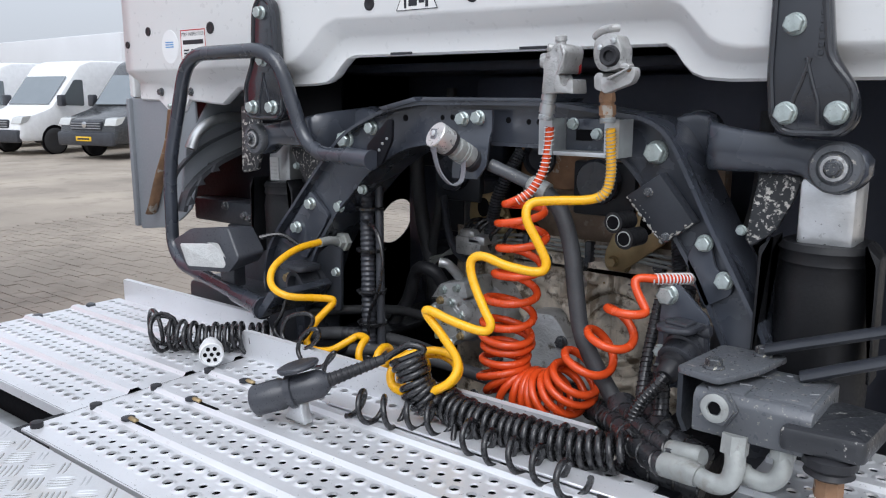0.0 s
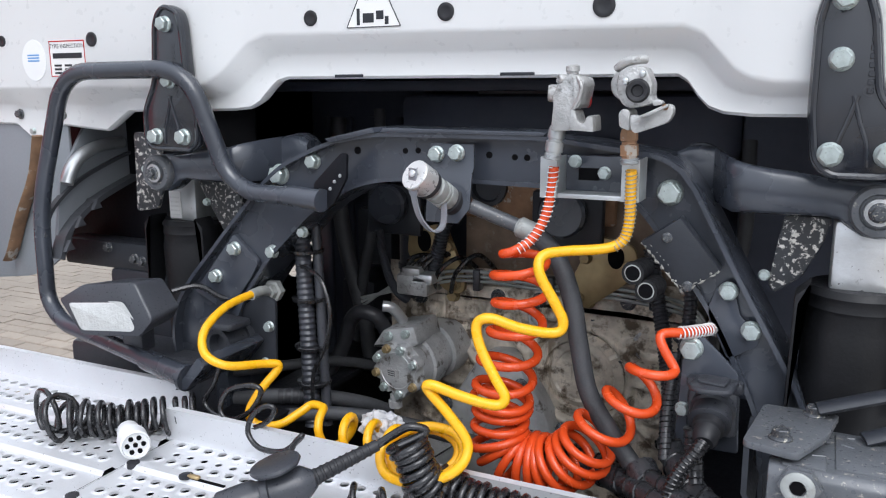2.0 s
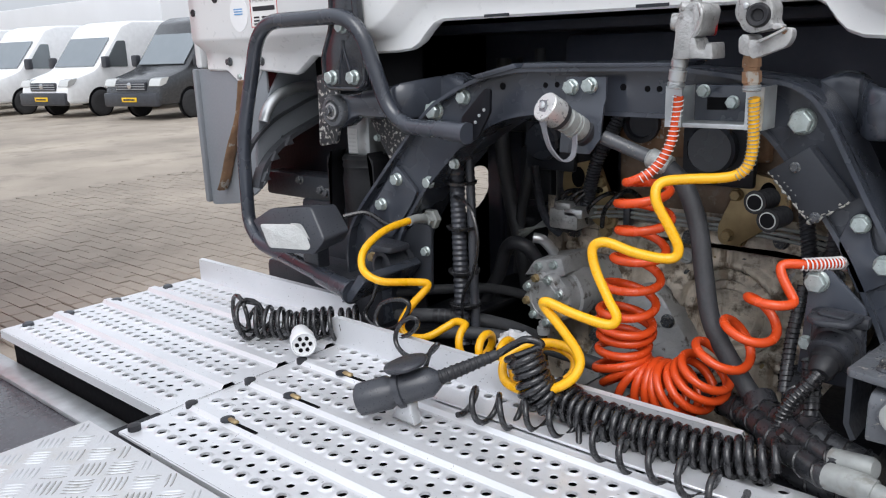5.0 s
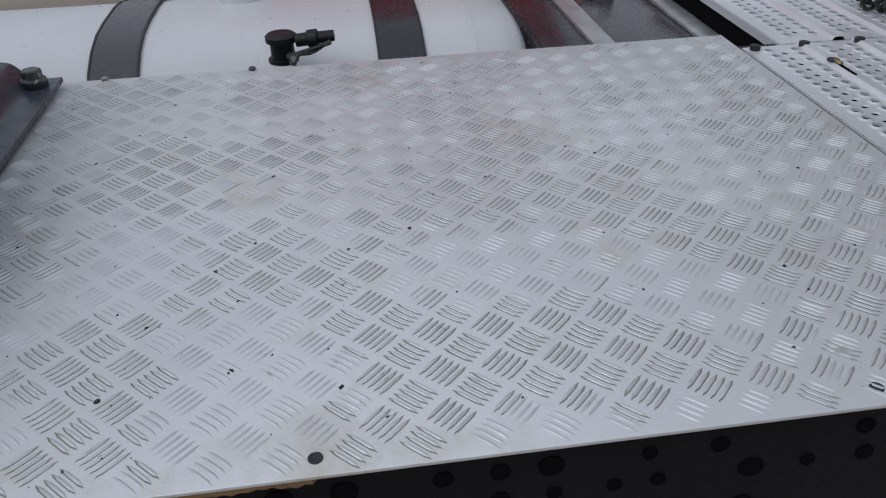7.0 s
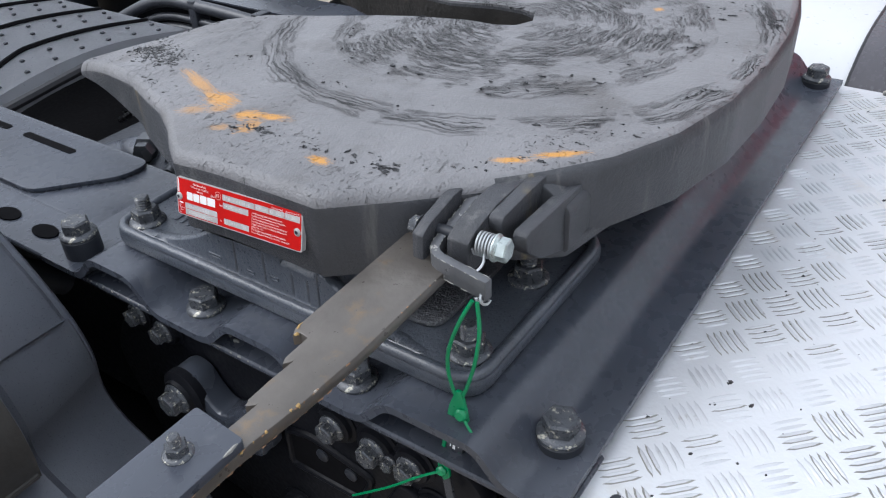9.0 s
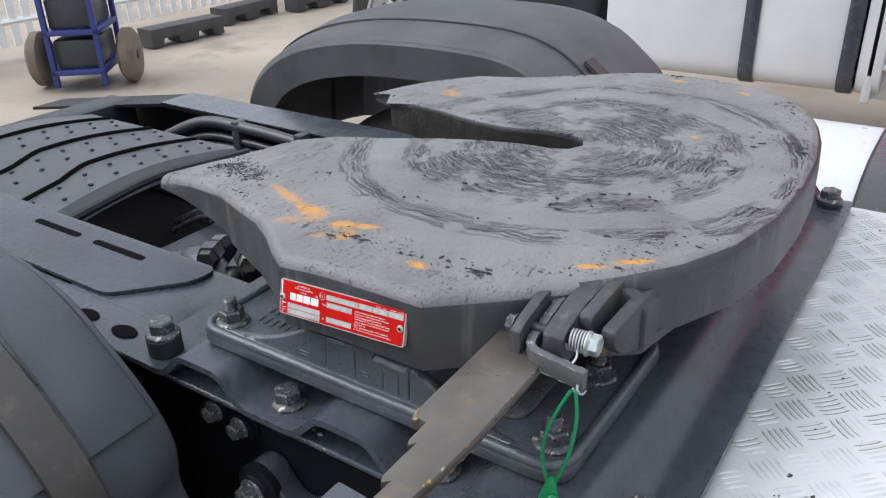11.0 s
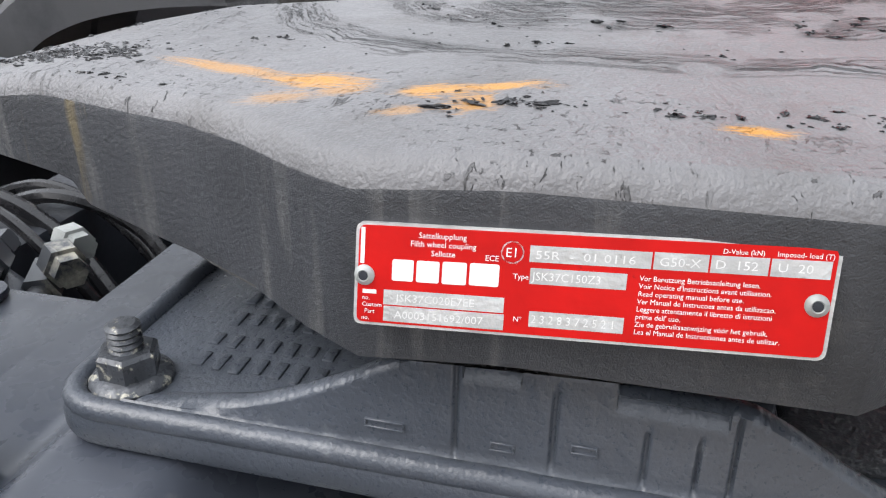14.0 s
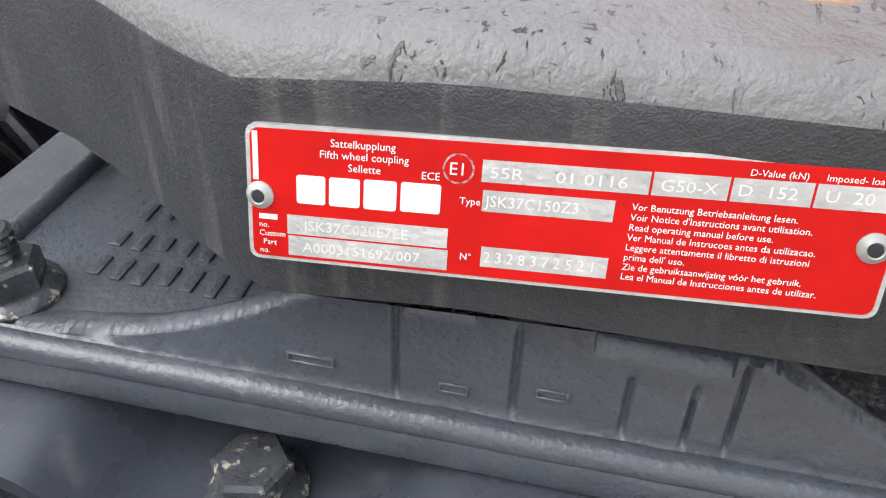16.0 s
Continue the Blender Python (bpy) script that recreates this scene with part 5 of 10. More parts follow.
for pts in ([(0.485, 0.204, 0.994), (0.489, 0.214, 0.986), (0.490, 0.227, 0.974), (0.489, 0.242, 0.961)], [(0.481, 0.197, 0.945), (0.482, 0.194, 0.930), (0.481, 0.184, 0.915)], [(0.481, 0.187, 0.940), (0.480, 0.178, 0.928), (0.481, 0.181, 0.912)], [(0.484, 0.179, 0.911), (0.489, 0.155, 0.892), (0.490, 0.120, 0.856), (0.488, 0.068, 0.806)]):
    bm = bmesh.new()
    sweep(bm, flow(pts), 0.0013, 6)
    part("wire_tail", bm, M_GREEN, seal)


# ---- tread plate ----
def tread_plate():
    t = thing("tread_plate", "silver five-bar aluminium tread plate covering the frame, scuffed and stained", "tread plate", (0.017, 0.86, 0.935))
    x0, x1, y0, y1, zt = -0.437, 0.470, 0.290, 1.432, 0.9395
    bm = bmesh.new()
    slab(bm, [(x0, y0), (x1, y0), (x1, y1), (x0, y1)], "z", zt - 0.004, zt, 0.0006)
    part("sheet", bm, M_TREAD, t)
    pitch, bars = 0.0556, []
    vs, fs = [], []
    L, w, h = 0.0165, 0.0018, 0.0019
    for grid, ang in ((0, 135), (1, 45)):
        ca, sa = math.cos(radians(ang)), math.sin(radians(ang))
        for i in range(-1, 18):
            for j in range(-1, 22):
                cx = 0.423 - pitch * i + (pitch / 2 if grid else 0)
                cy = 0.300 + 0.011 + pitch * j + (pitch / 2 if grid else 0)
                for b in range(-2, 3):
                    ox, oy = cx - sa * b * 0.0068, cy + ca * b * 0.0068
                    ll = L * (1 - 0.03 * abs(b))
                    if not (x0 + 0.013 < ox < x1 - 0.013 and y0 + 0.013 < oy < y1 - 0.013):
                        continue
                    k = len(vs)
                    for u, v, z in ((-ll, 0, 0), (-ll * 0.5, -w, 0), (ll * 0.5, -w, 0), (ll, 0, 0), (ll * 0.5, w, 0), (-ll * 0.5, w, 0), (-ll * 0.55, 0, h), (ll * 0.55, 0, h)):
                        vs.append((ox + u * ca - v * sa, oy + u * sa + v * ca, zt + z - 0.0001))
                    fs += [(k, k + 1, k + 6), (k + 1, k + 2, k + 7, k + 6), (k + 2, k + 3, k + 7), (k + 3, k + 4, k + 7), (k + 4, k + 5, k + 6, k + 7), (k + 5, k, k + 6)]
    me = bpy.data.meshes.new("tread_bars")
    me.from_pydata(vs, [], fs)
    me.polygons.foreach_set("use_smooth", [True] * len(me.polygons))
    me.materials.append(M_TREADBAR)
    ob = hang(new("tread_bars", me), t)
    ob["kind"] = "stuff"
    for x, y in ((0.454, 0.326), (0.452, 0.70), (0.45, 1.17), (0.30, 1.405)):
        bm = bmesh.new()
        turned(bm, (x, y, zt), (0, 0, 1), [(0, 0.0062), (0.0008, 0.0062), (0.0012, 0.005), (0.0004, 0.0035)], 16)
        part("screw_hole", bm, M_DARK, t)
    for y in (0.36, 0.60):
        bm = bmesh.new()
        turned(bm, (-0.432, y, zt), (0, 0, 1), [(0, 0.006), (0.004, 0.006), (0.006, 0.003)], 12)
        part("screw", bm, M_BOLTDARK, t)
    # patchy grime along the bars, set on their +x side as painted flank shade
    gv, gf = [], []
    for k in range(0, len(vs), 8):
        a, b = Vector(vs[k]), Vector(vs[k + 3])
        c = (a + b) / 2
        hold = noise.noise(Vector((c.x * 7, c.y * 7, 2.0))) + 0.5 * noise.noise(Vector((c.x * 40, c.y * 40, 5.0)))
        if hold < 0.02:
            continue
        d = (b - a).normalized()
        e = Vector((-d.y, d.x, 0))
        n0 = len(gv)
        wide = 0.0016 + 0.0008 * min(1.0, max(0.0, hold))
        off = e * (0.0011 if e.x > 0 else -0.0011)
        for u, v in ((-1.02, 0), (-0.6, -1), (0.6, -1), (1.02, 0), (0.6, 1), (-0.6, 1)):
            p = c + off + d * (u * 0.0168) + e * (v * wide)
            gv.append((p.x, p.y, zt + 0.00012))
        gf.append(tuple(range(n0, n0 + 6)))
    me = bpy.data.meshes.new("grime")
    me.from_pydata(gv, [], gf)
    me.materials.append(M_GREYMARKS)
    ob = hang(new("grime", me), t)
    ob["kind"] = "stuff"
    # loose specks of dirt
    rr = random.Random(21)
    gv, gf = [], []
    for k in range(330):
        x, y = rr.uniform(x0 + 0.02, x1 - 0.02), y0 + 0.02 + (y1 - y0 - 0.04) * (rr.random() ** 1.7 if k % 2 else rr.random())
        s = 0.0005 + 0.0020 * rr.random() ** 5
        a0 = rr.uniform(0, 6.28)
        n0 = len(gv)
        for q in range(6):
            a = a0 + q * math.pi / 3
            rad = s * rr.uniform(0.6, 1.3)
            gv.append((x + rad * 1.5 * math.cos(a) + rad * 0.8 * math.sin(a), y + rad * math.sin(a) - rad * 0.8 * math.cos(a), zt + 0.0001))
        gv.append((x, y, zt + 0.0004 + s * 0.5))
        gf += [(n0 + q, n0 + (q + 1) % 6, n0 + 6) for q in range(6)]
    me = bpy.data.meshes.new("dirt_specks")
    me.from_pydata(gv, [], gf)
    me.materials.append(M_GREASE)
    ob = hang(new("dirt_specks", me), t)
    ob["kind"] = "stuff"
    return t


tread_plate()
rw = random.Random(33)
for y0, y1, dx, dz in ((0.225, 0.352, 0.0, 0.0), (0.541, 0.703, 0.0012, -0.001)):
    bm = bmesh.new()
    n = int((y1 - y0) / 0.006)
    rims = []
    for k in range(n + 1):
        y = y0 + (y1 - y0) * k / n
        out = 0.4655 + dx + rw.uniform(-0.0014, 0.0012) - (0.012 if k in (0, n) else 0.0)
        low = 0.9255 + dz + rw.uniform(-0.0016, 0.0012)
        rims.append([bm.verts.new(p) for p in ((0.440, y, low), (out - 0.002, y, low), (out, y, low + 0.003), (out + rw.uniform(-0.001, 0.0), y, 0.9325), (out - 0.002, y, 0.9344), (0.440, y, 0.9344))])
    for a, b in zip(rims, rims[1:]):
        for k in range(6):
            bm.faces.new((a[k], a[(k + 1) % 6], b[(k + 1) % 6], b[k]))
    bm.faces.new(rims[0])
    bm.faces.new(rims[-1][::-1])
    bmesh.ops.recalc_face_normals(bm, faces=bm.faces)
    solo("wooden_batten", bm, M_WOOD, "splintered raw wooden batten under the edge of the tread plate", "batten", group="wooden battens", sharp=25)


# ---- perforated walkway ----
def walkway(name, x0, x1, yb, rows, label, ends, lastly=0.02):
    t = thing(name, label, "walkway", ((x0 + x1) / 2, yb + 0.2, 0.93), group="walkways")
    px, py, r = 0.0262, 0.0235, 0.0069
    zt = 0.934
    V, F = [], []
    def vert(p):
        V.append(p)
        return len(V) - 1
    seg = 10
    strip_w = 3 * py
    period = 0.1035
    y = yb
    def quad(xa, ya, xb, yb_, za, zb):
        k = len(V)
        V.extend([(xa, ya, za), (xb, ya, za), (xb, yb_, zb), (xa, yb_, zb)])
        F.append((k, k + 1, k + 2, k + 3))
    def cell(xa, xb, ya, yc, cx, cy, plain):
        """A rectangle with a dimpled round hole."""
        corner = []
        for k in range(seg):
            w = 2 * math.pi * (k + 0.5) / seg
            dx, dy = math.cos(w), math.sin(w)
            s = min((xb - cx) / dx if dx > 0 else (xa - cx) / dx if dx < 0 else 9, (yc - cy) / dy if dy > 0 else (ya - cy) / dy if dy < 0 else 9)
            corner.append((cx + dx * s, cy + dy * s))
        ringa = [vert((a, b, zt)) for a, b in corner]
        prev = ringa
        for rad, z in ((r * 0.95, zt), (r * 0.85, zt - 0.0002), (r * 0.80, zt - 0.0006), (r * 0.78, zt - 0.0020)) if plain else ((r * 1.62, zt), (r * 1.40, zt + 0.0010), (r * 1.16, zt + 0.0022), (r, zt + 0.0021), (r * 0.97, zt - 0.0015)):
            ring = [vert((cx + rad * math.cos(2 * math.pi * (k + 0.5) / seg), cy + rad * math.sin(2 * math.pi * (k + 0.5) / seg), z)) for k in range(seg)]
            for k in range(seg):
                F.append((prev[k], prev[(k + 1) % seg], ring[(k + 1) % seg], ring[k]))
            prev = ring
        # fill the rectangle's corners
        cs = [(xa, ya), (xb, ya), (xb, yc), (xa, yc)]
        for k in range(seg):
            a, b = corner[k], corner[(k + 1) % seg]
            for c in cs:
                if min(a[0], b[0]) - 1e-6 <= c[0] <= max(a[0], b[0]) + 1e-6 and min(a[1], b[1]) - 1e-6 <= c[1] <= max(a[1], b[1]) + 1e-6 and abs(a[0] - b[0]) > 1e-6 and abs(a[1] - b[1]) > 1e-6:
                    F.append((ringa[k], vert((*c, zt)), ringa[(k + 1) % seg]))
    edge = 0.022
    quad(x0, yb, x1, yb + edge, zt, zt)
    y = yb + edge
    for s in range(rows):
        for j in range(3):
            off = px / 2 if j % 2 else 0.0
            n = int((x1 - x0 - 0.03 - off) / px)
            xs = x0 + 0.012 + off
            quad(x0, y, xs, y + py, zt, zt)
            for k in range(n):
                cell(xs + k * px, xs + (k + 1) * px, y, y + py, xs + (k + 0.5) * px, y + py / 2, j == 1)
            quad(xs + n * px, y, x1, y + py, zt, zt)
            y += py
        rest = period - strip_w if s < rows - 1 else lastly
        if s < rows - 1:
            # raised plain ridge
            a, b = rest * 0.28, rest * 0.72
            h = 0.006
            quad(x0, y, x1, y + rest * 0.12, zt, zt)
            quad(x0, y + rest * 0.12, x1, y + a, zt, zt + h)
            quad(x0, y + a, x1, y + b, zt + h, zt + h)
            quad(x0, y + b, x1, y + rest * 0.88, zt + h, zt)
            quad(x0, y + rest * 0.88, x1, y + rest, zt, zt)
        else:
            quad(x0, y, x1, y + rest, zt, zt)
        y += rest
    me = bpy.data.meshes.new("perforated_sheet")
    me.from_pydata(V, [], F)
    me.polygons.foreach_set("use_smooth", [True] * len(me.polygons))
    me.set_sharp_from_angle(angle=radians(50))
    me.materials.append(M_SILVER)
    hang(new("perforated_sheet", me), t)
    # turned-down edges
    bm = bmesh.new()
    box(bm, (x0, yb - 0.0025, zt - 0.016), (x1, yb, zt - 0.0005))
    box(bm, (x0 - 0.0025, yb, zt - 0.016), (x0, y, zt - 0.0005))
    box(bm, (x1, yb, zt - 0.016), (x1 + 0.0025, y, zt - 0.0005))
    part("skirt", bm, M_SILVER, t)
    # raised kick plate along the far edge
    if ends is None:
        return t, y
    bm = bmesh.new()
    poly = [(ends[0], zt - 0.03), (ends[1], zt - 0.03), (ends[1], zt + 0.018), (ends[1] - 0.02, zt + 0.049), (ends[0] + 0.004, zt + 0.049), (ends[0], zt + 0.046)]
    slab(bm, poly, "y", y, y + 0.003)
    ribbon(bm, [(y - 0.0005, zt + 0.049), (y + 0.008, zt + 0.0505), (y + 0.014, zt + 0.043)], -0.002, "x", ends[0] + 0.004, ends[1] - 0.02)
    part("kick_plate", bm, M_SILVER, t)
    return t, y


tR, yR = walkway("perforated_walkway", -0.378, 0.412, 1.447, 4, "silver perforated aluminium walkway with raised ridges behind the cab", (-0.394, 0.345), 0.002)
tL, yL = walkway("perforated_walkway", -0.975, -0.384, 1.518, 4, "silver perforated aluminium walkway at the side of the truck", (-0.95, -0.42))
tX, yX = walkway("perforated_walkway", 0.497, 0.86, 1.385, 7, "silver perforated walkway piece beside the frame below the pump", None)
for x, y in ((-0.263, 1.552), (-0.256, 1.655), (-0.256, 1.758), (0.275, 1.552), (0.285, 1.655)):
    bm = bmesh.new()
    sx = 1 if x < 0 else -1
    # black strip on the ridge: the slot's shade painted, nothing is cut
    slab(bm, rounded([(x - 0.005, y - 0.003), (x + sx * 0.055, y - 0.003), (x + sx * 0.055, y + 0.003), (x - 0.005, y + 0.003)], 0.002), "z", 0.9402, 0.9409)
    part("slot", bm, M_SHADEBLACK, tR)
    bm = bmesh.new()
    turned(bm, (x - sx * 0.012, y, 0.940), (0, 0, 1), [(0, 0.010), (0.003, 0.010), (0.004, 0.007)], 14)
    part("plug", bm, M_DARK, tR)
    part("latch_tongue", bx((x - 0.008, y - 0.004, 0.9405), (x + 0.012, y + 0.004, 0.946), 0.002, 1), M_BRASS, tR, "rusty brass-coloured latch tongue")
for x, y in ((-0.366, 1.462), (-0.366, 1.552), (-0.366, 1.655), (-0.366, 1.758), (0.40, 1.467), (0.395, 1.552), (0.395, 1.66), (0.38, 1.775)):
    bm = bmesh.new()
    turned(bm, (x, y, 0.934), (0, 0, 1), [(0, 0.009), (0.008, 0.009), (0.009, 0.006)], 14)
    part("rubber_button", bm, M_RUBBER, tR)
for y in (1.56, 1.64, 1.74, 1.86):
    bm = bmesh.new()
    turned(bm, (-0.955, y, 0.934), (0, 0, 1), [(0, 0.011), (0.006, 0.010), (0.008, 0.006)], 12)
    part("end_screw", bm, M_BOLTDARK, tL)
strip = solo("galvanised_strip", bx((-0.10, 1.772, 0.9412), (0.47, 1.812, 0.9452), 0.001, 1), M_SILVER, "loose galvanised steel strip lying on the walkway", "strip")
# unseen black blocks added so that the perforations look dark
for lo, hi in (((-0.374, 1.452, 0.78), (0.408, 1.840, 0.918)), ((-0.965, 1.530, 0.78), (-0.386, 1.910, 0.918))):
    solo("walkway_dark_block", bx(lo, hi, 0.005), M_SHADEBLACK, "black block added under the walkway panels to darken their holes", "support", group="walkway supports")
rb = thing("rail_bracket", "black bracket with two large bolts on the frame rail", "bracket", (0.45, 1.53, 0.88))
bm = bmesh.new()
slab(bm, rounded([(0.425, 1.440), (0.475, 1.440), (0.482, 1.53), (0.472, 1.620), (0.425, 1.620)], 0.012), "z", 0.880, 0.898, 0.004)
slab(bm, rounded([(0.432, 1.500), (0.470, 1.500), (0.468, 1.556), (0.434, 1.556)], 0.008), "z", 0.897, 0.904, 0.003)
part("plate", bm, M_CHASSIS, rb)
for y in (1.482, 1.575):
    bolt(rb, (0.449, y, 0.898), 0.030, None, BOLTD, spin=int(y * 900))


# ---- tank and step box beside the frame ----
def tank():
    t = thing("fuel_tank", "white painted fuel tank with rounded end and brown straps", "tank", (-0.83, 0.4, 0.3))
    def sect(s):
        w, h, r = 0.335 * s, 0.315 * s, 0.15 * s
        return rounded([(-0.83 - w, 0.615 - h), (-0.83 + w, 0.615 - h), (-0.83 + w, 0.615 + h), (-0.83 - w, 0.615 + h)], r * 1.9, 8)
    def hoop(bm, s0, s1, lo, hi):
        """A closed band round the tank."""
        rings = [[bm.verts.new((x, y, z)) for x, z in sect(s)] for s, y in ((s0, lo), (s1, lo), (s1, hi), (s0, hi))]
        for a, b in zip(rings, rings[1:] + rings[:1]):
            for k in range(len(a)):
                bm.faces.new((a[k], a[(k + 1) % len(a)], b[(k + 1) % len(a)], b[k]))
    bm = bmesh.new()
    rows = []
    for y, s in ((-0.55, 1.0), (0.985, 1.0), (1.06, 0.99), (1.105, 0.95), (1.125, 0.88), (1.130, 0.6)):
        rows.append([bm.verts.new((x, y, z)) for x, z in sect(s)])
    for a, b in zip(rows, rows[1:]):
        for k in range(len(a)):
            bm.faces.new((a[k], a[(k + 1) % len(a)], b[(k + 1) % len(b)], b[k]))
    bm.faces.new(rows[0][::-1])
    bm.faces.new(rows[-1])
    part("shell", bm, M_TANK, t, sharp=60)
    bm = bmesh.new()
    hoop(bm, 0.985, 1.002, 1.012, 1.018)
    part("weld_bead", bm, M_TANK, t)
    for y0, mat, nm in ((0.285, M_BOXLID, "strap"), (0.825, M_BROWN, "strap")):
        bm = bmesh.new()
        hoop(bm, 0.999, 1.014, y0, y0 + 0.085)
        s1 = part(nm, bm, mat, t, sharp=60)
        for e in (y0 - 0.004, y0 + 0.085):
            bm = bmesh.new()
            hoop(bm, 0.999, 1.018, e, e + 0.004)
            part("rubber_edge", bm, M_RUBBER, s1, sharp=60)
    bm = bmesh.new()
    turned(bm, (-0.93, 0.545, 0.928), (-0.1, 0, 1), [(-0.02, 0.058), (0.012, 0.056), (0.03, 0.050), (0.032, 0.052), (0.05, 0.050), (0.055, 0.04)], 28)
    part("filler_neck", bm, M_TANK, t)
    return t


tank()
sender = thing("level_sender", "black round level sender with plug connector and cable on the tank", "sender", (-0.56, 0.65, 0.93))
bm = bmesh.new()
turned(bm, (-0.565, 0.645, 0.905), (0, 0, 1), [(0, 0.028), (0.006, 0.028), (0.007, 0.022), (0.036, 0.022), (0.038, 0.029), (0.048, 0.029), (0.052, 0.024)], 20)
part("cap", bm, M_BELLOWS, sender)
bm = bmesh.new()
turned(bm, (-0.555, 0.672, 0.945), (0.1, 1, 0.1), [(0, 0.012), (0.02, 0.012), (0.022, 0.016), (0.04, 0.016), (0.042, 0.011), (0.07, 0.010)], 16)
part("connector", bm, M_BELLOWS, sender)
for k in range(4):
    bm = bmesh.new()
    sweep(bm, flow([(-0.545 + 0.005 * k, 0.735, 0.945), (-0.535, 0.70 - 0.008 * k, 0.928), (-0.525, 0.675 - 0.006 * k, 0.928), (-0.51, 0.665, 0.915), (-0.48, 0.66 + 0.004 * k, 0.915)]), 0.004, 8)
    part("cable", bm, M_CABLE, sender)

boxt = thing("step_box", "glossy brown-grey metal box with pale strips beside the frame", "box", (-0.9, 1.3, 0.6))
bm = bmesh.new()
box(bm, (-1.16, 1.155, 0.55), (-0.45, 1.51, 0.868), 0.02, 3)
part("lid", bm, M_BOXLID, boxt)
part("side_lid", bx((-1.16, 1.155, 0.866), (-0.45, 1.245, 0.873), 0.003), M_BROWN, boxt)
for y in (1.255, 1.475):
    part("strip", bx((-1.165, y, 0.868), (-0.44, y + 0.045, 0.878), 0.003), M_GALV, boxt, "pale galvanised strip")
cap = thing("filler_cap", "chromed ribbed filler cap on the box lid", "cap", (-1.0, 1.39, 0.87))
bm = bmesh.new()
turned(bm, (-1.0, 1.385, 0.868), (0, 0, 1), [(0, 0.040), (0.012, 0.040), (0.013, 0.034), (0.016, 0.034)], 28)
part("neck", bm, M_DARK, cap)
bm = bmesh.new()
prof = [(0.016, 0.038), (0.02, 0.041), (0.045, 0.041), (0.05, 0.037), (0.052, 0.030), (0.056, 0.026)]
turned(bm, (-1.0, 1.385, 0.868), (0, 0, 1), prof, 14)
part("ribbed_cap", bm, M_CHROME, cap, sharp=15)


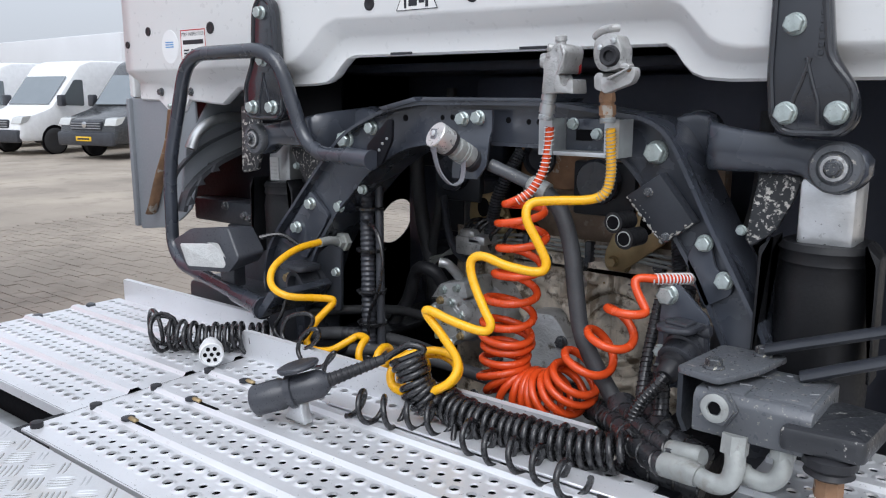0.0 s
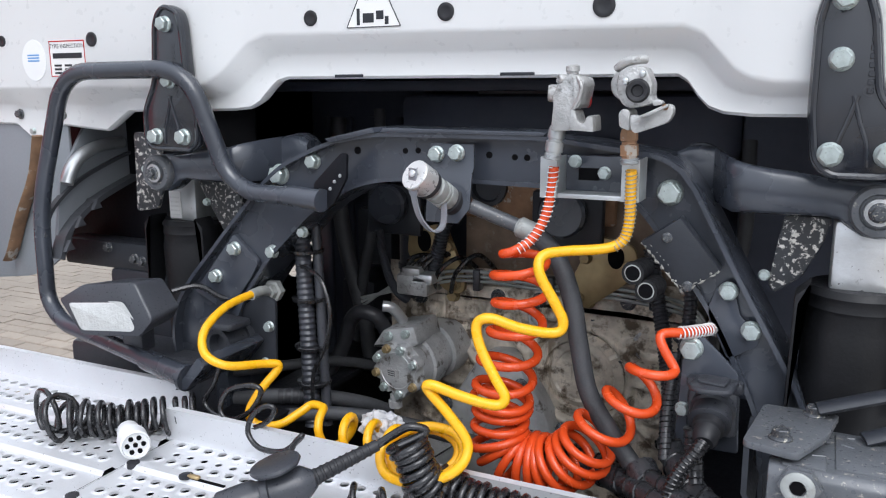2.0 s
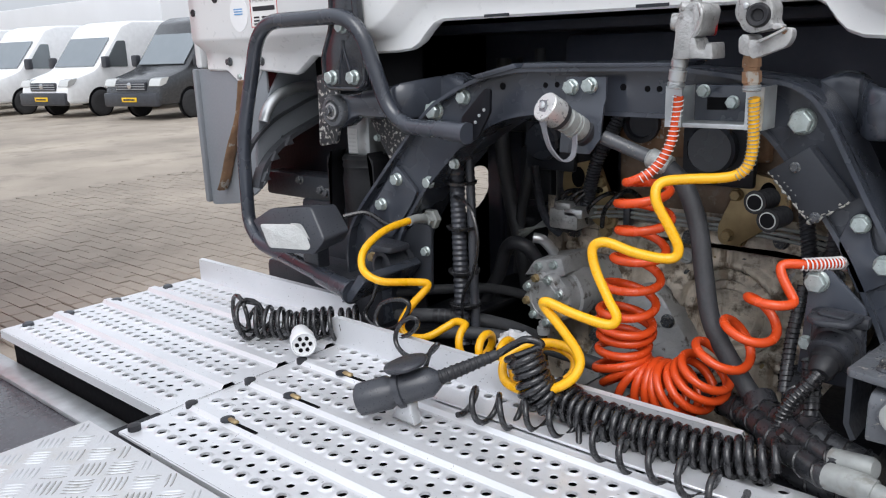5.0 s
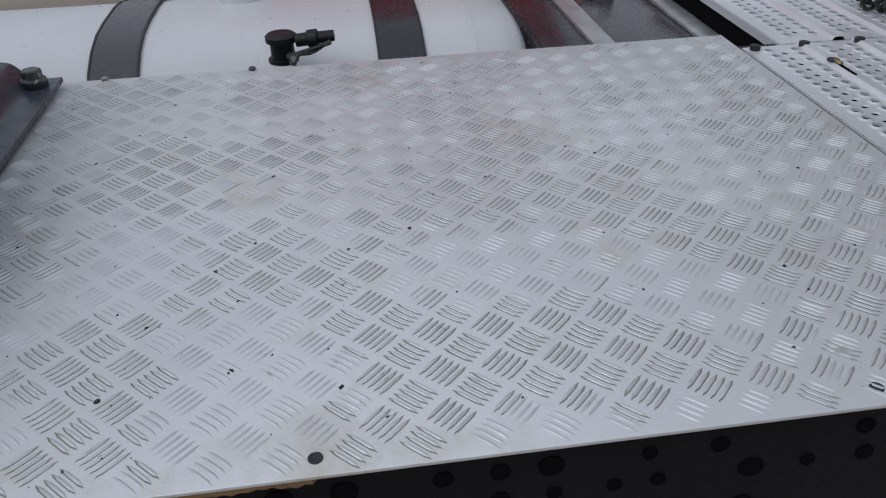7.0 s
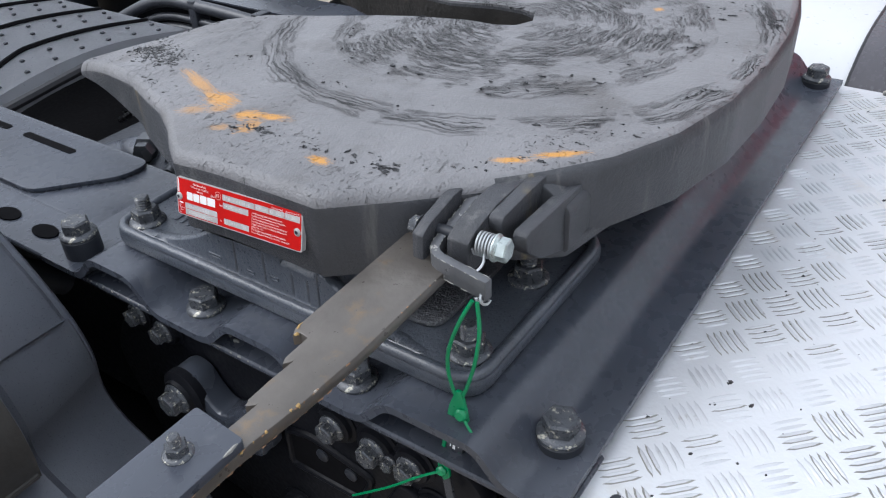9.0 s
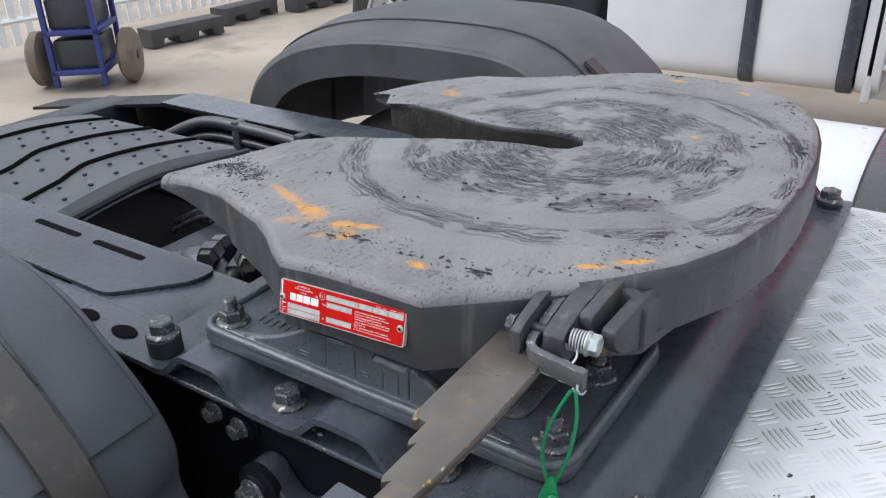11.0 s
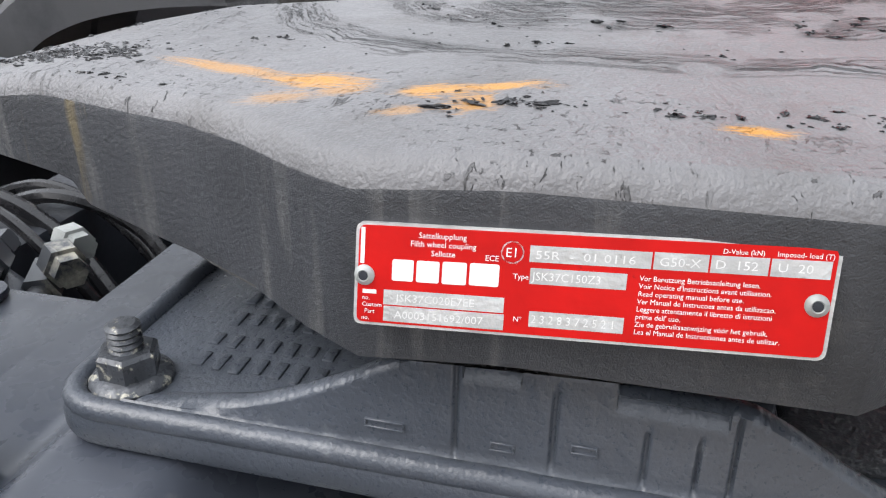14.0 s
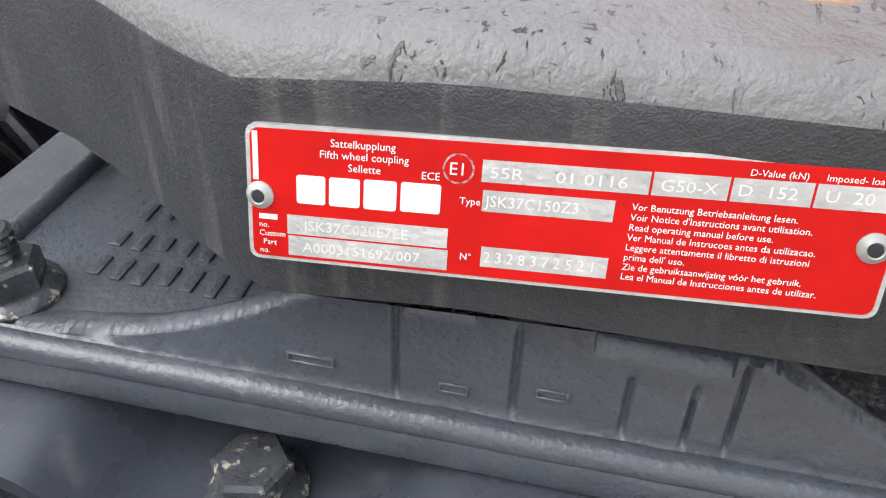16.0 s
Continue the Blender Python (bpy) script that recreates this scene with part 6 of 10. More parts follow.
# ---- cab ----
def cab():
    t = thing("truck_cab", "white painted truck cab seen from behind, with embossed rear wall", "cab", (0, 2.9, 1.4))
    low = [(-1.045, 1.397), (-0.93, 1.394), (-0.895, 1.371), (-0.83, 1.371), (-0.81, 1.395), (-0.69, 1.386), (-0.634, 1.421), (-0.40, 1.425), (-0.365, 1.428), (-0.345, 1.438), (-0.326, 1.456), (-0.308, 1.470), (-0.288, 1.475),
           (0.310, 1.473), (0.322, 1.465), (0.335, 1.447), (0.348, 1.434), (0.366, 1.427), (0.40, 1.424), (0.63, 1.424), (0.69, 1.388), (0.93, 1.392), (1.045, 1.395)]
    band = [(-1.045, 1.46), (-0.93, 1.46), (-0.895, 1.46), (-0.83, 1.46), (-0.81, 1.46), (-0.69, 1.46), (-0.634, 1.46), (-0.455, 1.46), (-0.425, 1.466), (-0.395, 1.482), (-0.365, 1.505), (-0.338, 1.527), (-0.305, 1.538),
            (0.318, 1.530), (0.342, 1.520), (0.362, 1.498), (0.380, 1.478), (0.398, 1.468), (0.425, 1.463), (0.64, 1.463), (0.69, 1.462), (0.93, 1.46), (1.045, 1.46)]
    def fine(pts, k=3):
        out = []
        for (a, b), (c, d) in zip(pts, pts[1:]):
            out += [(a + (c - a) * j / k, b + (d - b) * j / k) for j in range(k)]
        return out + [pts[-1]]
    low, band = fine(low), fine(band)
    bm = bmesh.new()
    rows = [[], [], [], [], [], [], [], []]
    for (x, z), (xb, zb) in zip(low, band):
        side = 0.05 * max(0, (abs(x) - 1.0) / 0.045) ** 2
        dz = zb - z
        rows[0].append(bm.verts.new((x, 2.075 + side, z + 0.004)))
        rows[1].append(bm.verts.new((x, 2.058 + side, z)))
        rows[2].append(bm.verts.new((x, 2.053 + side, z + 0.004)))
        rows[3].append(bm.verts.new((x + (xb - x) * 0.55, 2.053 + side, z + dz * 0.55)))
        rows[4].append(bm.verts.new((x + (xb - x) * 0.68, 2.050 + side, z + dz * 0.66)))
        rows[5].append(bm.verts.new((xb, 2.022 + side, zb)))
        rows[6].append(bm.verts.new((xb, 2.0195 + side, zb + 0.008)))
        rows[7].append(bm.verts.new((xb, 2.02 + side, 3.1)))
    for a, b in zip(rows, rows[1:]):
        for k in range(len(a) - 1):
            bm.faces.new((a[k], a[k + 1], b[k + 1], b[k]))
    part("rear_wall", bm, M_WHITE, t, sharp=50)
    for s in (-1, 1):
        bm = bmesh.new()
        box(bm, (min(s * 1.043, s * 1.07), 2.06, 1.40), (max(s * 1.043, s * 1.07), 4.0, 3.1), 0.01)
        part("side_wall", bm, M_WHITE, t)
    bm = bx((-1.06, 2.03, 3.08), (1.06, 4.0, 3.12), 0.01)
    part("roof", bm, M_WHITE, t)
    bm = bmesh.new()
    box(bm, (-1.04, 2.09, 1.50), (1.04, 4.0, 1.54), 0.005)
    part("cab_floor", bm, M_FLAP, t)
    part("front_wall", bx((-1.05, 3.95, 0.3), (1.05, 4.02, 3.1), 0.01), M_DARK, t)
    # drain holes and grommets in the rear wall
    for x, z, r in ((-0.218, 1.562, 0.0115), (0.003, 1.562, 0.0125), (0.221, 1.560, 0.0145), (-0.672, 1.545, 0.0125), (-0.902, 1.548, 0.010), (-0.99, 1.522, 0.008), (0.67, 1.545, 0.0125), (0.90, 1.548, 0.010)):
        bm = bmesh.new()
        turned(bm, (x, 2.0205, z), (0, -1, 0), [(0, r), (0.0025, r), (0.0032, r * 0.88), (0.0032, r * 0.6), (0.0026, r * 0.5)], 18)
        part("grommet", bm, M_RUBBER, t)
    for x, z in ((-0.884, 1.383), (-0.838, 1.382)):
        bolt(t, (x, 2.054, z), 0.010, FACE_BACK, name="screw")
    for x, z in ((-0.915, 1.415), (-0.80, 1.415)):
        bolt(t, (x, 2.052, z), 0.013, FACE_BACK, BOLTD, name="screw")
    # lower flange seams
    for x in (-0.2, 0.07):
        part("seam", bx((x, 2.0515, 1.4765), (x + 0.05, 2.0535, 1.481), 0.0005, 1), M_DARK, t)
    return t


cab()


def sticker(name, label, poly, mat, y=2.0195):
    bm = bmesh.new()
    slab(bm, poly, "y", y - 0.0008, y + 0.0006)
    t = thing(name, label, "sticker", (sum(p[0] for p in poly) / len(poly), y, min(p[1] for p in poly)))
    part("sheet", bm, mat, t)
    return t


def tilt_print(t, lo, hi, mat, y=2.0195, z=0.0009):
    part("print", bx((lo[0], y - z - 0.0004, lo[1]), (hi[0], y - z, hi[1]), 0, 1), mat, t)


s1 = sticker("inspection_sticker", "white tyre inspection sticker with red frame and dark print", [(-0.778, 1.483), (-0.690, 1.483), (-0.690, 1.545), (-0.778, 1.545)], M_LABELWHITE)
for lo, hi in (((-0.778, 1.543), (-0.690, 1.545)), ((-0.778, 1.483), (-0.690, 1.4845)), ((-0.778, 1.483), (-0.7765, 1.545)), ((-0.6915, 1.483), (-0.690, 1.545))):
    tilt_print(s1, lo, hi, M_LABELRED)
me = text_mesh("TYRE INSPECTION", 0.0105, "CENTER")
me.transform(Matrix.Translation((-0.734, 2.0182, 1.532)) @ pose(0, 0, 0, 90))
me.materials.append(M_DARK)
hang(new("print", me), s1)
tilt_print(s1, (-0.770, 1.5145), (-0.698, 1.5235), M_DARK)
for k in range(3):
    for z in (1.4875, 1.494, 1.5005):
        tilt_print(s1, (-0.768 + 0.026 * k, z), (-0.750 + 0.026 * k, z + 0.0035), M_DARK)
disc = [(-0.820 + 0.031 * math.cos(a), 1.512 + 0.036 * math.sin(a)) for a in np.linspace(0, 2 * math.pi, 32, endpoint=False)]
s2 = sticker("round_sticker", "round white sticker with a thin grey rim and blue print", disc, M_FENCE)
M_PRINTBLUE = material("blue_print", (0.12, 0.32, 0.62), 0.5)
for k in range(3):
    tilt_print(s2, (-0.836, 1.510 + 0.005 * k), (-0.806, 1.5125 + 0.005 * k), M_PRINTBLUE)
s3 = sticker("warning_triangle", "white triangular sticker with black coupling pictograms", [(-0.155, 1.546), (-0.067, 1.546), (-0.111, 1.634)], M_LABELWHITE)
for a, b in (((-0.155, 1.546), (-0.067, 1.546)), ((-0.067, 1.546), (-0.111, 1.634)), ((-0.111, 1.634), (-0.155, 1.546))):
    bm = bmesh.new()
    rod(bm, (a[0], 2.0185, a[1]), (b[0], 2.0185, b[1]), 0.0007, seg=6)
    part("outline", bm, M_DARK, s3)
for lo, hi in (((-0.128, 1.552), (-0.110, 1.565)), ((-0.106, 1.556), (-0.094, 1.568)), ((-0.138, 1.549), (-0.133, 1.572)), ((-0.092, 1.549), (-0.086, 1.560)), ((-0.124, 1.583), (-0.115, 1.590)), ((-0.112, 1.583), (-0.098, 1.594))):
    tilt_print(s3, lo, hi, M_DARK)


# ---- cab brackets, links and springs ----
def cab_bracket(s):
    t = thing("cab_bracket", "dark grey pressed steel cab bracket with four zinc bolts", "bracket", (s * 0.49, 2.02, 1.36), group="cab brackets")
    poly = [(0.462, 1.535), (0.470, 1.565), (0.494, 1.580), (0.518, 1.565), (0.528, 1.535), (0.538, 1.455), (0.568, 1.41), (0.571, 1.376), (0.556, 1.358), (0.484, 1.358), (0.468, 1.375), (0.462, 1.43)]
    if s < 0:
        poly = [(-0.446, 1.565), (-0.452, 1.583), (-0.478, 1.594), (-0.504, 1.583), (-0.512, 1.565), (-0.520, 1.475), (-0.545, 1.42), (-0.546, 1.372), (-0.532, 1.360), (-0.440, 1.360), (-0.424, 1.372), (-0.424, 1.42), (-0.440, 1.475)]
    bm = bmesh.new()
    slab(bm, rounded(poly, 0.012), "y", 1.998, 2.016, 0.005)
    part("pressing", bm, M_GLOSSPRESS, t)
    # folded border that stands proud of the pressed face
    bm = bmesh.new()
    edge = [Vector((x, 1.999, z)) for x, z in rounded([(x + (0.006 if x < c0 else -0.006), z + (0.004 if z < 1.45 else -0.004)) for c0 in (sum(p[0] for p in poly) / len(poly),) for x, z in poly], 0.012)]
    sweep(bm, edge + edge[:2], 0.0042, 8)
    part("folded_border", bm, M_GLOSSPRESS, t)
    # raised unreadable casting marks as plain bars, and the folds that run to the two lower bolts
    c = sum(p[0] for p in poly) / len(poly)
    for k in range(9):
        part("cast_bar", bx((c + 0.010, 1.9968, 1.452 + 0.0092 * k), (c + 0.0165, 1.9985, 1.458 + 0.0092 * k), 0.0005, 1), M_GLOSSPRESS, t)
    for d in (-1, 1):
        bm = bmesh.new()
        sweep(bm, flow([(c - d * 0.002, 1.9985, 1.450), (c + d * 0.006, 1.9985, 1.422), (c + d * 0.014, 1.9985, 1.398), (c + d * 0.016, 1.9985, 1.372)]), 0.0030, 8)
        part("fold", bm, M_GLOSSPRESS, t)
    if s > 0:
        for x, z, k in ((0.491, 1.554, 0.020), (0.492, 1.489, 0.020), (0.489, 1.385, 0.021), (0.546, 1.386, 0.021)):
            bolt(t, (x, 1.998, z), k, FACE_BACK, spin=15)
    else:
        for x, z, k in ((-0.482, 1.562, 0.019), (-0.480, 1.474, 0.019), (-0.516, 1.384, 0.020), (-0.457, 1.384, 0.020)):
            bolt(t, (x, 1.998, z), k, FACE_BACK, spin=15)
    return t


cab_bracket(1)
cab_bracket(-1)


def link_arm(s):
    t = thing("link_arm", "dark grey curved suspension link with a rubber bushed pivot bolt", "link arm", (s * 0.42, 2.02, 1.3), group="cab suspension links")
    cols = [(0.300, 1.374, 1.340), (0.318, 1.382, 1.326), (0.334, 1.384, 1.318), (0.352, 1.381, 1.312), (0.370, 1.376, 1.309), (0.385, 1.371, 1.308), (0.400, 1.367, 1.308), (0.430, 1.362, 1.308), (0.464, 1.359, 1.3085), (0.490, 1.355, 1.310), (0.505, 1.353, 1.306), (0.515, 1.352, 1.298), (0.530, 1.3515, 1.2885), (0.545, 1.351, 1.286), (0.560, 1.347, 1.288), (0.572, 1.340, 1.296), (0.580, 1.330, 1.308)]
    bm = bmesh.new()
    rings = []
    for x, zt, zb in cols:
        back = 0.085 * min(1.0, max(0.0, (0.388 - x) / 0.036)) ** 1.2
        y0, y1 = 2.030 + back, 2.062 + back
        ring = [(y0 + 0.006, zb), (y0, zb + 0.005), (y0 - 0.001, (zt + zb) / 2), (y0, zt - 0.006), (y0 + 0.006, zt), (y1, zt - 0.001), (y1, zb + 0.001)]
        rings.append([bm.verts.new((s * x, y, z)) for y, z in ring])
    for a, b in zip(rings, rings[1:]):
        for k in range(7):
            bm.faces.new((a[k], a[(k + 1) % 7], b[(k + 1) % 7], b[k]))
    bm.faces.new(rings[0])
    bm.faces.new(rings[-1][::-1])
    part("arm", bm, M_CHASSIS, t, sharp=50)
    bm = bmesh.new()
    turned(bm, (s * 0.545, 2.032, 1.320), (0, -1, 0), [(0, 0.031), (0.012, 0.031), (0.016, 0.028), (0.017, 0.021), (0.014, 0.019), (0.014, 0.017), (0.020, 0.0165)], 30)
    part("bush", bm, M_WORN, t)
    bm = bmesh.new()
    turned(bm, (s * 0.545, 2.016, 1.320), (0, -1, 0), [(0, 0.016), (0.004, 0.0155), (0.005, 0.012)], 24)
    part("washer", bm, M_CAST, t)
    bolt(t, (s * 0.545, 2.011, 1.320), 0.0155, FACE_BACK, BOLTD, name="bolt")
    bm = bmesh.new()
    turned(bm, (s * 0.330, 2.140, 1.352), (0, 1, 0), [(0, 0.034), (0.016, 0.034), (0.018, 0.03)], 22)
    part("inner_bush", bm, M_CHASSIS, t)
    return t


link_arm(1)
link_arm(-1)


def air_spring(s, x, y):
    t = thing("cab_air_spring", "black rubber air spring below a pale damper housing", "air spring", (x, y, 0.95), group="cab air springs")
    bm = bmesh.new()
    turned(bm, (x, y, 0.93), (0, 0, 1), [(0, 0.05), (0.02, 0.058), (0.17, 0.060), (0.24, 0.062), (0.262, 0.058), (0.268, 0.061), (0.276, 0.059), (0.284, 0.062), (0.292, 0.056)], 30)
    part("bellows", bm, M_BELLOWS, t)
    bm = bmesh.new()
    box(bm, (x - 0.034, y - 0.035, 1.215), (x + 0.034, y + 0.035, 1.305), 0.008)
    part("housing", bm, M_CASTLIGHT if s > 0 else M_GALV, t, "pale metal damper housing")
    for k in (-1, 1):
        bm = bmesh.new()
        slab(bm, rounded([(x + k * 0.052, 1.232), (x + k * 0.070, 1.215), (x + k * 0.072, 1.06), (x + k * 0.067, 1.06), (x + k * 0.064, 1.205)], 0.003), "y", y - 0.062, y - 0.02, 0.002)
        part("guard", bm, M_BELLOWS, t)
    return t


air_spring(1, 0.535, 2.075)
air_spring(-1, -0.585, 2.15)
tag = thing("paper_label", "white printed paper label on the damper housing", "label", (-0.60, 2.113, 1.23))
part("sheet", bx((-0.612, 2.1125, 1.225), (-0.585, 2.1145, 1.275), 0, 1), M_LABELWHITE, tag)
for k in range(5):
    part("print", bx((-0.609, 2.1118, 1.230 + 0.008 * k), (-0.588, 2.1124, 1.233 + 0.008 * k), 0, 1), M_STAMP, tag)
for nm, poly, y in (("hanger_plate", [(0.445, 1.305), (0.50, 1.305), (0.492, 1.275), (0.470, 1.228), (0.44, 1.205), (0.432, 1.215)], 2.06), ("hanger_plate", [(-0.626, 1.386), (-0.566, 1.386), (-0.562, 1.30), (-0.580, 1.252), (-0.632, 1.244), (-0.628, 1.31)], 2.052), ("hanger_plate", [(-0.53, 1.30), (-0.44, 1.30), (-0.425, 1.22), (-0.455, 1.18), (-0.50, 1.25)], 2.10)):
    h = thing(nm, "black hanger plate with chipped paint and bare metal flecks", "bracket", (poly[0][0], y, 1.2), group="hanger plates")
    bm = bmesh.new()
    slab(bm, rounded(poly, 0.008), "y", y, y + 0.008, 0.002)
    part("plate", bm, M_SPECKLE, h)
    bolt(h, (poly[0][0] * 0.96, y, poly[-1][1] + 0.012), 0.011, FACE_BACK)


# ---- arch frame behind the cab ----
def arch():
    t = thing("arch_frame", "dark grey welded steel arch frame behind the cab, with zinc bolts", "frame", (0, 2.07, 0.93))
    outer = [(-0.500, 0.90), (-0.520, 0.945), (-0.535, 0.985), (-0.540, 1.035), (-0.526, 1.092), (-0.490, 1.142), (-0.446, 1.188), (-0.395, 1.243), (-0.325, 1.315), (-0.289, 1.343), (-0.24, 1.366), (-0.191, 1.384), (-0.111, 1.397), (0.145, 1.397), (0.231, 1.386), (0.298, 1.377), (0.325, 1.362), (0.345, 1.336), (0.403, 1.228), (0.48, 1.092), (0.500, 1.04), (0.515, 0.90)]
    inner = [(0.445, 0.90), (0.432, 1.04), (0.413, 1.086), (0.373, 1.165), (0.326, 1.236), (0.283, 1.292), (0.262, 1.314), (0.235, 1.324), (0.146, 1.326), (0.036, 1.328), (-0.084, 1.326), (-0.13, 1.320), (-0.173, 1.306), (-0.238, 1.268), (-0.32, 1.190), (-0.384, 1.105), (-0.416, 1.030), (-0.425, 0.960), (-0.420, 0.90)]
    bm = bmesh.new()
    slab(bm, outer + inner, "y", 2.040, 2.046)
    part("web", bm, M_CHASSIS, t)
    bm = bmesh.new()
    o2 = bent([Vector((x, z, 0)) for x, z in outer], 0.02, 3)
    ribbon(bm, [(p.x, p.y) for p in o2], -0.006, "y", 2.022, 2.13)
    part("outer_flange", bm, M_CHASSIS, t)
    bm = bmesh.new()
    i2 = bent([Vector((x, z, 0)) for x, z in inner], 0.02, 3)
    ribbon(bm, [(p.x, p.y) for p in i2], -0.006, "y", 2.030, 2.13)
    part("inner_flange", bm, M_CHASSIS, t)
    # lower stiffener plates
    for poly in ([(-0.488, 1.115), (-0.395, 1.225), (-0.345, 1.18), (-0.36, 1.155), (-0.415, 1.085)], [(0.363, 1.179), (0.374, 1.212), (0.384, 1.222), (0.396, 1.216), (0.401, 1.192), (0.406, 1.175), (0.420, 1.167), (0.430, 1.155), (0.428, 1.140), (0.413, 1.132), (0.393, 1.118)]):
        bm = bmesh.new()
        slab(bm, rounded(poly, 0.008), "y", 2.030, 2.040, 0.002)
        part("gusset", bm, M_CHASSIS, t)
    # top pad
    bm = bmesh.new()
    slab(bm, [(-0.20, 1.386), (-0.118, 1.404), (-0.112, 1.397), (-0.19, 1.380)], "y", 2.018, 2.12, 0.001)
    part("top_pad", bm, M_CHASSIS, t)
    bm = bmesh.new()
    slab(bm, [(-0.105, 1.397), (0.145, 1.397), (0.150, 1.402), (-0.10, 1.404)], "y", 2.02, 2.12, 0.001)
    part("top_pad", bm, M_CHASSIS, t)
    for x, z, k, y in ((0.310, 1.328, 0.025, 2.04), (-0.300, 1.326, 0.025, 2.04), (-0.235, 1.349, 0.019, 2.04), (-0.392, 1.199, 0.018, 2.03), (-0.435, 1.148, 0.018, 2.03), (0.389, 1.209, 0.018, 2.03), (0.419, 1.161, 0.019, 2.03), (-0.007, 1.3695, 0.0175, 2.010), (0.024, 1.372, 0.0175, 2.010),
                       (-0.322, 1.198, 0.017, 2.04), (-0.26, 1.235, 0.014, 2.04)):
        bolt(t, (x, y, z), k, FACE_BACK, spin=11)
    bolt(t, (-0.475, 2.036, 1.038), 0.015, FACE_BACK, BOLTG)
    # thin black discs put the shade of drilled holes into colour
    for x, z, r in ((-0.155, 1.368, 0.006), (-0.073, 1.370, 0.0045), (-0.052, 1.371, 0.0045), (0.060, 1.368, 0.005), (0.098, 1.366, 0.0045), (0.116, 1.366, 0.0045)):
        bm = bmesh.new()
        turned(bm, (x, 2.0405, z), (0, -1, 0), [(0, r), (0.0008, r)], 12)
        part("hole", bm, M_SHADEBLACK, t)
    return t


arch()
pp = thing("small_plate", "black plate with chipped white-flecked paint on the arch", "plate", (0.33, 2.02, 1.25))
bm = bmesh.new()
slab(bm, [(0.281, 1.267), (0.329, 1.301), (0.380, 1.238), (0.337, 1.205)], "y", 2.008, 2.034, 0.002)
part("plate", bm, M_DARK, pp)
edge_wear(pp, [(0.282, 2.0085, 1.2665), (0.337, 2.0085, 1.2060), (0.379, 2.0085, 1.2380)], 0.0022, M_GREYMARKS, 31, 0.55)
edge_wear(pp, [(0.286, 2.0082, 1.2630), (0.338, 2.0082, 1.2100), (0.372, 2.0082, 1.2360)], 0.0016, M_GREYMARKS, 32, 0.35, "paint_chip")
edge_wear(pp, [(0.292, 2.0082, 1.2660), (0.318, 2.0082, 1.2400)], 0.0012, M_GREYMARKS, 33, 0.2, "paint_chip")
for x, z in ((0.314, 1.275), (0.342, 1.215)):
    bolt(pp, (x, 2.008, z), 0.009, FACE_BACK, BOLTD)

# ---- grab rail ----
rail = thing("grab_rail", "dark grey bent tubular grab rail beside the walkway", "grab rail", (-0.6, 1.95, 1.02))
bm = bmesh.new()
line = bent([(-0.405, 1.905, 1.016), (-0.752, 1.972, 1.040), (-0.805, 1.985, 1.075), (-0.800, 1.985, 1.25), (-0.700, 1.978, 1.490), (-0.430, 1.985, 1.492), (-0.375, 2.01, 1.30), (-0.195, 1.985, 1.298)], 0.062, 9)
sweep(bm, line, 0.0145, 16)
part("tube", bm, M_CHASSIS, rail)
bm = bmesh.new()
rod(bm, (-0.255, 1.993, 1.300), (-0.190, 1.985, 1.297), 0.0160, seg=20)
rod(bm, (-0.190, 1.985, 1.297), (-0.184, 1.984, 1.2968), 0.0175, seg=20)
part("sleeve", bm, M_CHASSIS, rail)
bm = bmesh.new()
rod(bm, (-0.50, 1.923, 1.022), (-0.398, 1.903, 1.015), 0.0175, seg=20)
rod(bm, (-0.398, 1.903, 1.015), (-0.391, 1.902, 1.0145), 0.022, seg=20)
part("sleeve", bm, M_CHASSIS, rail)
bm = bmesh.new()
slab(bm, rounded([(-0.210, 1.300), (-0.188, 1.281), (-0.172, 1.290), (-0.148, 1.330), (-0.146, 1.366), (-0.156, 1.368), (-0.205, 1.322)], 0.004), "y", 1.994, 2.001, 0.0015)
part("flange", bm, M_RAIL, rail, "black triangular mounting flange")
for x, z in ((-0.168, 1.325), (-0.176, 1.314), (-0.158, 1.334)):
    bm = bmesh.new()
    turned(bm, (x, 1.9945, z), (0, -1, 0), [(0, 0.0028), (0.002, 0.0026), (0.0025, 0.0012)], 10)
    part("rivet", bm, M_GALV, rail)
bm = bmesh.new()
slab(bm, rounded([(-0.41, 0.995), (-0.385, 1.0), (-0.345, 1.045), (-0.36, 1.055)], 0.004), "y", 1.89, 2.036, 0.001)
part("flange", bm, M_CHASSIS, rail)

# ---- work lamp ----
lamp = thing("work_lamp", "black rectangular work lamp with a ribbed clear lens, unlit", "lamp", (-0.57, 1.93, 1.08))
def lamp_face(poly, y0, y1, grow, bevel):
    """A block whose back is wider or narrower than its front by a factor about the middle."""
    bm = bmesh.new()
    poly = rounded(poly, 0.008)
    cx, cz = sum(p[0] for p in poly) / len(poly), sum(p[1] for p in poly) / len(poly)
    a = [bm.verts.new((x, y0 + 0.22 * (z - cz) + 0.10 * (x - cx), z)) for x, z in poly]
    b = [bm.verts.new((cx + (x - cx) * grow + 0.012, y1, cz + (z - cz) * grow + 0.004)) for x, z in poly]
    for k in range(len(a)):
        bm.faces.new((a[k], a[(k + 1) % len(a)], b[(k + 1) % len(a)], b[k]))
    fa = bm.faces.new(a[::-1])
    bm.faces.new(b)
    bmesh.ops.recalc_face_normals(bm, faces=bm.faces)
    bmesh.ops.bevel(bm, geom=list(fa.edges), offset=bevel, segments=2, affect="EDGES", profile=0.5)
    return bm
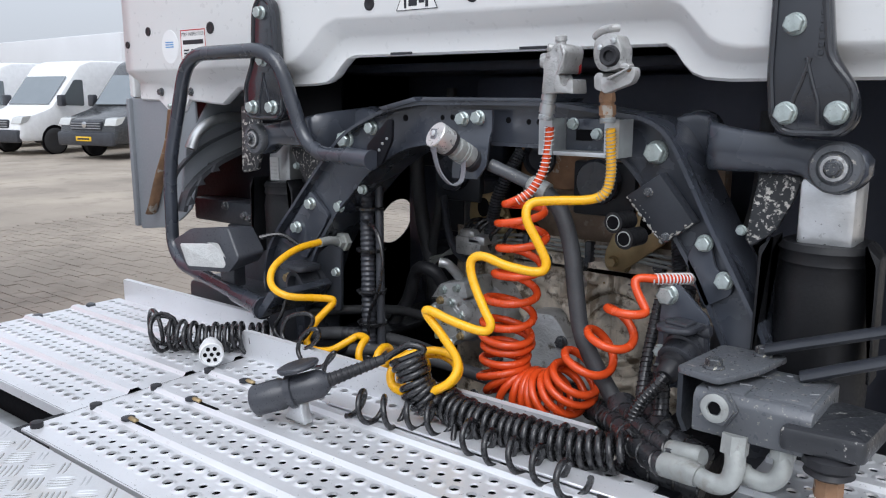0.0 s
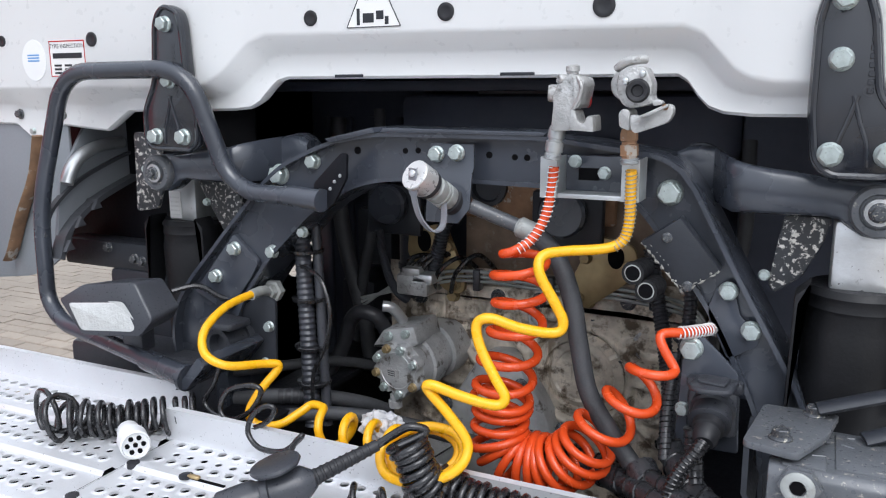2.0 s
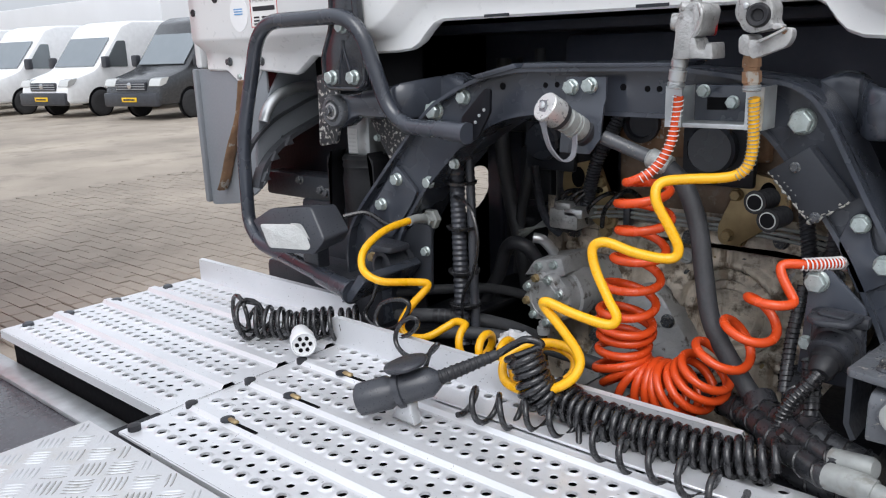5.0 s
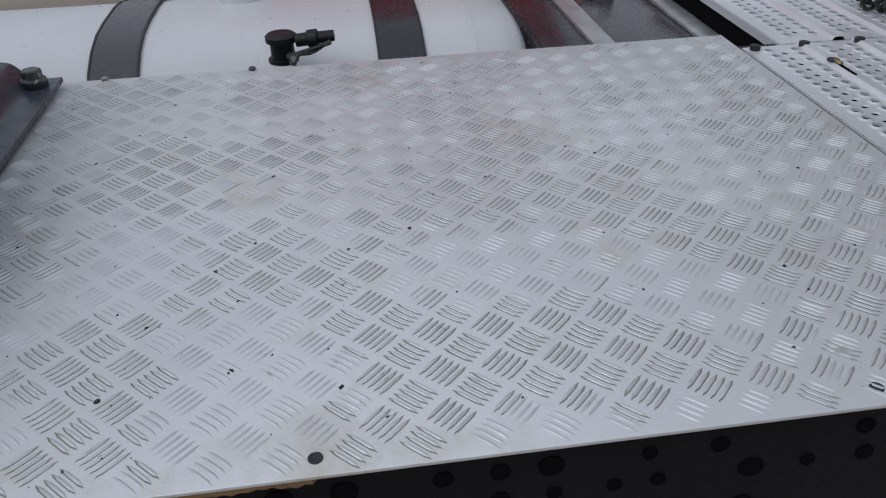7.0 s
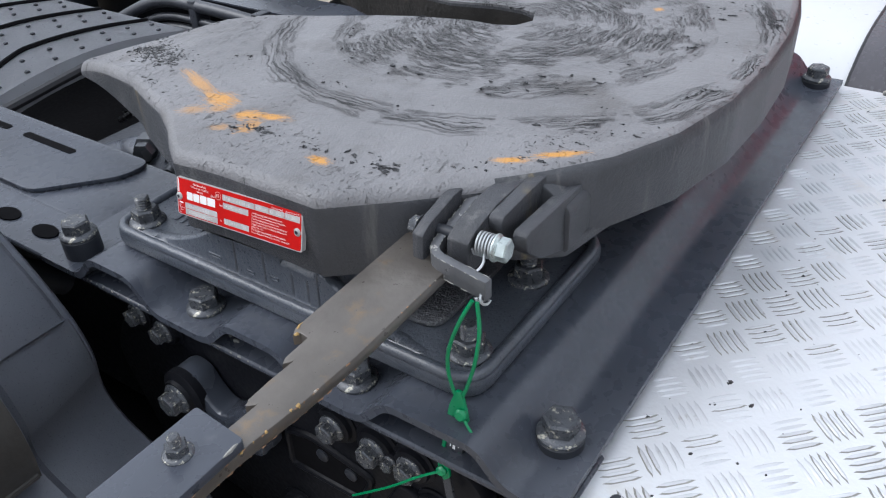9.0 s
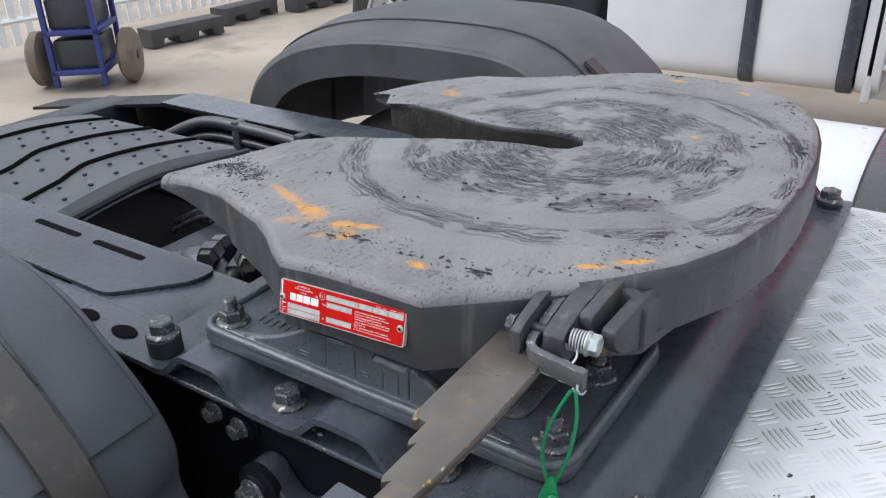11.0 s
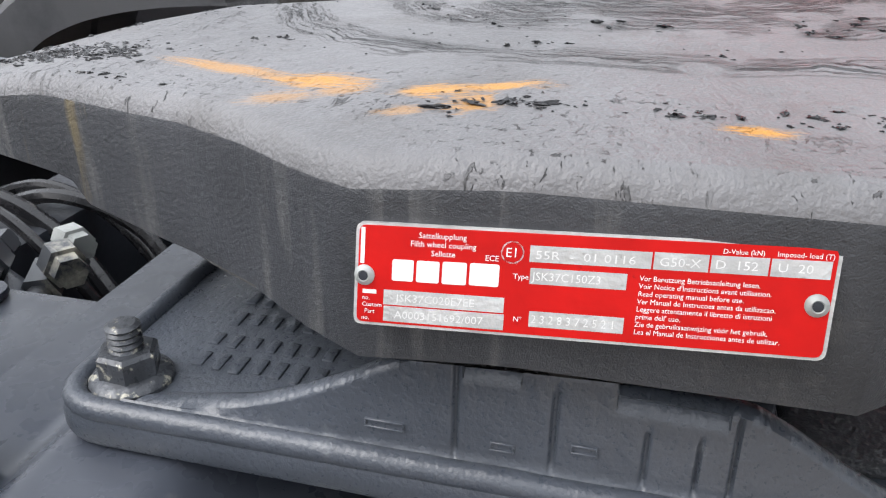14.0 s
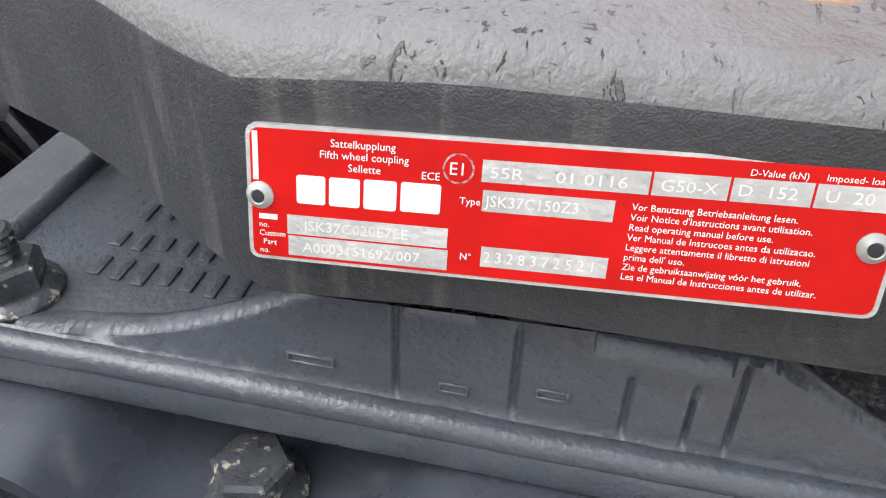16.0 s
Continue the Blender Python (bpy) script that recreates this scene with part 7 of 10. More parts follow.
part("housing", lamp_face([(-0.648, 1.119), (-0.602, 1.146), (-0.498, 1.158), (-0.455, 1.101), (-0.478, 1.072), (-0.592, 1.064)], 1.892, 1.965, 0.80, 0.004), M_PLASTIC, lamp)
part("bezel", lamp_face([(-0.640, 1.117), (-0.518, 1.127), (-0.480, 1.076), (-0.594, 1.068)], 1.8895, 1.900, 1.0, 0.0015), M_DARK, lamp)
part("lens", lamp_face([(-0.627, 1.1145), (-0.524, 1.1225), (-0.490, 1.0795), (-0.594, 1.0725)], 1.8870, 1.895, 1.0, 0.002), M_LENS, lamp, "ribbed clear glass lens")
part("foot", bx((-0.560, 1.930, 1.030), (-0.515, 1.960, 1.085), 0.004), M_PLASTIC, lamp)
bm = bmesh.new()
sweep(bm, flow([(-0.48, 1.97, 1.13), (-0.45, 2.0, 1.135), (-0.42, 2.03, 1.11), (-0.40, 2.06, 1.12)]), 0.005, 8)
part("cable", bm, M_CABLE, lamp)

# ---- air couplings on the arch ----
hb = thing("hose_bracket", "dark grey bracket on the arch carrying two hose clips", "bracket", (0.22, 1.99, 1.33))
part("plate", bx((0.155, 2.012, 1.326), (0.282, 2.02, 1.374), 0.002), M_CHASSIS, hb)
for x0 in (0.158, 0.262):
    bm = bmesh.new()
    ribbon(bm, [(x0, 2.015), (x0, 1.972), (x0 + 0.022, 1.972), (x0 + 0.022, 2.015)], 0.002, "z", 1.322, 1.374)
    part("clip", bm, M_GALV, hb, "bare metal hose clip")
part("lip", bx((0.18, 1.975, 1.322), (0.262, 2.015, 1.328), 0.001), M_GALV, hb)
for x, z in ((0.192, 1.366), (0.231, 1.352)):
    bolt(hb, (x, 2.012, z), 0.013, FACE_BACK)
# black pane painted for the shade in the bracket's cut-out
part("window", bx((0.197, 2.0112, 1.342), (0.224, 2.0124, 1.358), 0.0002, 1), M_SHADEBLACK, hb)


def air_coupling(at, label, solids, faces, tops, neck, neck_mat):
    """A glad-hand: cast body, bosses or sealing face, guide plate and threaded neck."""
    t = thing("air_coupling", label, "air coupling", at)
    for nm, poly, y0, y1, bev in solids:
        bm = bmesh.new()
        slab(bm, rounded(poly, 0.0035, 2), "y", y0, y1, min(bev * 0.3, 0.0014))
        part(nm, bm, M_COUPLING, t)
    for nm, c, d, prof, mt in faces:
        bm = bmesh.new()
        turned(bm, c, d, prof, 24)
        part(nm, bm, mt, t)
    for nm, line, r in tops:
        bm = bmesh.new()
        sweep(bm, flow(line, 6), r, 10)
        part(nm, bm, M_COUPLING, t)
    a, b = (Vector(p) for p in neck)
    n = (b - a).length
    bm = bmesh.new()
    turned(bm, a, b - a, [(-0.006, 0.009), (0, 0.0108), (n * 0.22, 0.0108), (n * 0.24, 0.0092), (n * 0.34, 0.0092), (n * 0.36, 0.0112), (n * 0.72, 0.0112), (n * 0.74, 0.0095), (n, 0.0092)], 6 if neck_mat is M_RUSTY else 14)
    part("threaded_neck", bm, neck_mat, t)
    for k in range(4):
        bm = bmesh.new()
        turned(bm, a.lerp(b, 0.80 + 0.05 * k), b - a, [(0, 0.0100), (0.001, 0.0112), (0.002, 0.0100)], 16)
        part("wire_ring", bm, M_GALV, t)
    return t


air_coupling((0.192, 1.955, 1.40), "bare cast aluminium air coupling with a red cover", [('body', [(0.189, 1.466), (0.203, 1.476), (0.217, 1.473), (0.22, 1.465), (0.215, 1.44), (0.207, 1.433), (0.206, 1.409), (0.181, 1.408), (0.184, 1.441), (0.182, 1.448)], 1.938, 1.972, 0.006), ('flange', [(0.208, 1.474), (0.221, 1.472), (0.224, 1.464), (0.219, 1.438), (0.213, 1.434)], 1.93, 1.978, 0.004), ('guide_plate', [(0.208, 1.433), (0.213, 1.434), (0.218, 1.419), (0.226, 1.418), (0.228, 1.427), (0.235, 1.428), (0.237, 1.408), (0.23, 1.409), (0.207, 1.41)], 1.928, 1.966, 0.003)],
             [('side_boss', (0.185, 1.95, 1.453), (-1, -0.35, 0.05), [(-0.01, 0.0109), (0.0078, 0.0104), (0.0109, 0.0094), (0.0114, 0.0068)], M_COUPLING), ('upper_boss', (0.195, 1.945, 1.469), (-0.8, -0.6, 0.1), [(-0.01, 0.0068), (0.0073, 0.0065), (0.0083, 0.0052), (0.0073, 0.0034), (0.0042, 0.0031)], M_COUPLING), ('knob', (0.204, 1.95, 1.474), (-0.05, 0, 1), [(0, 0.0068), (0.0042, 0.0068), (0.0047, 0.0083), (0.0109, 0.0083), (0.0125, 0.0057)], M_COUPLING), ('red_cover', (0.212, 1.980, 1.446), (1, 0.5, 0), [(0, 0.0105), (0.0040, 0.0110), (0.0060, 0.0090), (0.0065, 0.0030)], M_REDPLASTIC)],
             [('rib', [(0.215, 1.932, 1.472), (0.221, 1.928, 1.461), (0.218, 1.928, 1.447), (0.21, 1.932, 1.434)], 0.0028)], ((0.184, 1.955, 1.407), (0.179, 1.955, 1.373)), M_GALV)
air_coupling((0.285, 1.955, 1.40), "bare cast aluminium air coupling with a black rubber seal", [('body', [(0.262, 1.45), (0.26, 1.461), (0.262, 1.477), (0.275, 1.485), (0.293, 1.482), (0.301, 1.464), (0.3, 1.449), (0.306, 1.443), (0.295, 1.439), (0.277, 1.436), (0.268, 1.44)], 1.935, 1.968, 0.007), ('clamp', [(0.265, 1.431), (0.27, 1.436), (0.278, 1.434), (0.279, 1.41), (0.266, 1.415)], 1.93, 1.972, 0.004), ('guide_plate', [(0.281, 1.43), (0.291, 1.428), (0.311, 1.437), (0.321, 1.442), (0.328, 1.44), (0.329, 1.431), (0.324, 1.421), (0.287, 1.408), (0.282, 1.413)], 1.918, 1.934, 0.004), ('guide_rim', [(0.293, 1.428), (0.314, 1.436), (0.324, 1.442), (0.325, 1.439), (0.315, 1.434), (0.295, 1.425)], 1.908, 1.922, 0.002), ('yellow_clip', [(0.303, 1.444), (0.309, 1.447), (0.315, 1.444), (0.315, 1.441), (0.305, 1.439)], 1.926, 1.94, 0.002)],
             [('flange', (0.267, 1.962, 1.463), (-0.15, -1, 0), [(-0.012, 0.0192), (0.004, 0.0192), (0.007, 0.0172)], M_COUPLING), ('rubber_seal', (0.285, 1.936, 1.456), (0.12, -1, 0), [(0, 0.014), (0.005, 0.0135), (0.009, 0.0114), (0.008, 0.0073), (0.003, 0.0057), (0.0026, 0.0003)], M_RUBBER), ('screw', (0.29, 1.934, 1.475), (0, -1, 0), [(0, 0.0042), (0.003, 0.0036), (0.004, 0.0016)], M_GALV), ('screw', (0.271, 1.934, 1.467), (0, -1, 0), [(0, 0.0039), (0.003, 0.0034), (0.004, 0.0016)], M_GALV), ('screw', (0.32, 1.917, 1.438), (0, -1, 0), [(0, 0.0036), (0.002, 0.0031), (0.003, 0.001)], M_RUSTY)],
             [('latch', [(0.258, 1.945, 1.481), (0.267, 1.94, 1.487), (0.277, 1.938, 1.49), (0.286, 1.94, 1.491), (0.291, 1.945, 1.491)], 0.0052)], ((0.273, 1.955, 1.406), (0.275, 1.955, 1.37)), M_RUSTY)


def spring_guard(parent, line, r, turns, wire, mat):
    bm = bmesh.new()
    sweep(bm, coil(line, r, turns, 12), wire, 6)
    part("spring_guard", bm, mat, parent, "wire spring guard round the hose end")


# red coil hose
red = thing("red_coil_hose", "shiny orange-red coiled air hose hanging between coupling and socket", "coil hose", (0.15, 1.96, 0.92))
down = flow([(0.176, 1.972, 1.362), (0.172, 1.975, 1.33), (0.165, 1.972, 1.295), (0.150, 1.96, 1.266), (0.128, 1.945, 1.252), (0.108, 1.955, 1.247)], 8)
mid = flow([(0.136, 1.965, 1.250), (0.137, 1.965, 1.215), (0.135, 1.965, 1.170), (0.127, 1.965, 1.122), (0.119, 1.965, 1.073), (0.110, 1.968, 1.022), (0.109, 1.97, 0.985), (0.130, 1.97, 0.957), (0.175, 1.97, 0.953), (0.212, 1.968, 0.974), (0.234, 1.965, 1.003)], 10)
upper, lower = mid[:45], mid[44:]
pts = coil(upper, lambda s: 0.034 + 0.005 * s, 5, 22, 2.2, 0.18)
pts2 = coil(lower, lambda s: 0.038, 13, 22, 2.2, 0.20)
tail = flow([(0.234, 1.965, 1.003), (0.258, 1.962, 1.036), (0.285, 1.96, 1.068), (0.306, 1.96, 1.10), (0.318, 1.962, 1.128)], 8)
pts3 = coil(tail, lambda s: 0.036 - 0.010 * s, 2.9, 24, 2.2)
end = flow([pts3[-1], (0.318, 1.968, 1.158), (0.345, 1.99, 1.160), (0.366, 2.02, 1.158), (0.378, 2.05, 1.155)], 8)
bm = bmesh.new()
allp = down[:-2] + pts[3:] + pts2[1:] + pts3[1:] + end[1:]
for _ in range(2):
    allp = [allp[0]] + [(a + b * 2 + c) / 4 for a, b, c in zip(allp, allp[1:], allp[2:])] + [allp[-1]]
sweep(bm, allp, 0.0062, 10)
part("hose", bm, M_ORANGEHOSE, red, sharp=70)
spring_guard(red, down[:30], 0.0072, 19, 0.0007, M_LABELWHITE)
spring_guard(red, end[14:], 0.0076, 15, 0.0010, M_LABELWHITE)
bm = bmesh.new()
turned(bm, (0.374, 2.04, 1.156), (0.3, 1, -0.1), [(-0.012, 0.009), (0, 0.009), (0.001, 0.013), (0.012, 0.013), (0.014, 0.017), (0.02, 0.017)], 6)
part("union", bm, M_GALV, red)

# yellow coil hose
yel = thing("yellow_coil_hose", "shiny yellow coiled air hose, stretched and looped onto the walkway", "coil hose", (0.1, 1.87, 0.95))
yp = flow([(0.276, 1.962, 1.362), (0.275, 1.968, 1.33), (0.274, 1.972, 1.30), (0.268, 1.970, 1.275), (0.248, 1.962, 1.264), (0.205, 1.935, 1.262), (0.182, 1.915, 1.258), (0.182, 1.905, 1.238), (0.200, 1.908, 1.205), (0.212, 1.911, 1.178), (0.203, 1.905, 1.165),
           (0.165, 1.885, 1.172), (0.132, 1.872, 1.184), (0.116, 1.866, 1.176), (0.122, 1.862, 1.150), (0.145, 1.858, 1.112), (0.158, 1.856, 1.092), (0.148, 1.850, 1.082), (0.110, 1.832, 1.094), (0.078, 1.820, 1.107), (0.070, 1.822, 1.100), (0.095, 1.828, 1.07), (0.119, 1.832, 1.035), (0.116, 1.818, 1.010),
           (0.089, 1.804, 0.992), (0.055, 1.798, 0.984), (0.019, 1.804, 0.986), (0.001, 1.824, 1.002), (0.013, 1.848, 1.020), (0.050, 1.866, 1.030), (0.089, 1.866, 1.026), (0.107, 1.848, 1.010), (0.097, 1.826, 0.994), (0.068, 1.814, 0.982), (0.032, 1.816, 0.980), (0.008, 1.836, 0.996), (0.018, 1.862, 1.014), (0.05, 1.876, 1.022), (0.085, 1.872, 1.014), (0.096, 1.850, 1.000), (0.075, 1.830, 0.984), (0.040, 1.834, 0.986), (0.012, 1.856, 1.006), (0.0, 1.88, 1.012)], 8)
loops = coil(flow([(0.0, 1.900, 0.972), (-0.05, 1.922, 0.963), (-0.11, 1.932, 0.960), (-0.165, 1.940, 0.962)], 8), 0.027, 3.6, 18, 1.0)
rest = flow([loops[-1], (-0.190, 1.948, 0.988), (-0.204, 1.934, 0.978), (-0.226, 1.912, 0.963), (-0.258, 1.900, 0.962), (-0.273, 1.900, 0.978), (-0.262, 1.915, 1.010), (-0.243, 1.940, 1.044), (-0.258, 1.920, 1.052), (-0.284, 1.870, 1.061), (-0.318, 1.862, 1.078), (-0.336, 1.885, 1.105), (-0.342, 1.94, 1.126), (-0.340, 1.995, 1.132), (-0.340, 2.02, 1.131)], 8)
yall = yp + loops[1:] + rest[1:]
for _ in range(2):
    yall = [yall[0]] + [(a + b * 2 + c) / 4 for a, b, c in zip(yall, yall[1:], yall[2:])] + [yall[-1]]
bm = bmesh.new()
sweep(bm, yall, 0.0066, 10)
part("hose", bm, M_YELLOW, yel, sharp=70)
spring_guard(yel, yp[:30], 0.0075, 20, 0.0006, M_ZINC)
bm = bmesh.new()
sweep(bm, flow([(-0.340, 2.0, 1.131), (-0.342, 2.03, 1.131), (-0.345, 2.05, 1.125), (-0.346, 2.075, 1.122)]), 0.0085, 10)
turned(bm, (-0.346, 2.05, 1.123), (0, 1, 0), [(0, 0.014), (0.012, 0.014), (0.013, 0.019), (0.024, 0.019)], 6)
part("elbow_union", bm, M_ZINC, yel)

# capped hydraulic coupling
hc = thing("hydraulic_coupling", "quick-release hydraulic coupling with a silver dust cap on a steel bracket", "hydraulic coupling", (0.02, 1.98, 1.29))
bm = bmesh.new()
ribbon(bm, [(2.010, 1.384), (2.010, 1.352), (2.004, 1.344), (1.994, 1.290), (1.993, 1.276)], 0.004, "x", -0.017, 0.049)
bmesh.ops.bisect_plane(bm, geom=bm.verts[:] + bm.edges[:] + bm.faces[:], plane_co=(0.033, 2.0, 1.276), plane_no=(0.8, 0, -0.6), clear_outer=True)
bmesh.ops.holes_fill(bm, edges=[e for e in bm.edges if e.is_boundary])
bmesh.ops.recalc_face_normals(bm, faces=bm.faces)
part("bracket", bm, M_CHASSIS, hc)
tip, d = Vector((-0.0034, 1.933, 1.3485)), Vector((-0.024, -0.074, 0.046)).normalized()
a = tip - d * 0.088
bm = bmesh.new()
turned(bm, a, d, [(0, 0.0205), (0.009, 0.0205), (0.010, 0.0165), (0.014, 0.0165)], 28)
part("seal_ring", bm, M_RUBBER, hc, "black rubber ring")
bm = bmesh.new()
turned(bm, a, d, [(0.008, 0.0150), (0.012, 0.0180), (0.024, 0.0185), (0.0245, 0.0170), (0.027, 0.0170), (0.0275, 0.0185), (0.030, 0.0185), (0.0305, 0.0165), (0.034, 0.0165), (0.0345, 0.0180), (0.044, 0.0180), (0.046, 0.0155), (0.058, 0.0155)], 30)
part("coupling", bm, M_ZINC, hc)
bm = bmesh.new()
turned(bm, a, d, [(0.054, 0.0205), (0.058, 0.0212), (0.061, 0.0205)], 30)
part("seal_ring", bm, M_RUBBER, hc, "black rubber ring")
bm = bmesh.new()
turned(bm, a, d, [(0.060, 0.0200), (0.062, 0.0212), (0.0865, 0.0212), (0.088, 0.0200), (0.088, 0.002)], 36)
part("dust_cap", bm, M_CAP, hc, "satin silver dust cap")
bm = bmesh.new()
turned(bm, tip - d * 0.001, d, [(0, 0.0045), (0.0035, 0.0045), (0.004, 0.0058), (0.006, 0.0056), (0.0075, 0.0035)], 18)
part("rivet", bm, M_CASTLIGHT, hc, "bare rivet holding the strap")
bm = bmesh.new()
c0 = tip + d * 0.0022
loop = flow([c0 + Vector((0.0, 0, 0.007)), c0, c0 + Vector((0.0005, -0.002, -0.022)), c0 + Vector((0.006, 0.006, -0.058)), c0 + Vector((0.018, 0.020, -0.079)), c0 + Vector((0.026, 0.036, -0.073)), c0 + Vector((0.024, 0.044, -0.045)), c0 + Vector((0.020, 0.046, -0.026))], 8)
rim = []
for k, p in enumerate(loop):
    f = (loop[min(k + 1, len(loop) - 1)] - loop[max(k - 1, 0)]).normalized()
    side = Vector((0.94, -0.34, 0)) * (0.0072 if k < 18 else 0.0048)
    up = f.cross(side).normalized() * 0.0012
    rim.append([bm.verts.new(p + q) for q in (side + up, up - side, -side - up, side - up)])
for p, q in zip(rim, rim[1:]):
    for k in range(4):
        bm.faces.new((p[k], p[(k + 1) % 4], q[(k + 1) % 4], q[k]))
bm.faces.new(rim[0][::-1])
bm.faces.new(rim[-1])
bmesh.ops.recalc_face_normals(bm, faces=bm.faces)
part("strap", bm, M_COVER, hc, "grey flexible strap")
bm = bmesh.new()
sweep(bm, flow([(0.040, 2.02, 1.298), (0.075, 2.03, 1.283), (0.115, 2.035, 1.268)]), 0.0105, 12)
part("pipe", bm, M_WORN, hc)
bm = bmesh.new()
turned(bm, (0.105, 2.034, 1.272), (0.92, 0.05, -0.35), [(0, 0.011), (0.004, 0.0145), (0.035, 0.0145), (0.037, 0.011)], 18)
part("ferrule", bm, M_ZINC, hc)
bm = bmesh.new()
sweep(bm, flow([(0.135, 2.036, 1.258), (0.165, 2.03, 1.232), (0.190, 2.02, 1.18), (0.205, 2.01, 1.12), (0.222, 2.0, 1.06), (0.250, 1.99, 1.02), (0.290, 1.98, 0.975), (0.335, 1.965, 0.935), (0.40, 1.95, 0.90)], 8), 0.0130, 14)
part("hose", bm, M_GREYHOSE, hc)


# ---- gearbox and engine under the cab ----
gb = thing("gearbox", "oily grey cast gearbox housing with ribs, bolts and pipes", "gearbox", (0.05, 2.5, 0.7))
bm = bmesh.new()
slab(bm, rounded([(-0.235, 1.07), (-0.13, 1.088), (0.05, 1.094), (0.25, 1.104), (0.30, 1.06), (0.315, 0.96), (0.27, 0.80), (0.12, 0.70), (-0.14, 0.68), (-0.27, 0.77), (-0.285, 0.95)], 0.03), "y", 2.36, 2.75, 0.012)
part("bell_housing", bm, M_GEAR, gb)
bm = bmesh.new()
slab(bm, rounded([(-0.245, 1.078), (-0.13, 1.098), (0.05, 1.104), (0.26, 1.114), (0.31, 1.066), (0.27, 1.064), (0.20, 1.076), (-0.1, 1.068), (-0.22, 1.05)], 0.01), "y", 2.335, 2.365, 0.004)
part("flange", bm, M_GEAR, gb)
bm = bmesh.new()
turned(bm, (0.113, 2.36, 0.948), (0, -1, 0), [(0, 0.085), (0.012, 0.082), (0.014, 0.066), (0.006, 0.062), (0.006, 0.05), (0.012, 0.047), (0.013, 0.01)], 36)
part("bearing_cover", bm, M_GEAR, gb)
bm = bmesh.new()
slab(bm, rounded([(-0.23, 0.70), (-0.06, 0.98), (0.0, 0.985), (0.06, 0.90), (0.10, 0.80), (0.04, 0.68)], 0.02), "y", 2.30, 2.37, 0.012)
part("side_casting", bm, M_CAST, gb)
for pts in ([(-0.10, 0.965), (0.02, 0.80)], [(0.17, 0.985), (0.27, 1.05)], [(0.04, 0.93), (-0.02, 0.84)], [(0.18, 0.91), (0.26, 0.84)]):
    bm = bmesh.new()
    (x0, z0), (x1, z1) = pts
    rod(bm, (x0, 2.352, z0), (x1, 2.352, z1), 0.009, seg=8)
    part("rib", bm, M_GEAR, gb)
for x, z in ((-0.20, 1.066), (-0.13, 1.075), (-0.04, 1.082), (0.04, 1.084), (0.13, 1.092), (0.20, 1.098), (0.262, 1.094), (0.29, 1.05)):
    bolt(gb, (x, 2.335, z), 0.019, FACE_BACK, BOLTG if int(x * 100) % 2 else BOLTD)
for x, z in ((-0.13, 0.99), (-0.13, 0.87), (0.02, 0.93), (0.06, 0.83), (0.21, 0.88), (-0.05, 0.79), (0.10, 0.86), (0.19, 0.99), (-0.19, 0.77)):
    bolt(gb, (x, 2.30 if z < 0.94 and x < 0.11 else 2.36, z), 0.018, FACE_BACK, BOLTD)
for dz in (0.0, 0.008, 0.018):
    bm = bmesh.new()
    sweep(bm, flow([(-0.32, 2.31, 1.055 - dz), (-0.22, 2.30, 1.085 + dz), (-0.10, 2.31, 1.112 + dz), (0.05, 2.32, 1.108 + dz), (0.18, 2.32, 1.106 + dz), (0.30, 2.32, 1.09 + dz), (0.34, 2.34, 1.05)]), 0.0032, 8)
    part("pipe", bm, M_ZINC, gb)
for x in (-0.08, 0.06, 0.24):
    part("pipe_clip", bx((x, 2.305, 1.095), (x + 0.014, 2.325, 1.135), 0.003), M_PLASTIC, gb)
for x0, x1, z0, z1, m in ((-0.215, -0.15, 1.085, 1.125, M_COUPLING), (-0.205, -0.165, 1.120, 1.138, M_COUPLING), (-0.185, -0.14, 1.108, 1.128, M_CASTLIGHT)):
    part("sensor_block", bx((x0, 2.26, z0), (x1, 2.33, z1), 0.006), m, gb)
rng = random.Random(8)
for k in range(7):
    x = rng.uniform(-0.24, -0.12)
    bm = bmesh.new()
    sweep(bm, flow([(x, 2.30, 1.09), (x + 0.02, 2.28, 1.13 + 0.02 * rng.random()), (x + 0.05, 2.31, 1.15 + 0.02 * rng.random()), (x + 0.07, 2.36, 1.12)]), 0.0045, 8)
    part("loom", bm, M_CABLE, gb)

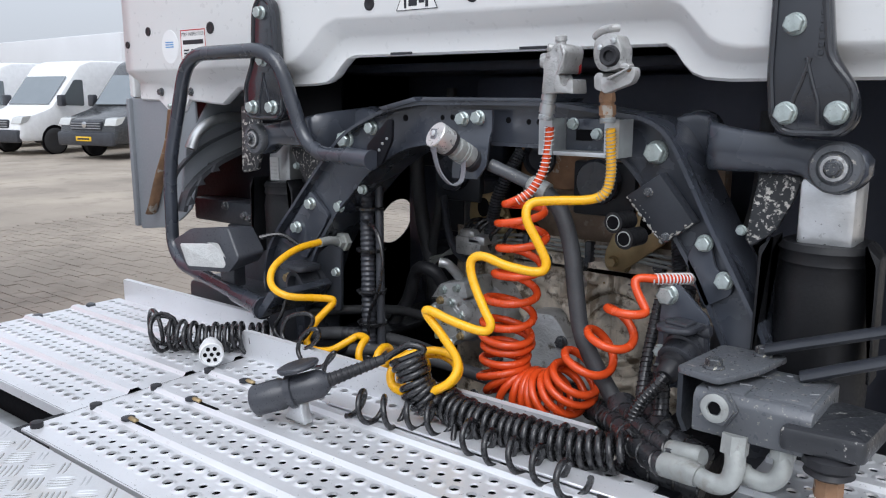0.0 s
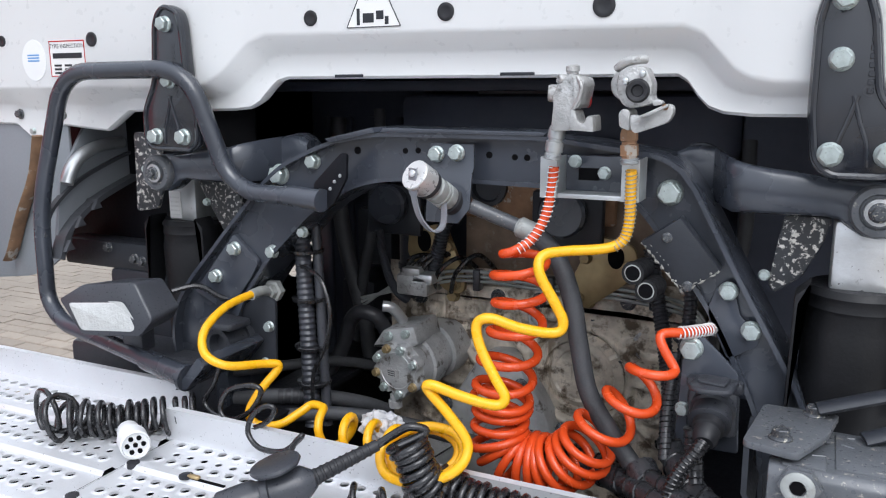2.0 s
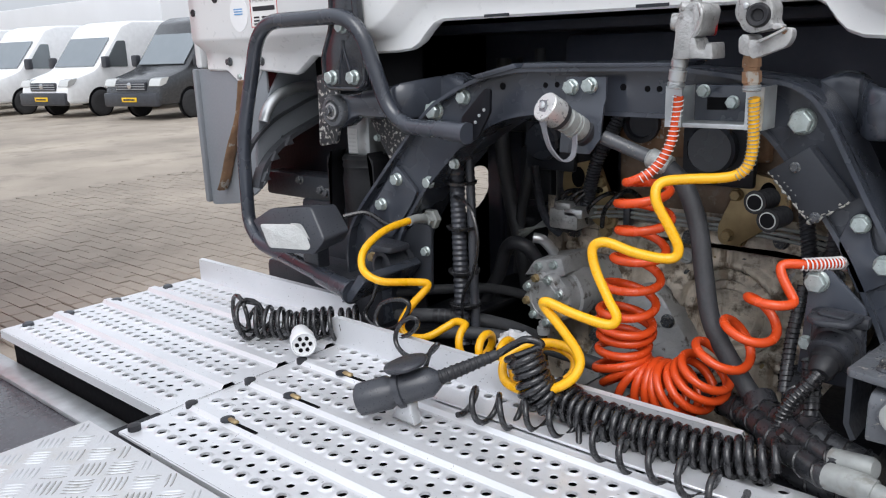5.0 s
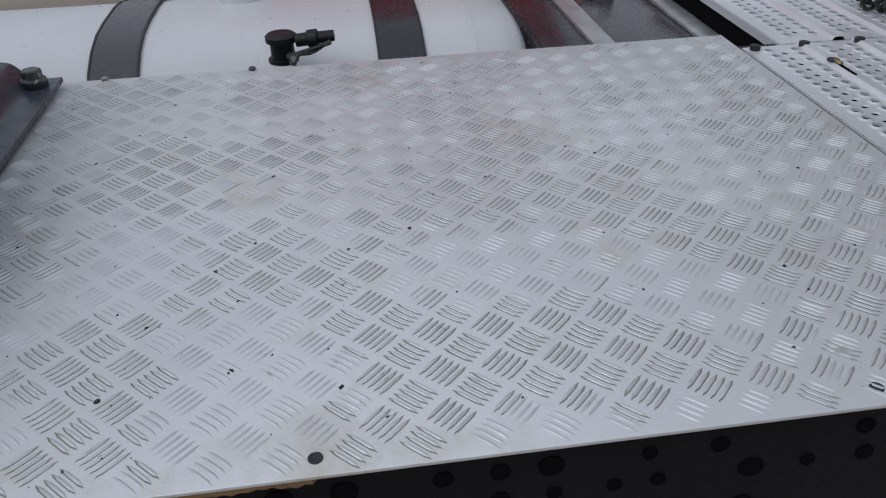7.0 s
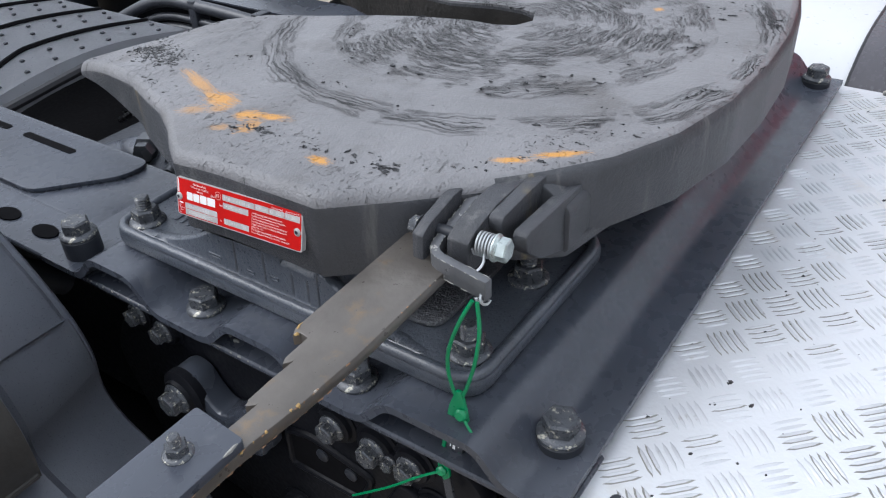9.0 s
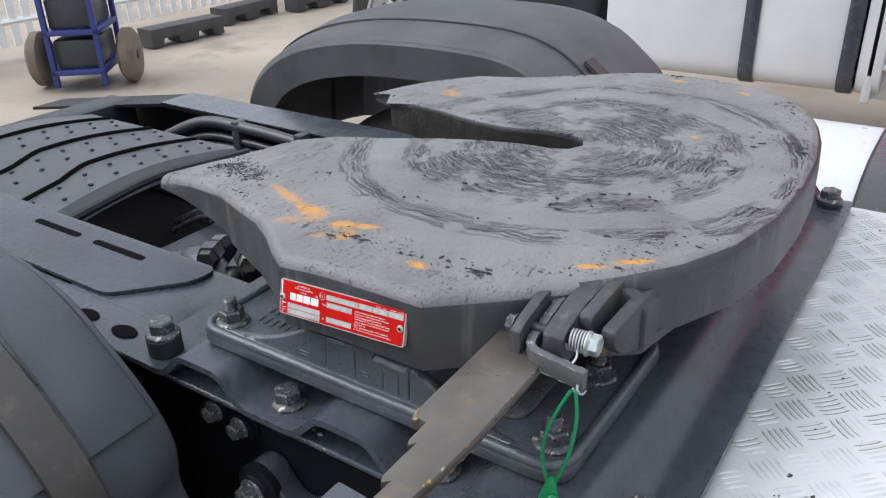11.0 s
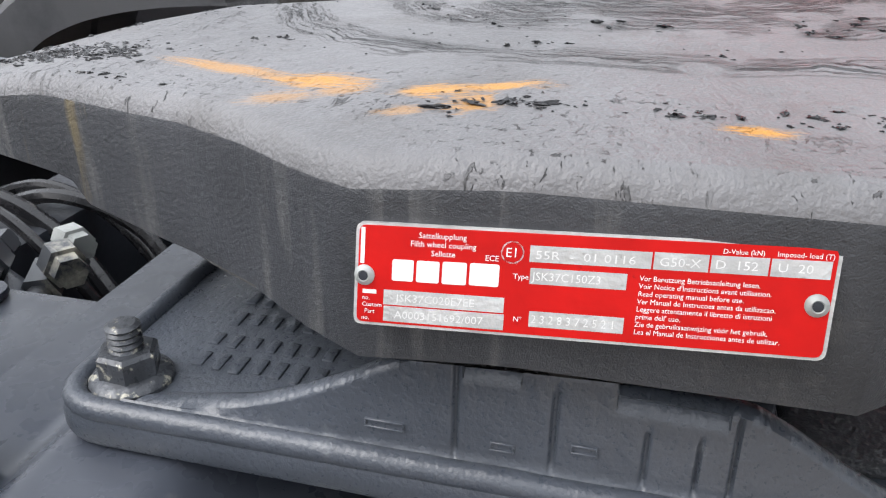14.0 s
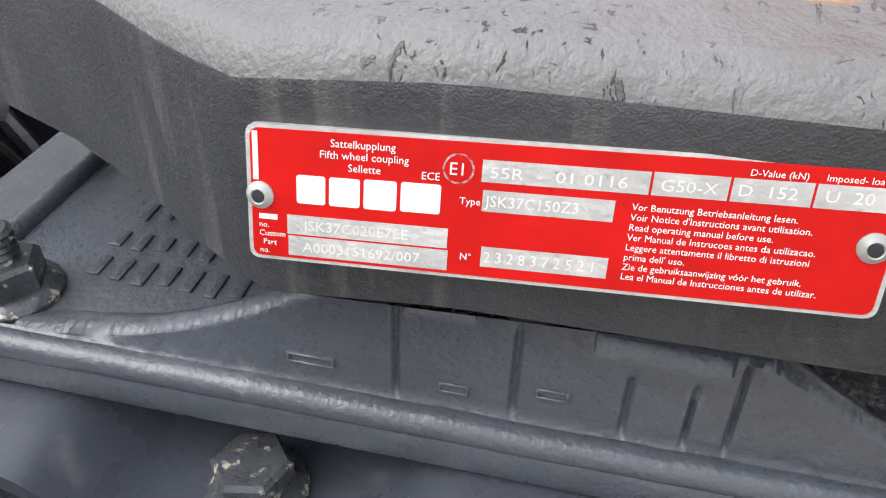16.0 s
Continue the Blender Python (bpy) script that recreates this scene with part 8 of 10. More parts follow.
# front face of the casting: raised rings, ribs and bosses in one skin
def casting_face():
    ribs = [(-0.10, 0.965, 0.02, 0.80), (0.17, 0.985, 0.27, 1.05), (0.04, 0.93, -0.02, 0.84), (0.18, 0.91, 0.26, 0.84), (-0.22, 1.03, -0.02, 1.035), (-0.05, 1.04, 0.02, 0.97), (0.113, 1.05, 0.113, 1.08), (0.20, 1.02, 0.29, 1.02), (-0.16, 0.90, 0.03, 0.905), (-0.06, 1.06, -0.09, 0.86), (0.215, 0.95, 0.30, 0.93), (-0.20, 0.82, -0.02, 0.76), (0.02, 0.97, -0.10, 0.90), (0.16, 0.86, 0.19, 0.74)]
    bosses = [(-0.13, 0.99, 0.020), (0.02, 0.93, 0.018), (0.21, 0.88, 0.022), (0.19, 0.99, 0.018), (0.245, 1.02, 0.032), (-0.02, 1.03, 0.026), (0.06, 1.062, 0.018), (-0.09, 1.05, 0.022), (0.25, 0.90, 0.026), (-0.17, 1.05, 0.030), (0.02, 0.99, 0.014), (-0.06, 0.83, 0.024)]
    bm = bmesh.new()
    nx, nz = 150, 100
    grid = []
    for j in range(nz + 1):
        row = []
        for i in range(nx + 1):
            x, z = -0.275 + 0.585 * i / nx, 0.70 + 0.43 * j / nz
            p = Vector((x, 0, z))
            h = 0.0035 * noise.fractal(p * 24, 1.0, 2.0, 4) + 0.006 * noise.noise(p * 9)
            r = math.hypot(x - 0.113, z - 0.948)
            if r < 0.086:
                h = -0.003 + 0.008 * math.exp(-((r - 0.050) / 0.006) ** 2) + 0.001 * noise.noise(p * 60)
            h += 0.012 * math.exp(-((r - 0.094) / 0.008) ** 4)
            for x0, z0, x1, z1 in ribs:
                d = Vector((x1 - x0, z1 - z0))
                f = max(0.0, min(1.0, ((x - x0) * d.x + (z - z0) * d.y) / d.length_squared))
                e = math.hypot(x - x0 - d.x * f, z - z0 - d.y * f)
                if r > 0.088:
                    h = max(h, 0.014 * math.exp(-(e / 0.0085) ** 4))
            for bx0, bz0, br in bosses:
                e = math.hypot(x - bx0, z - bz0)
                if r > 0.088:
                    h = max(h, 0.016 * math.exp(-(e / br) ** 6) - 0.010 * math.exp(-(e / (br * 0.45)) ** 4))
            row.append(bm.verts.new((x, 2.350 - h, z)))
        grid.append(row)
    for j in range(nz):
        for i in range(nx):
            bm.faces.new((grid[j][i], grid[j][i + 1], grid[j + 1][i + 1], grid[j + 1][i]))
    part("casting_face", bm, M_GEAR, gb, sharp=60)


casting_face()

eng = thing("engine", "dark engine block with rusty shield and round caps under the cab", "engine", (0.05, 3.0, 0.6))
part("block", bx((-0.30, 2.66, 0.55), (0.36, 3.8, 1.33), 0.03), M_TUNNEL, eng)
# panels added to fill the void round the engine with a shade tone
sh = thing("engine_tunnel", "dark panels added to stand for the shaded space round the engine", "lining", (0, 2.8, 0.7))
part("side_lining", bx((-0.60, 2.56, 0.72), (-0.30, 2.60, 1.46), 0.01), M_TUNNEL, sh)
part("side_lining", bx((0.36, 2.40, 0.72), (0.62, 2.44, 1.46), 0.01), M_TUNNEL, sh)
part("roof_lining", bx((-0.62, 2.30, 1.455), (0.64, 3.2, 1.475), 0.006), M_TUNNEL, sh)
part("roof_lining", bx((-0.30, 2.44, 1.335), (0.36, 2.50, 1.45), 0.02), M_TUNNEL, sh)
for x in (-0.56, -0.50, -0.44, -0.37):
    part("lining_rib", bx((x, 2.548, 0.80), (x + 0.016, 2.562, 1.40), 0.004), M_TUNNEL, sh)
for x, z0, z1, y in ((-0.345, 1.10, 1.22, 2.40), (-0.43, 1.24, 1.33, 2.45), (-0.40, 0.96, 1.06, 2.42)):
    part("lining_box", bx((x - 0.04, y, z0), (x + 0.045, 2.56, z1), 0.012), M_PLASTIC, sh)
for k, pts in enumerate(([(-0.30, 2.36, 1.42), (-0.285, 2.33, 1.30), (-0.30, 2.32, 1.18), (-0.33, 2.33, 1.08), (-0.36, 2.36, 0.95)], [(-0.42, 2.40, 1.40), (-0.40, 2.36, 1.26), (-0.37, 2.34, 1.14), (-0.33, 2.33, 1.02), (-0.31, 2.33, 0.90)], [(0.38, 2.30, 1.38), (0.385, 2.26, 1.24), (0.36, 2.24, 1.12), (0.34, 2.24, 0.98)])):
    bm = bmesh.new()
    sweep(bm, flow(pts), 0.011 if k != 1 else 0.016, 12)
    part("hose", bm, M_GREYHOSE, sh)
bm = bmesh.new()
turned(bm, (-0.215, 2.36, 1.06), (0, 0, 1), [(0, 0.030), (0.01, 0.040), (0.055, 0.040), (0.057, 0.043), (0.066, 0.043), (0.068, 0.040), (0.125, 0.040), (0.13, 0.036), (0.17, 0.034), (0.175, 0.024)], 26)
part("canister", bm, M_PLASTIC, eng, "black ribbed canister")
for k, (pts, r) in enumerate((([(-0.10, 2.33, 1.30), (-0.13, 2.30, 1.22), (-0.15, 2.30, 1.15), (-0.165, 2.31, 1.10)], 0.013), ([(-0.26, 2.28, 1.20), (-0.24, 2.27, 1.13), (-0.22, 2.27, 1.09), (-0.20, 2.28, 1.07)], 0.008), ([(0.24, 2.30, 1.20), (0.26, 2.27, 1.13), (0.28, 2.24, 1.06), (0.30, 2.2, 0.98)], 0.012), ([(0.31, 2.2, 1.26), (0.325, 2.17, 1.16), (0.32, 2.15, 1.06), (0.31, 2.12, 0.96)], 0.010))):
    bm = bmesh.new()
    line = flow(pts, 10)
    sweep(bm, line, r * 0.9, 10)
    sweep(bm, coil(line, r * 0.92, int(0.22 / r * 2.2), 10), r * 0.16, 5)
    part("corrugated_hose", bm, M_PLASTIC, eng)
part("rusty_shield", bx((-0.11, 2.34, 1.225), (0.17, 2.36, 1.345), 0.006), M_RUSTY, eng, "rusty steel shield")
part("back_plate", bx((-0.12, 2.36, 1.05), (0.30, 2.40, 1.30), 0.01), M_BROWNCAST, eng, "brown rusted back plate")
bm = bmesh.new()
turned(bm, (-0.062, 2.34, 1.285), (0, -1, 0), [(0, 0.036), (0.01, 0.036), (0.012, 0.028), (0.004, 0.025)], 24)
part("port", bm, M_DARK, eng)
for x, z, s in ((-0.245, 1.248, 1.0), (0.092, 1.252, 1.1)):
    bm = bmesh.new()
    turned(bm, (x, 2.30, z), (0, -1, 0), [(0, 0.038 * s), (0.018, 0.038 * s), (0.022, 0.034 * s), (0.024, 0.034 * s)], 26)
    part("round_cap", bm, M_CHASSIS, eng)
    part("cap_bracket", bx((x - 0.055 * s, 2.305, z - 0.06 * s), (x + 0.06 * s, 2.325, z + 0.035), 0.006), M_DARK, eng)
for x0, flip in ((-0.170, 1), (0.168, -1)):
    lug = thing("lifting_lug", "yellow-chromated steel lifting lug with an oval hole", "lug", (x0, 2.33, 1.1), group="lifting lugs")
    bm = bmesh.new()
    outline = rounded([(x0 - flip * 0.045, 1.199), (x0 + flip * 0.028, 1.216), (x0 + flip * 0.072, 1.114), (x0 + flip * 0.068, 1.084), (x0 + flip * 0.035, 1.084), (x0 - flip * 0.05, 1.149)], 0.016)
    slab(bm, outline, "y", 2.315, 2.327, 0.002)
    part("plate", bm, M_BRASS, lug)
    # black oval on the plate carries the shade of the hole
    bm = bmesh.new()
    slab(bm, [(x0 - flip * 0.012 + 0.014 * math.cos(a), 1.179 + 0.020 * math.sin(a)) for a in np.linspace(0, 2 * math.pi, 20, endpoint=False)], "y", 2.3135, 2.3148)
    part("hole", bm, M_SHADEBLACK, lug)
    for dx, z in ((0.052, 1.102), (0.04, 1.174)):
        bolt(lug, (x0 + flip * dx, 2.315, z), 0.017, FACE_BACK, BOLTG)

for k in range(11):
    w = 2 * math.pi * k / 11 + 0.2
    bolt(gb, (0.113 + 0.103 * math.cos(w), 2.36, 0.948 + 0.103 * math.sin(w)), 0.015, FACE_BACK, BOLTG if k % 3 == 0 else BOLTD)
for k in range(7):
    w = 2 * math.pi * k / 7 + 0.5
    bm = bmesh.new()
    rod(bm, (0.113 + 0.115 * math.cos(w), 2.358, 0.948 + 0.115 * math.sin(w)), (0.113 + 0.17 * math.cos(w), 2.358, 0.948 + 0.17 * math.sin(w)), 0.008, 0.006, 8)
    part("rib", bm, M_GEAR, gb)
for x, z, r in ((0.235, 1.02, 0.030), (-0.02, 1.03, 0.026), (0.245, 0.90, 0.024), (0.03, 1.045, 0.016), (-0.09, 1.045, 0.02)):
    bm = bmesh.new()
    turned(bm, (x, 2.36, z), (0, -1, 0), [(0, r), (0.014, r * 0.94), (0.018, r * 0.8), (0.018, r * 0.55), (0.012, r * 0.5)], 20)
    part("cast_boss", bm, M_CAST, gb)

ac = thing("compressor", "grey cast compressor with round cover, bolts and hose fittings", "compressor", (-0.165, 2.24, 0.88))
cd0 = Vector((-0.14, -1, -0.06)).normalized()
cf = Vector((-0.180, 2.192, 0.962))
bm = bmesh.new()
turned(bm, cf - cd0 * 0.20, cd0, [(0, 0.050), (0.02, 0.056), (0.085, 0.056), (0.087, 0.049), (0.110, 0.049), (0.112, 0.056), (0.150, 0.056), (0.152, 0.050), (0.182, 0.050)], 36)
part("body", bm, M_CAST, ac)
u, w = frame_of(cd0)
lobes = [(0.044 * math.cos(q), 0.044 * math.sin(q)) for q in (radians(d0) for d0 in (12, 52, 97, 148, 205, 252, 292, 334))]
bm = bmesh.new()
ring = []
for k in range(96):
    q = 2 * math.pi * k / 96
    near = max(math.cos(q - math.atan2(b0, a0)) for a0, b0 in lobes)
    ring.append(0.0445 + 0.0085 * max(0.0, (near - 0.955) / 0.045) ** 0.6)
for h0, grow in ((-0.022, 1.0), (-0.002, 1.0), (0.0, 0.965)):
    for k, rad in enumerate(ring):
        q = 2 * math.pi * k / 96
        bm.verts.new(cf + cd0 * h0 + (u * math.cos(q) + w * math.sin(q)) * rad * grow)
bm.verts.ensure_lookup_table()
for h0 in range(2):
    for k in range(96):
        bm.faces.new([bm.verts[i] for i in (h0 * 96 + k, h0 * 96 + (k + 1) % 96, h0 * 96 + 96 + (k + 1) % 96, h0 * 96 + 96 + k)])
bm.faces.new([bm.verts[192 + k] for k in range(96)])
bm.faces.new([bm.verts[k] for k in range(96)][::-1])
bmesh.ops.recalc_face_normals(bm, faces=bm.faces)
part("cover", bm, M_CAST, ac)
bm = bmesh.new()
turned(bm, cf - cd0 * 0.002, cd0, [(0, 0.0375), (0.0035, 0.0365), (0.004, 0.0330), (0.003, 0.032), (0.003, 0.001)], 32)
part("cover_face", bm, M_CAST, ac)
to_face = cd0.to_track_quat("Z", "Y").to_matrix().to_4x4()
for k, (a0, b0) in enumerate(lobes):
    bolt(ac, cf + u * a0 + w * b0 + cd0 * 0.0002, 0.0125, to_face, BOLT if k % 3 else BOLTG)
bm = bmesh.new()
box(bm, (-0.014, -0.008, 0), (0.014, 0.008, 0.0006))
bm.transform(Matrix.Translation(cf + cd0 * 0.0012 - Vector((0.004, 0, 0.004))) @ to_face)
part("type_sticker", bm, M_LABELSILVER, ac, "small printed sticker")
for k in range(3):
    bm = bmesh.new()
    box(bm, (-0.012, -0.005 + 0.004 * k, 0.0004), (0.004, -0.0035 + 0.004 * k, 0.0010))
    bm.transform(Matrix.Translation(cf + cd0 * 0.0012 - Vector((0.004, 0, 0.004))) @ to_face)
    part("print", bm, M_DARK, ac)
bm = bmesh.new()
slab(bm, rounded([(-0.237, 0.996), (-0.212, 1.032), (-0.150, 1.046), (-0.140, 1.012), (-0.185, 0.998)], 0.006), "y", 2.205, 2.30, 0.005)
part("port_block", bm, M_CAST, ac)
for x, z in ((-0.200, 1.022), (-0.166, 1.030)):
    bolt(ac, (x, 2.205, z), 0.013, FACE_BACK, BOLT)
bm = bmesh.new()
turned(bm, (-0.186, 2.20, 0.915), (0, 0, -1), [(0, 0.010), (0.010, 0.010), (0.011, 0.013), (0.024, 0.013), (0.026, 0.008)], 10)
part("drain_fitting", bm, M_CAST, ac)
bm = bmesh.new()
sweep(bm, flow([(-0.222, 2.23, 1.025), (-0.232, 2.215, 1.052), (-0.262, 2.21, 1.058), (-0.290, 2.22, 1.035), (-0.31, 2.22, 0.98), (-0.34, 2.2, 0.92)]), 0.014, 12)
part("hose", bm, M_RUBBER, ac)
bm = bmesh.new()
sweep(bm, flow([(-0.195, 2.25, 1.04), (-0.20, 2.22, 1.07), (-0.215, 2.21, 1.075)]), 0.010, 12)
part("elbow", bm, M_CASTLIGHT, ac)

# dark hoses running low past the gearbox
for k, (pts, r) in enumerate((([(-0.40, 2.02, 0.935), (-0.33, 2.04, 0.945), (-0.27, 2.08, 0.94), (-0.22, 2.14, 0.915), (-0.2, 2.2, 0.88)], 0.013), ([(-0.43, 2.05, 0.97), (-0.36, 2.1, 0.975), (-0.31, 2.2, 0.96), (-0.27, 2.3, 0.92)], 0.010), ([(-0.33, 2.02, 0.915), (-0.22, 2.06, 0.925), (-0.1, 2.09, 0.915), (0.1, 2.09, 0.90)], 0.012))):
    h = thing("rubber_hose", "thick dark rubber hose running across beside the gearbox", "hose", pts[0], group="low hoses")
    bm = bmesh.new()
    sweep(bm, flow(pts), r, 12)
    part("hose", bm, M_GREYHOSE, h)
    if k == 0:
        bm = bmesh.new()
        for q in range(4):
            turned(bm, Vector((-0.325, 2.042, 0.9445)) + Vector((0.011 * q, 0.006 * q, 0)), (1, 0.5, 0), [(0, 0.0135), (0.005, 0.0145), (0.009, 0.0135)], 18)
        part("crimp", bm, M_RUBBER, h)

# conduit bundle beside the left socket
cd = thing("conduit_bundle", "black corrugated conduits tied in a bundle with cable ties", "conduit", (-0.26, 2.08, 0.95))
for dx, dy, r in ((0.0, 0.0, 0.0145), (0.021, 0.012, 0.009), (-0.020, 0.018, 0.008)):
    bm = bmesh.new()
    p0, p1 = Vector((-0.30 + dx, 2.09 + dy, 1.235)), Vector((-0.262 + dx, 2.05 + dy, 0.90))
    n = 70
    prof = []
    for k in range(n):
        rr = r * (1.0 if k % 2 else 0.88)
        prof.append(((p1 - p0).length * k / (n - 1), rr))
    turned(bm, p0, p1 - p0, prof, 14)
    part("conduit", bm, M_PLASTIC, cd)
for z in (1.19, 1.11, 1.03, 0.97):
    bm = bmesh.new()
    c = Vector((-0.30, 2.09, 1.235)).lerp(Vector((-0.262, 2.05, 0.90)), (1.235 - z) / 0.335)
    turned(bm, c + Vector((0.002, 0.008, 0)), (0, 0, 1), [(0, 0.029), (0.005, 0.030), (0.006, 0.029)], 18)
    part("cable_tie", bm, M_CABLE, cd)
bm = bmesh.new()
sweep(bm, flow([(-0.29, 2.07, 1.17), (-0.24, 2.05, 1.16), (-0.215, 2.04, 1.11), (-0.225, 2.04, 1.05), (-0.25, 2.04, 1.0), (-0.255, 2.04, 0.95)]), 0.0035, 8)
part("loose_wire", bm, M_CABLE, cd)


def socket(name, at, label, s):
    t = thing(name, label, "socket", at, group="trailer sockets")
    x, y, z = at
    bm = bmesh.new()
    slab(bm, rounded([(x - 0.02, z - 0.05), (x + 0.07, z - 0.05), (x + 0.075, z + 0.075), (x + 0.045, z + 0.085), (x - 0.02, z + 0.04)], 0.01) if s < 0 else rounded([(x - 0.055, z - 0.06), (x + 0.05, z - 0.06), (x + 0.045, z + 0.02), (x + 0.015, z + 0.10), (x - 0.015, z + 0.10)], 0.012), "y", y + 0.035, y + 0.043, 0.002)
    part("bracket", bm, M_DARK if s < 0 else M_CHASSIS, t)
    bm = bmesh.new()
    turned(bm, (x, y + 0.04, z), (-0.15, -1, 0.0), [(0, 0.034), (0.012, 0.034), (0.013, 0.028), (0.045, 0.027), (0.047, 0.030), (0.055, 0.030), (0.056, 0.022), (0.04, 0.020)], 26)
    part("body", bm, M_PLASTIC, t)
    bm = bmesh.new()
    slab(bm, rounded([(x - 0.040, y - 0.028), (x + 0.034, y - 0.034), (x + 0.040, y + 0.02), (x - 0.034, y + 0.028)], 0.014), "z", z + 0.034, z + 0.046, 0.004)
    part("lid", bm, M_PLASTIC, t)
    bolt(t, (x + s * -0.062, y + 0.035, z + 0.03), 0.014, FACE_BACK)
    bolt(t, (x + (0.03 if s > 0 else 0.05), y + 0.035, z - 0.035), 0.013, FACE_BACK)
    return t


socket("trailer_socket", (-0.398, 2.005, 1.038), "black trailer socket with hinged lid on a dark bracket", -1)
ts = thing("trailer_socket", "black trailer socket with lid and plugged-in cable on a grey bracket", "socket", (0.39, 1.98, 1.04), group="trailer sockets")
bm = bmesh.new()
slab(bm, rounded([(0.336, 1.005), (0.339, 1.060), (0.342, 1.130), (0.346, 1.148), (0.364, 1.154), (0.384, 1.136), (0.410, 1.110), (0.416, 1.005)], 0.006), "y", 2.004, 2.012, 0.002)
part("bracket", bm, M_CHASSIS, ts)
bm = bmesh.new()
slab(bm, rounded([(0.356, 1.950), (0.374, 1.938), (0.408, 1.946), (0.414, 1.992), (0.362, 1.996)], 0.010), "z", 1.100, 1.109, 0.004)
slab(bm, rounded([(0.366, 1.958), (0.400, 1.952), (0.404, 1.982), (0.370, 1.985)], 0.006), "z", 1.108, 1.113, 0.002)
part("lid", bm, M_PLASTIC, ts)
part("hinge", bx((0.350, 1.988, 1.088), (0.418, 2.006, 1.104), 0.005), M_PLASTIC, ts)
part("housing", bx((0.352, 1.985, 1.030), (0.414, 2.006, 1.092), 0.010), M_PLASTIC, ts)
d = Vector((-0.05, -0.86, -0.42)).normalized()
a = Vector((0.385, 1.990, 1.071))
bm = bmesh.new()
turned(bm, a, d, [(0, 0.027), (0.008, 0.027), (0.010, 0.0235), (0.022, 0.023), (0.024, 0.0255), (0.030, 0.0255), (0.032, 0.021)], 26)
part("body", bm, M_PLASTIC, ts)
bm = bmesh.new()
turned(bm, a + d * 0.031, d, [(0, 0.019), (0.010, 0.019), (0.012, 0.016), (0.026, 0.015), (0.032, 0.011)], 22)
part("plug", bm, M_RUBBER, ts)
line = flow([a + d * 0.060, (0.374, 1.928, 1.032), (0.356, 1.918, 1.005), (0.347, 1.912, 0.975), (0.345, 1.905, 0.93)])
bm = bmesh.new()
sweep(bm, line, 0.0085, 10)
sweep(bm, coil(line, 0.0088, 22, 12), 0.0014, 5)
part("cable", bm, M_CABLE, ts)
bolt(ts, (0.345, 2.004, 1.055), 0.014, FACE_BACK)
bolt(ts, (0.352, 2.004, 1.137), 0.022, FACE_BACK)
tw = thing("double_port", "pair of black open hose ports beside the arch", "port", (0.295, 1.97, 1.22))
for x, z in ((0.281, 1.234), (0.298, 1.213)):
    bm = bmesh.new()
    turned(bm, (x + 0.006, 2.01, z), (-0.15, -1, 0), [(0, 0.013), (0.034, 0.0135), (0.038, 0.0150), (0.040, 0.0145), (0.040, 0.011)], 24)
    pt = part("port", bm, M_BELLOWS, tw)
    # the bore is a black disc, its inner shade put into colour
    for h, rad, mt, nm in ((0.0402, 0.0108, M_ZINC, "metal_ring"), (0.0412, 0.0092, M_SHADEBLACK, "bore")):
        bm = bmesh.new()
        turned(bm, Vector((x + 0.006, 2.01, z)) + Vector((-0.15, -1, 0)).normalized() * (h - 0.001), (-0.15, -1, 0), [(0, rad), (0.001, rad)], 22)
        part(nm, bm, mt, pt)

# crumpled clear wrap behind the kick plate
bm = bmesh.new()
bmesh.ops.create_icosphere(bm, subdivisions=4, radius=1.0)
for v in bm.verts:
    v.co *= 1 + 0.35 * noise.noise(v.co * 2.2) + 0.22 * abs(noise.noise(v.co * 5.0)) + 0.08 * noise.noise(v.co * 12.0)
    v.co = Vector((-0.080 + v.co.x * 0.030, 1.965 + v.co.y * 0.022, 0.966 + v.co.z * 0.022))
solo("plastic_wrap", bm, M_WRAPFILM, "crumpled cloudy plastic wrap stuck behind the kick plate", "wrap", sharp=20)

# ---- cables on the walkway ----
def ring_coil(pts, r, turns, phase=0.0, per=18, loose=0.22):
    return coil(flow(pts, 8), r, turns, per, phase, loose)


c1 = thing("coiled_cable", "glossy black coiled cable on the walkway with white plug", "coiled cable", (-0.5, 1.82, 0.94))
bm = bmesh.new()
hel = ring_coil([(-0.515, 1.790, 0.964), (-0.49, 1.805, 0.962), (-0.45, 1.830, 0.963), (-0.41, 1.858, 0.963), (-0.370, 1.888, 0.965)], 0.0235, 13, 0.4, 18, 0.50)
hel2 = ring_coil([(-0.572, 1.765, 0.966), (-0.560, 1.795, 0.968), (-0.545, 1.775, 0.966), (-0.520, 1.790, 0.965), (-0.512, 1.792, 0.964)], 0.030, 4.5, 0.4, 18, 0.7)
lead = flow([hel[-1], (-0.362, 1.905, 0.962)], 8)
loops = flow([(-0.328, 1.905, 1.046), (-0.338, 1.9, 1.014), (-0.355, 1.896, 0.985), (-0.336, 1.892, 0.97), (-0.291, 1.887, 0.97), (-0.252, 1.882, 0.994), (-0.23, 1.878, 1.028), (-0.249, 1.874, 1.035), (-0.285, 1.869, 1.022), (-0.296, 1.864, 0.993), (-0.273, 1.86, 0.976), (-0.231, 1.856, 0.979), (-0.196, 1.851, 1.0), (-0.182, 1.846, 1.021), (-0.195, 1.842, 1.024), (-0.215, 1.838, 1.008), (-0.22, 1.833, 0.983), (-0.197, 1.828, 0.967), (-0.155, 1.824, 0.972), (-0.125, 1.82, 0.995), (-0.114, 1.815, 1.007), (-0.125, 1.81, 0.993), (-0.133, 1.806, 0.966)], 6)
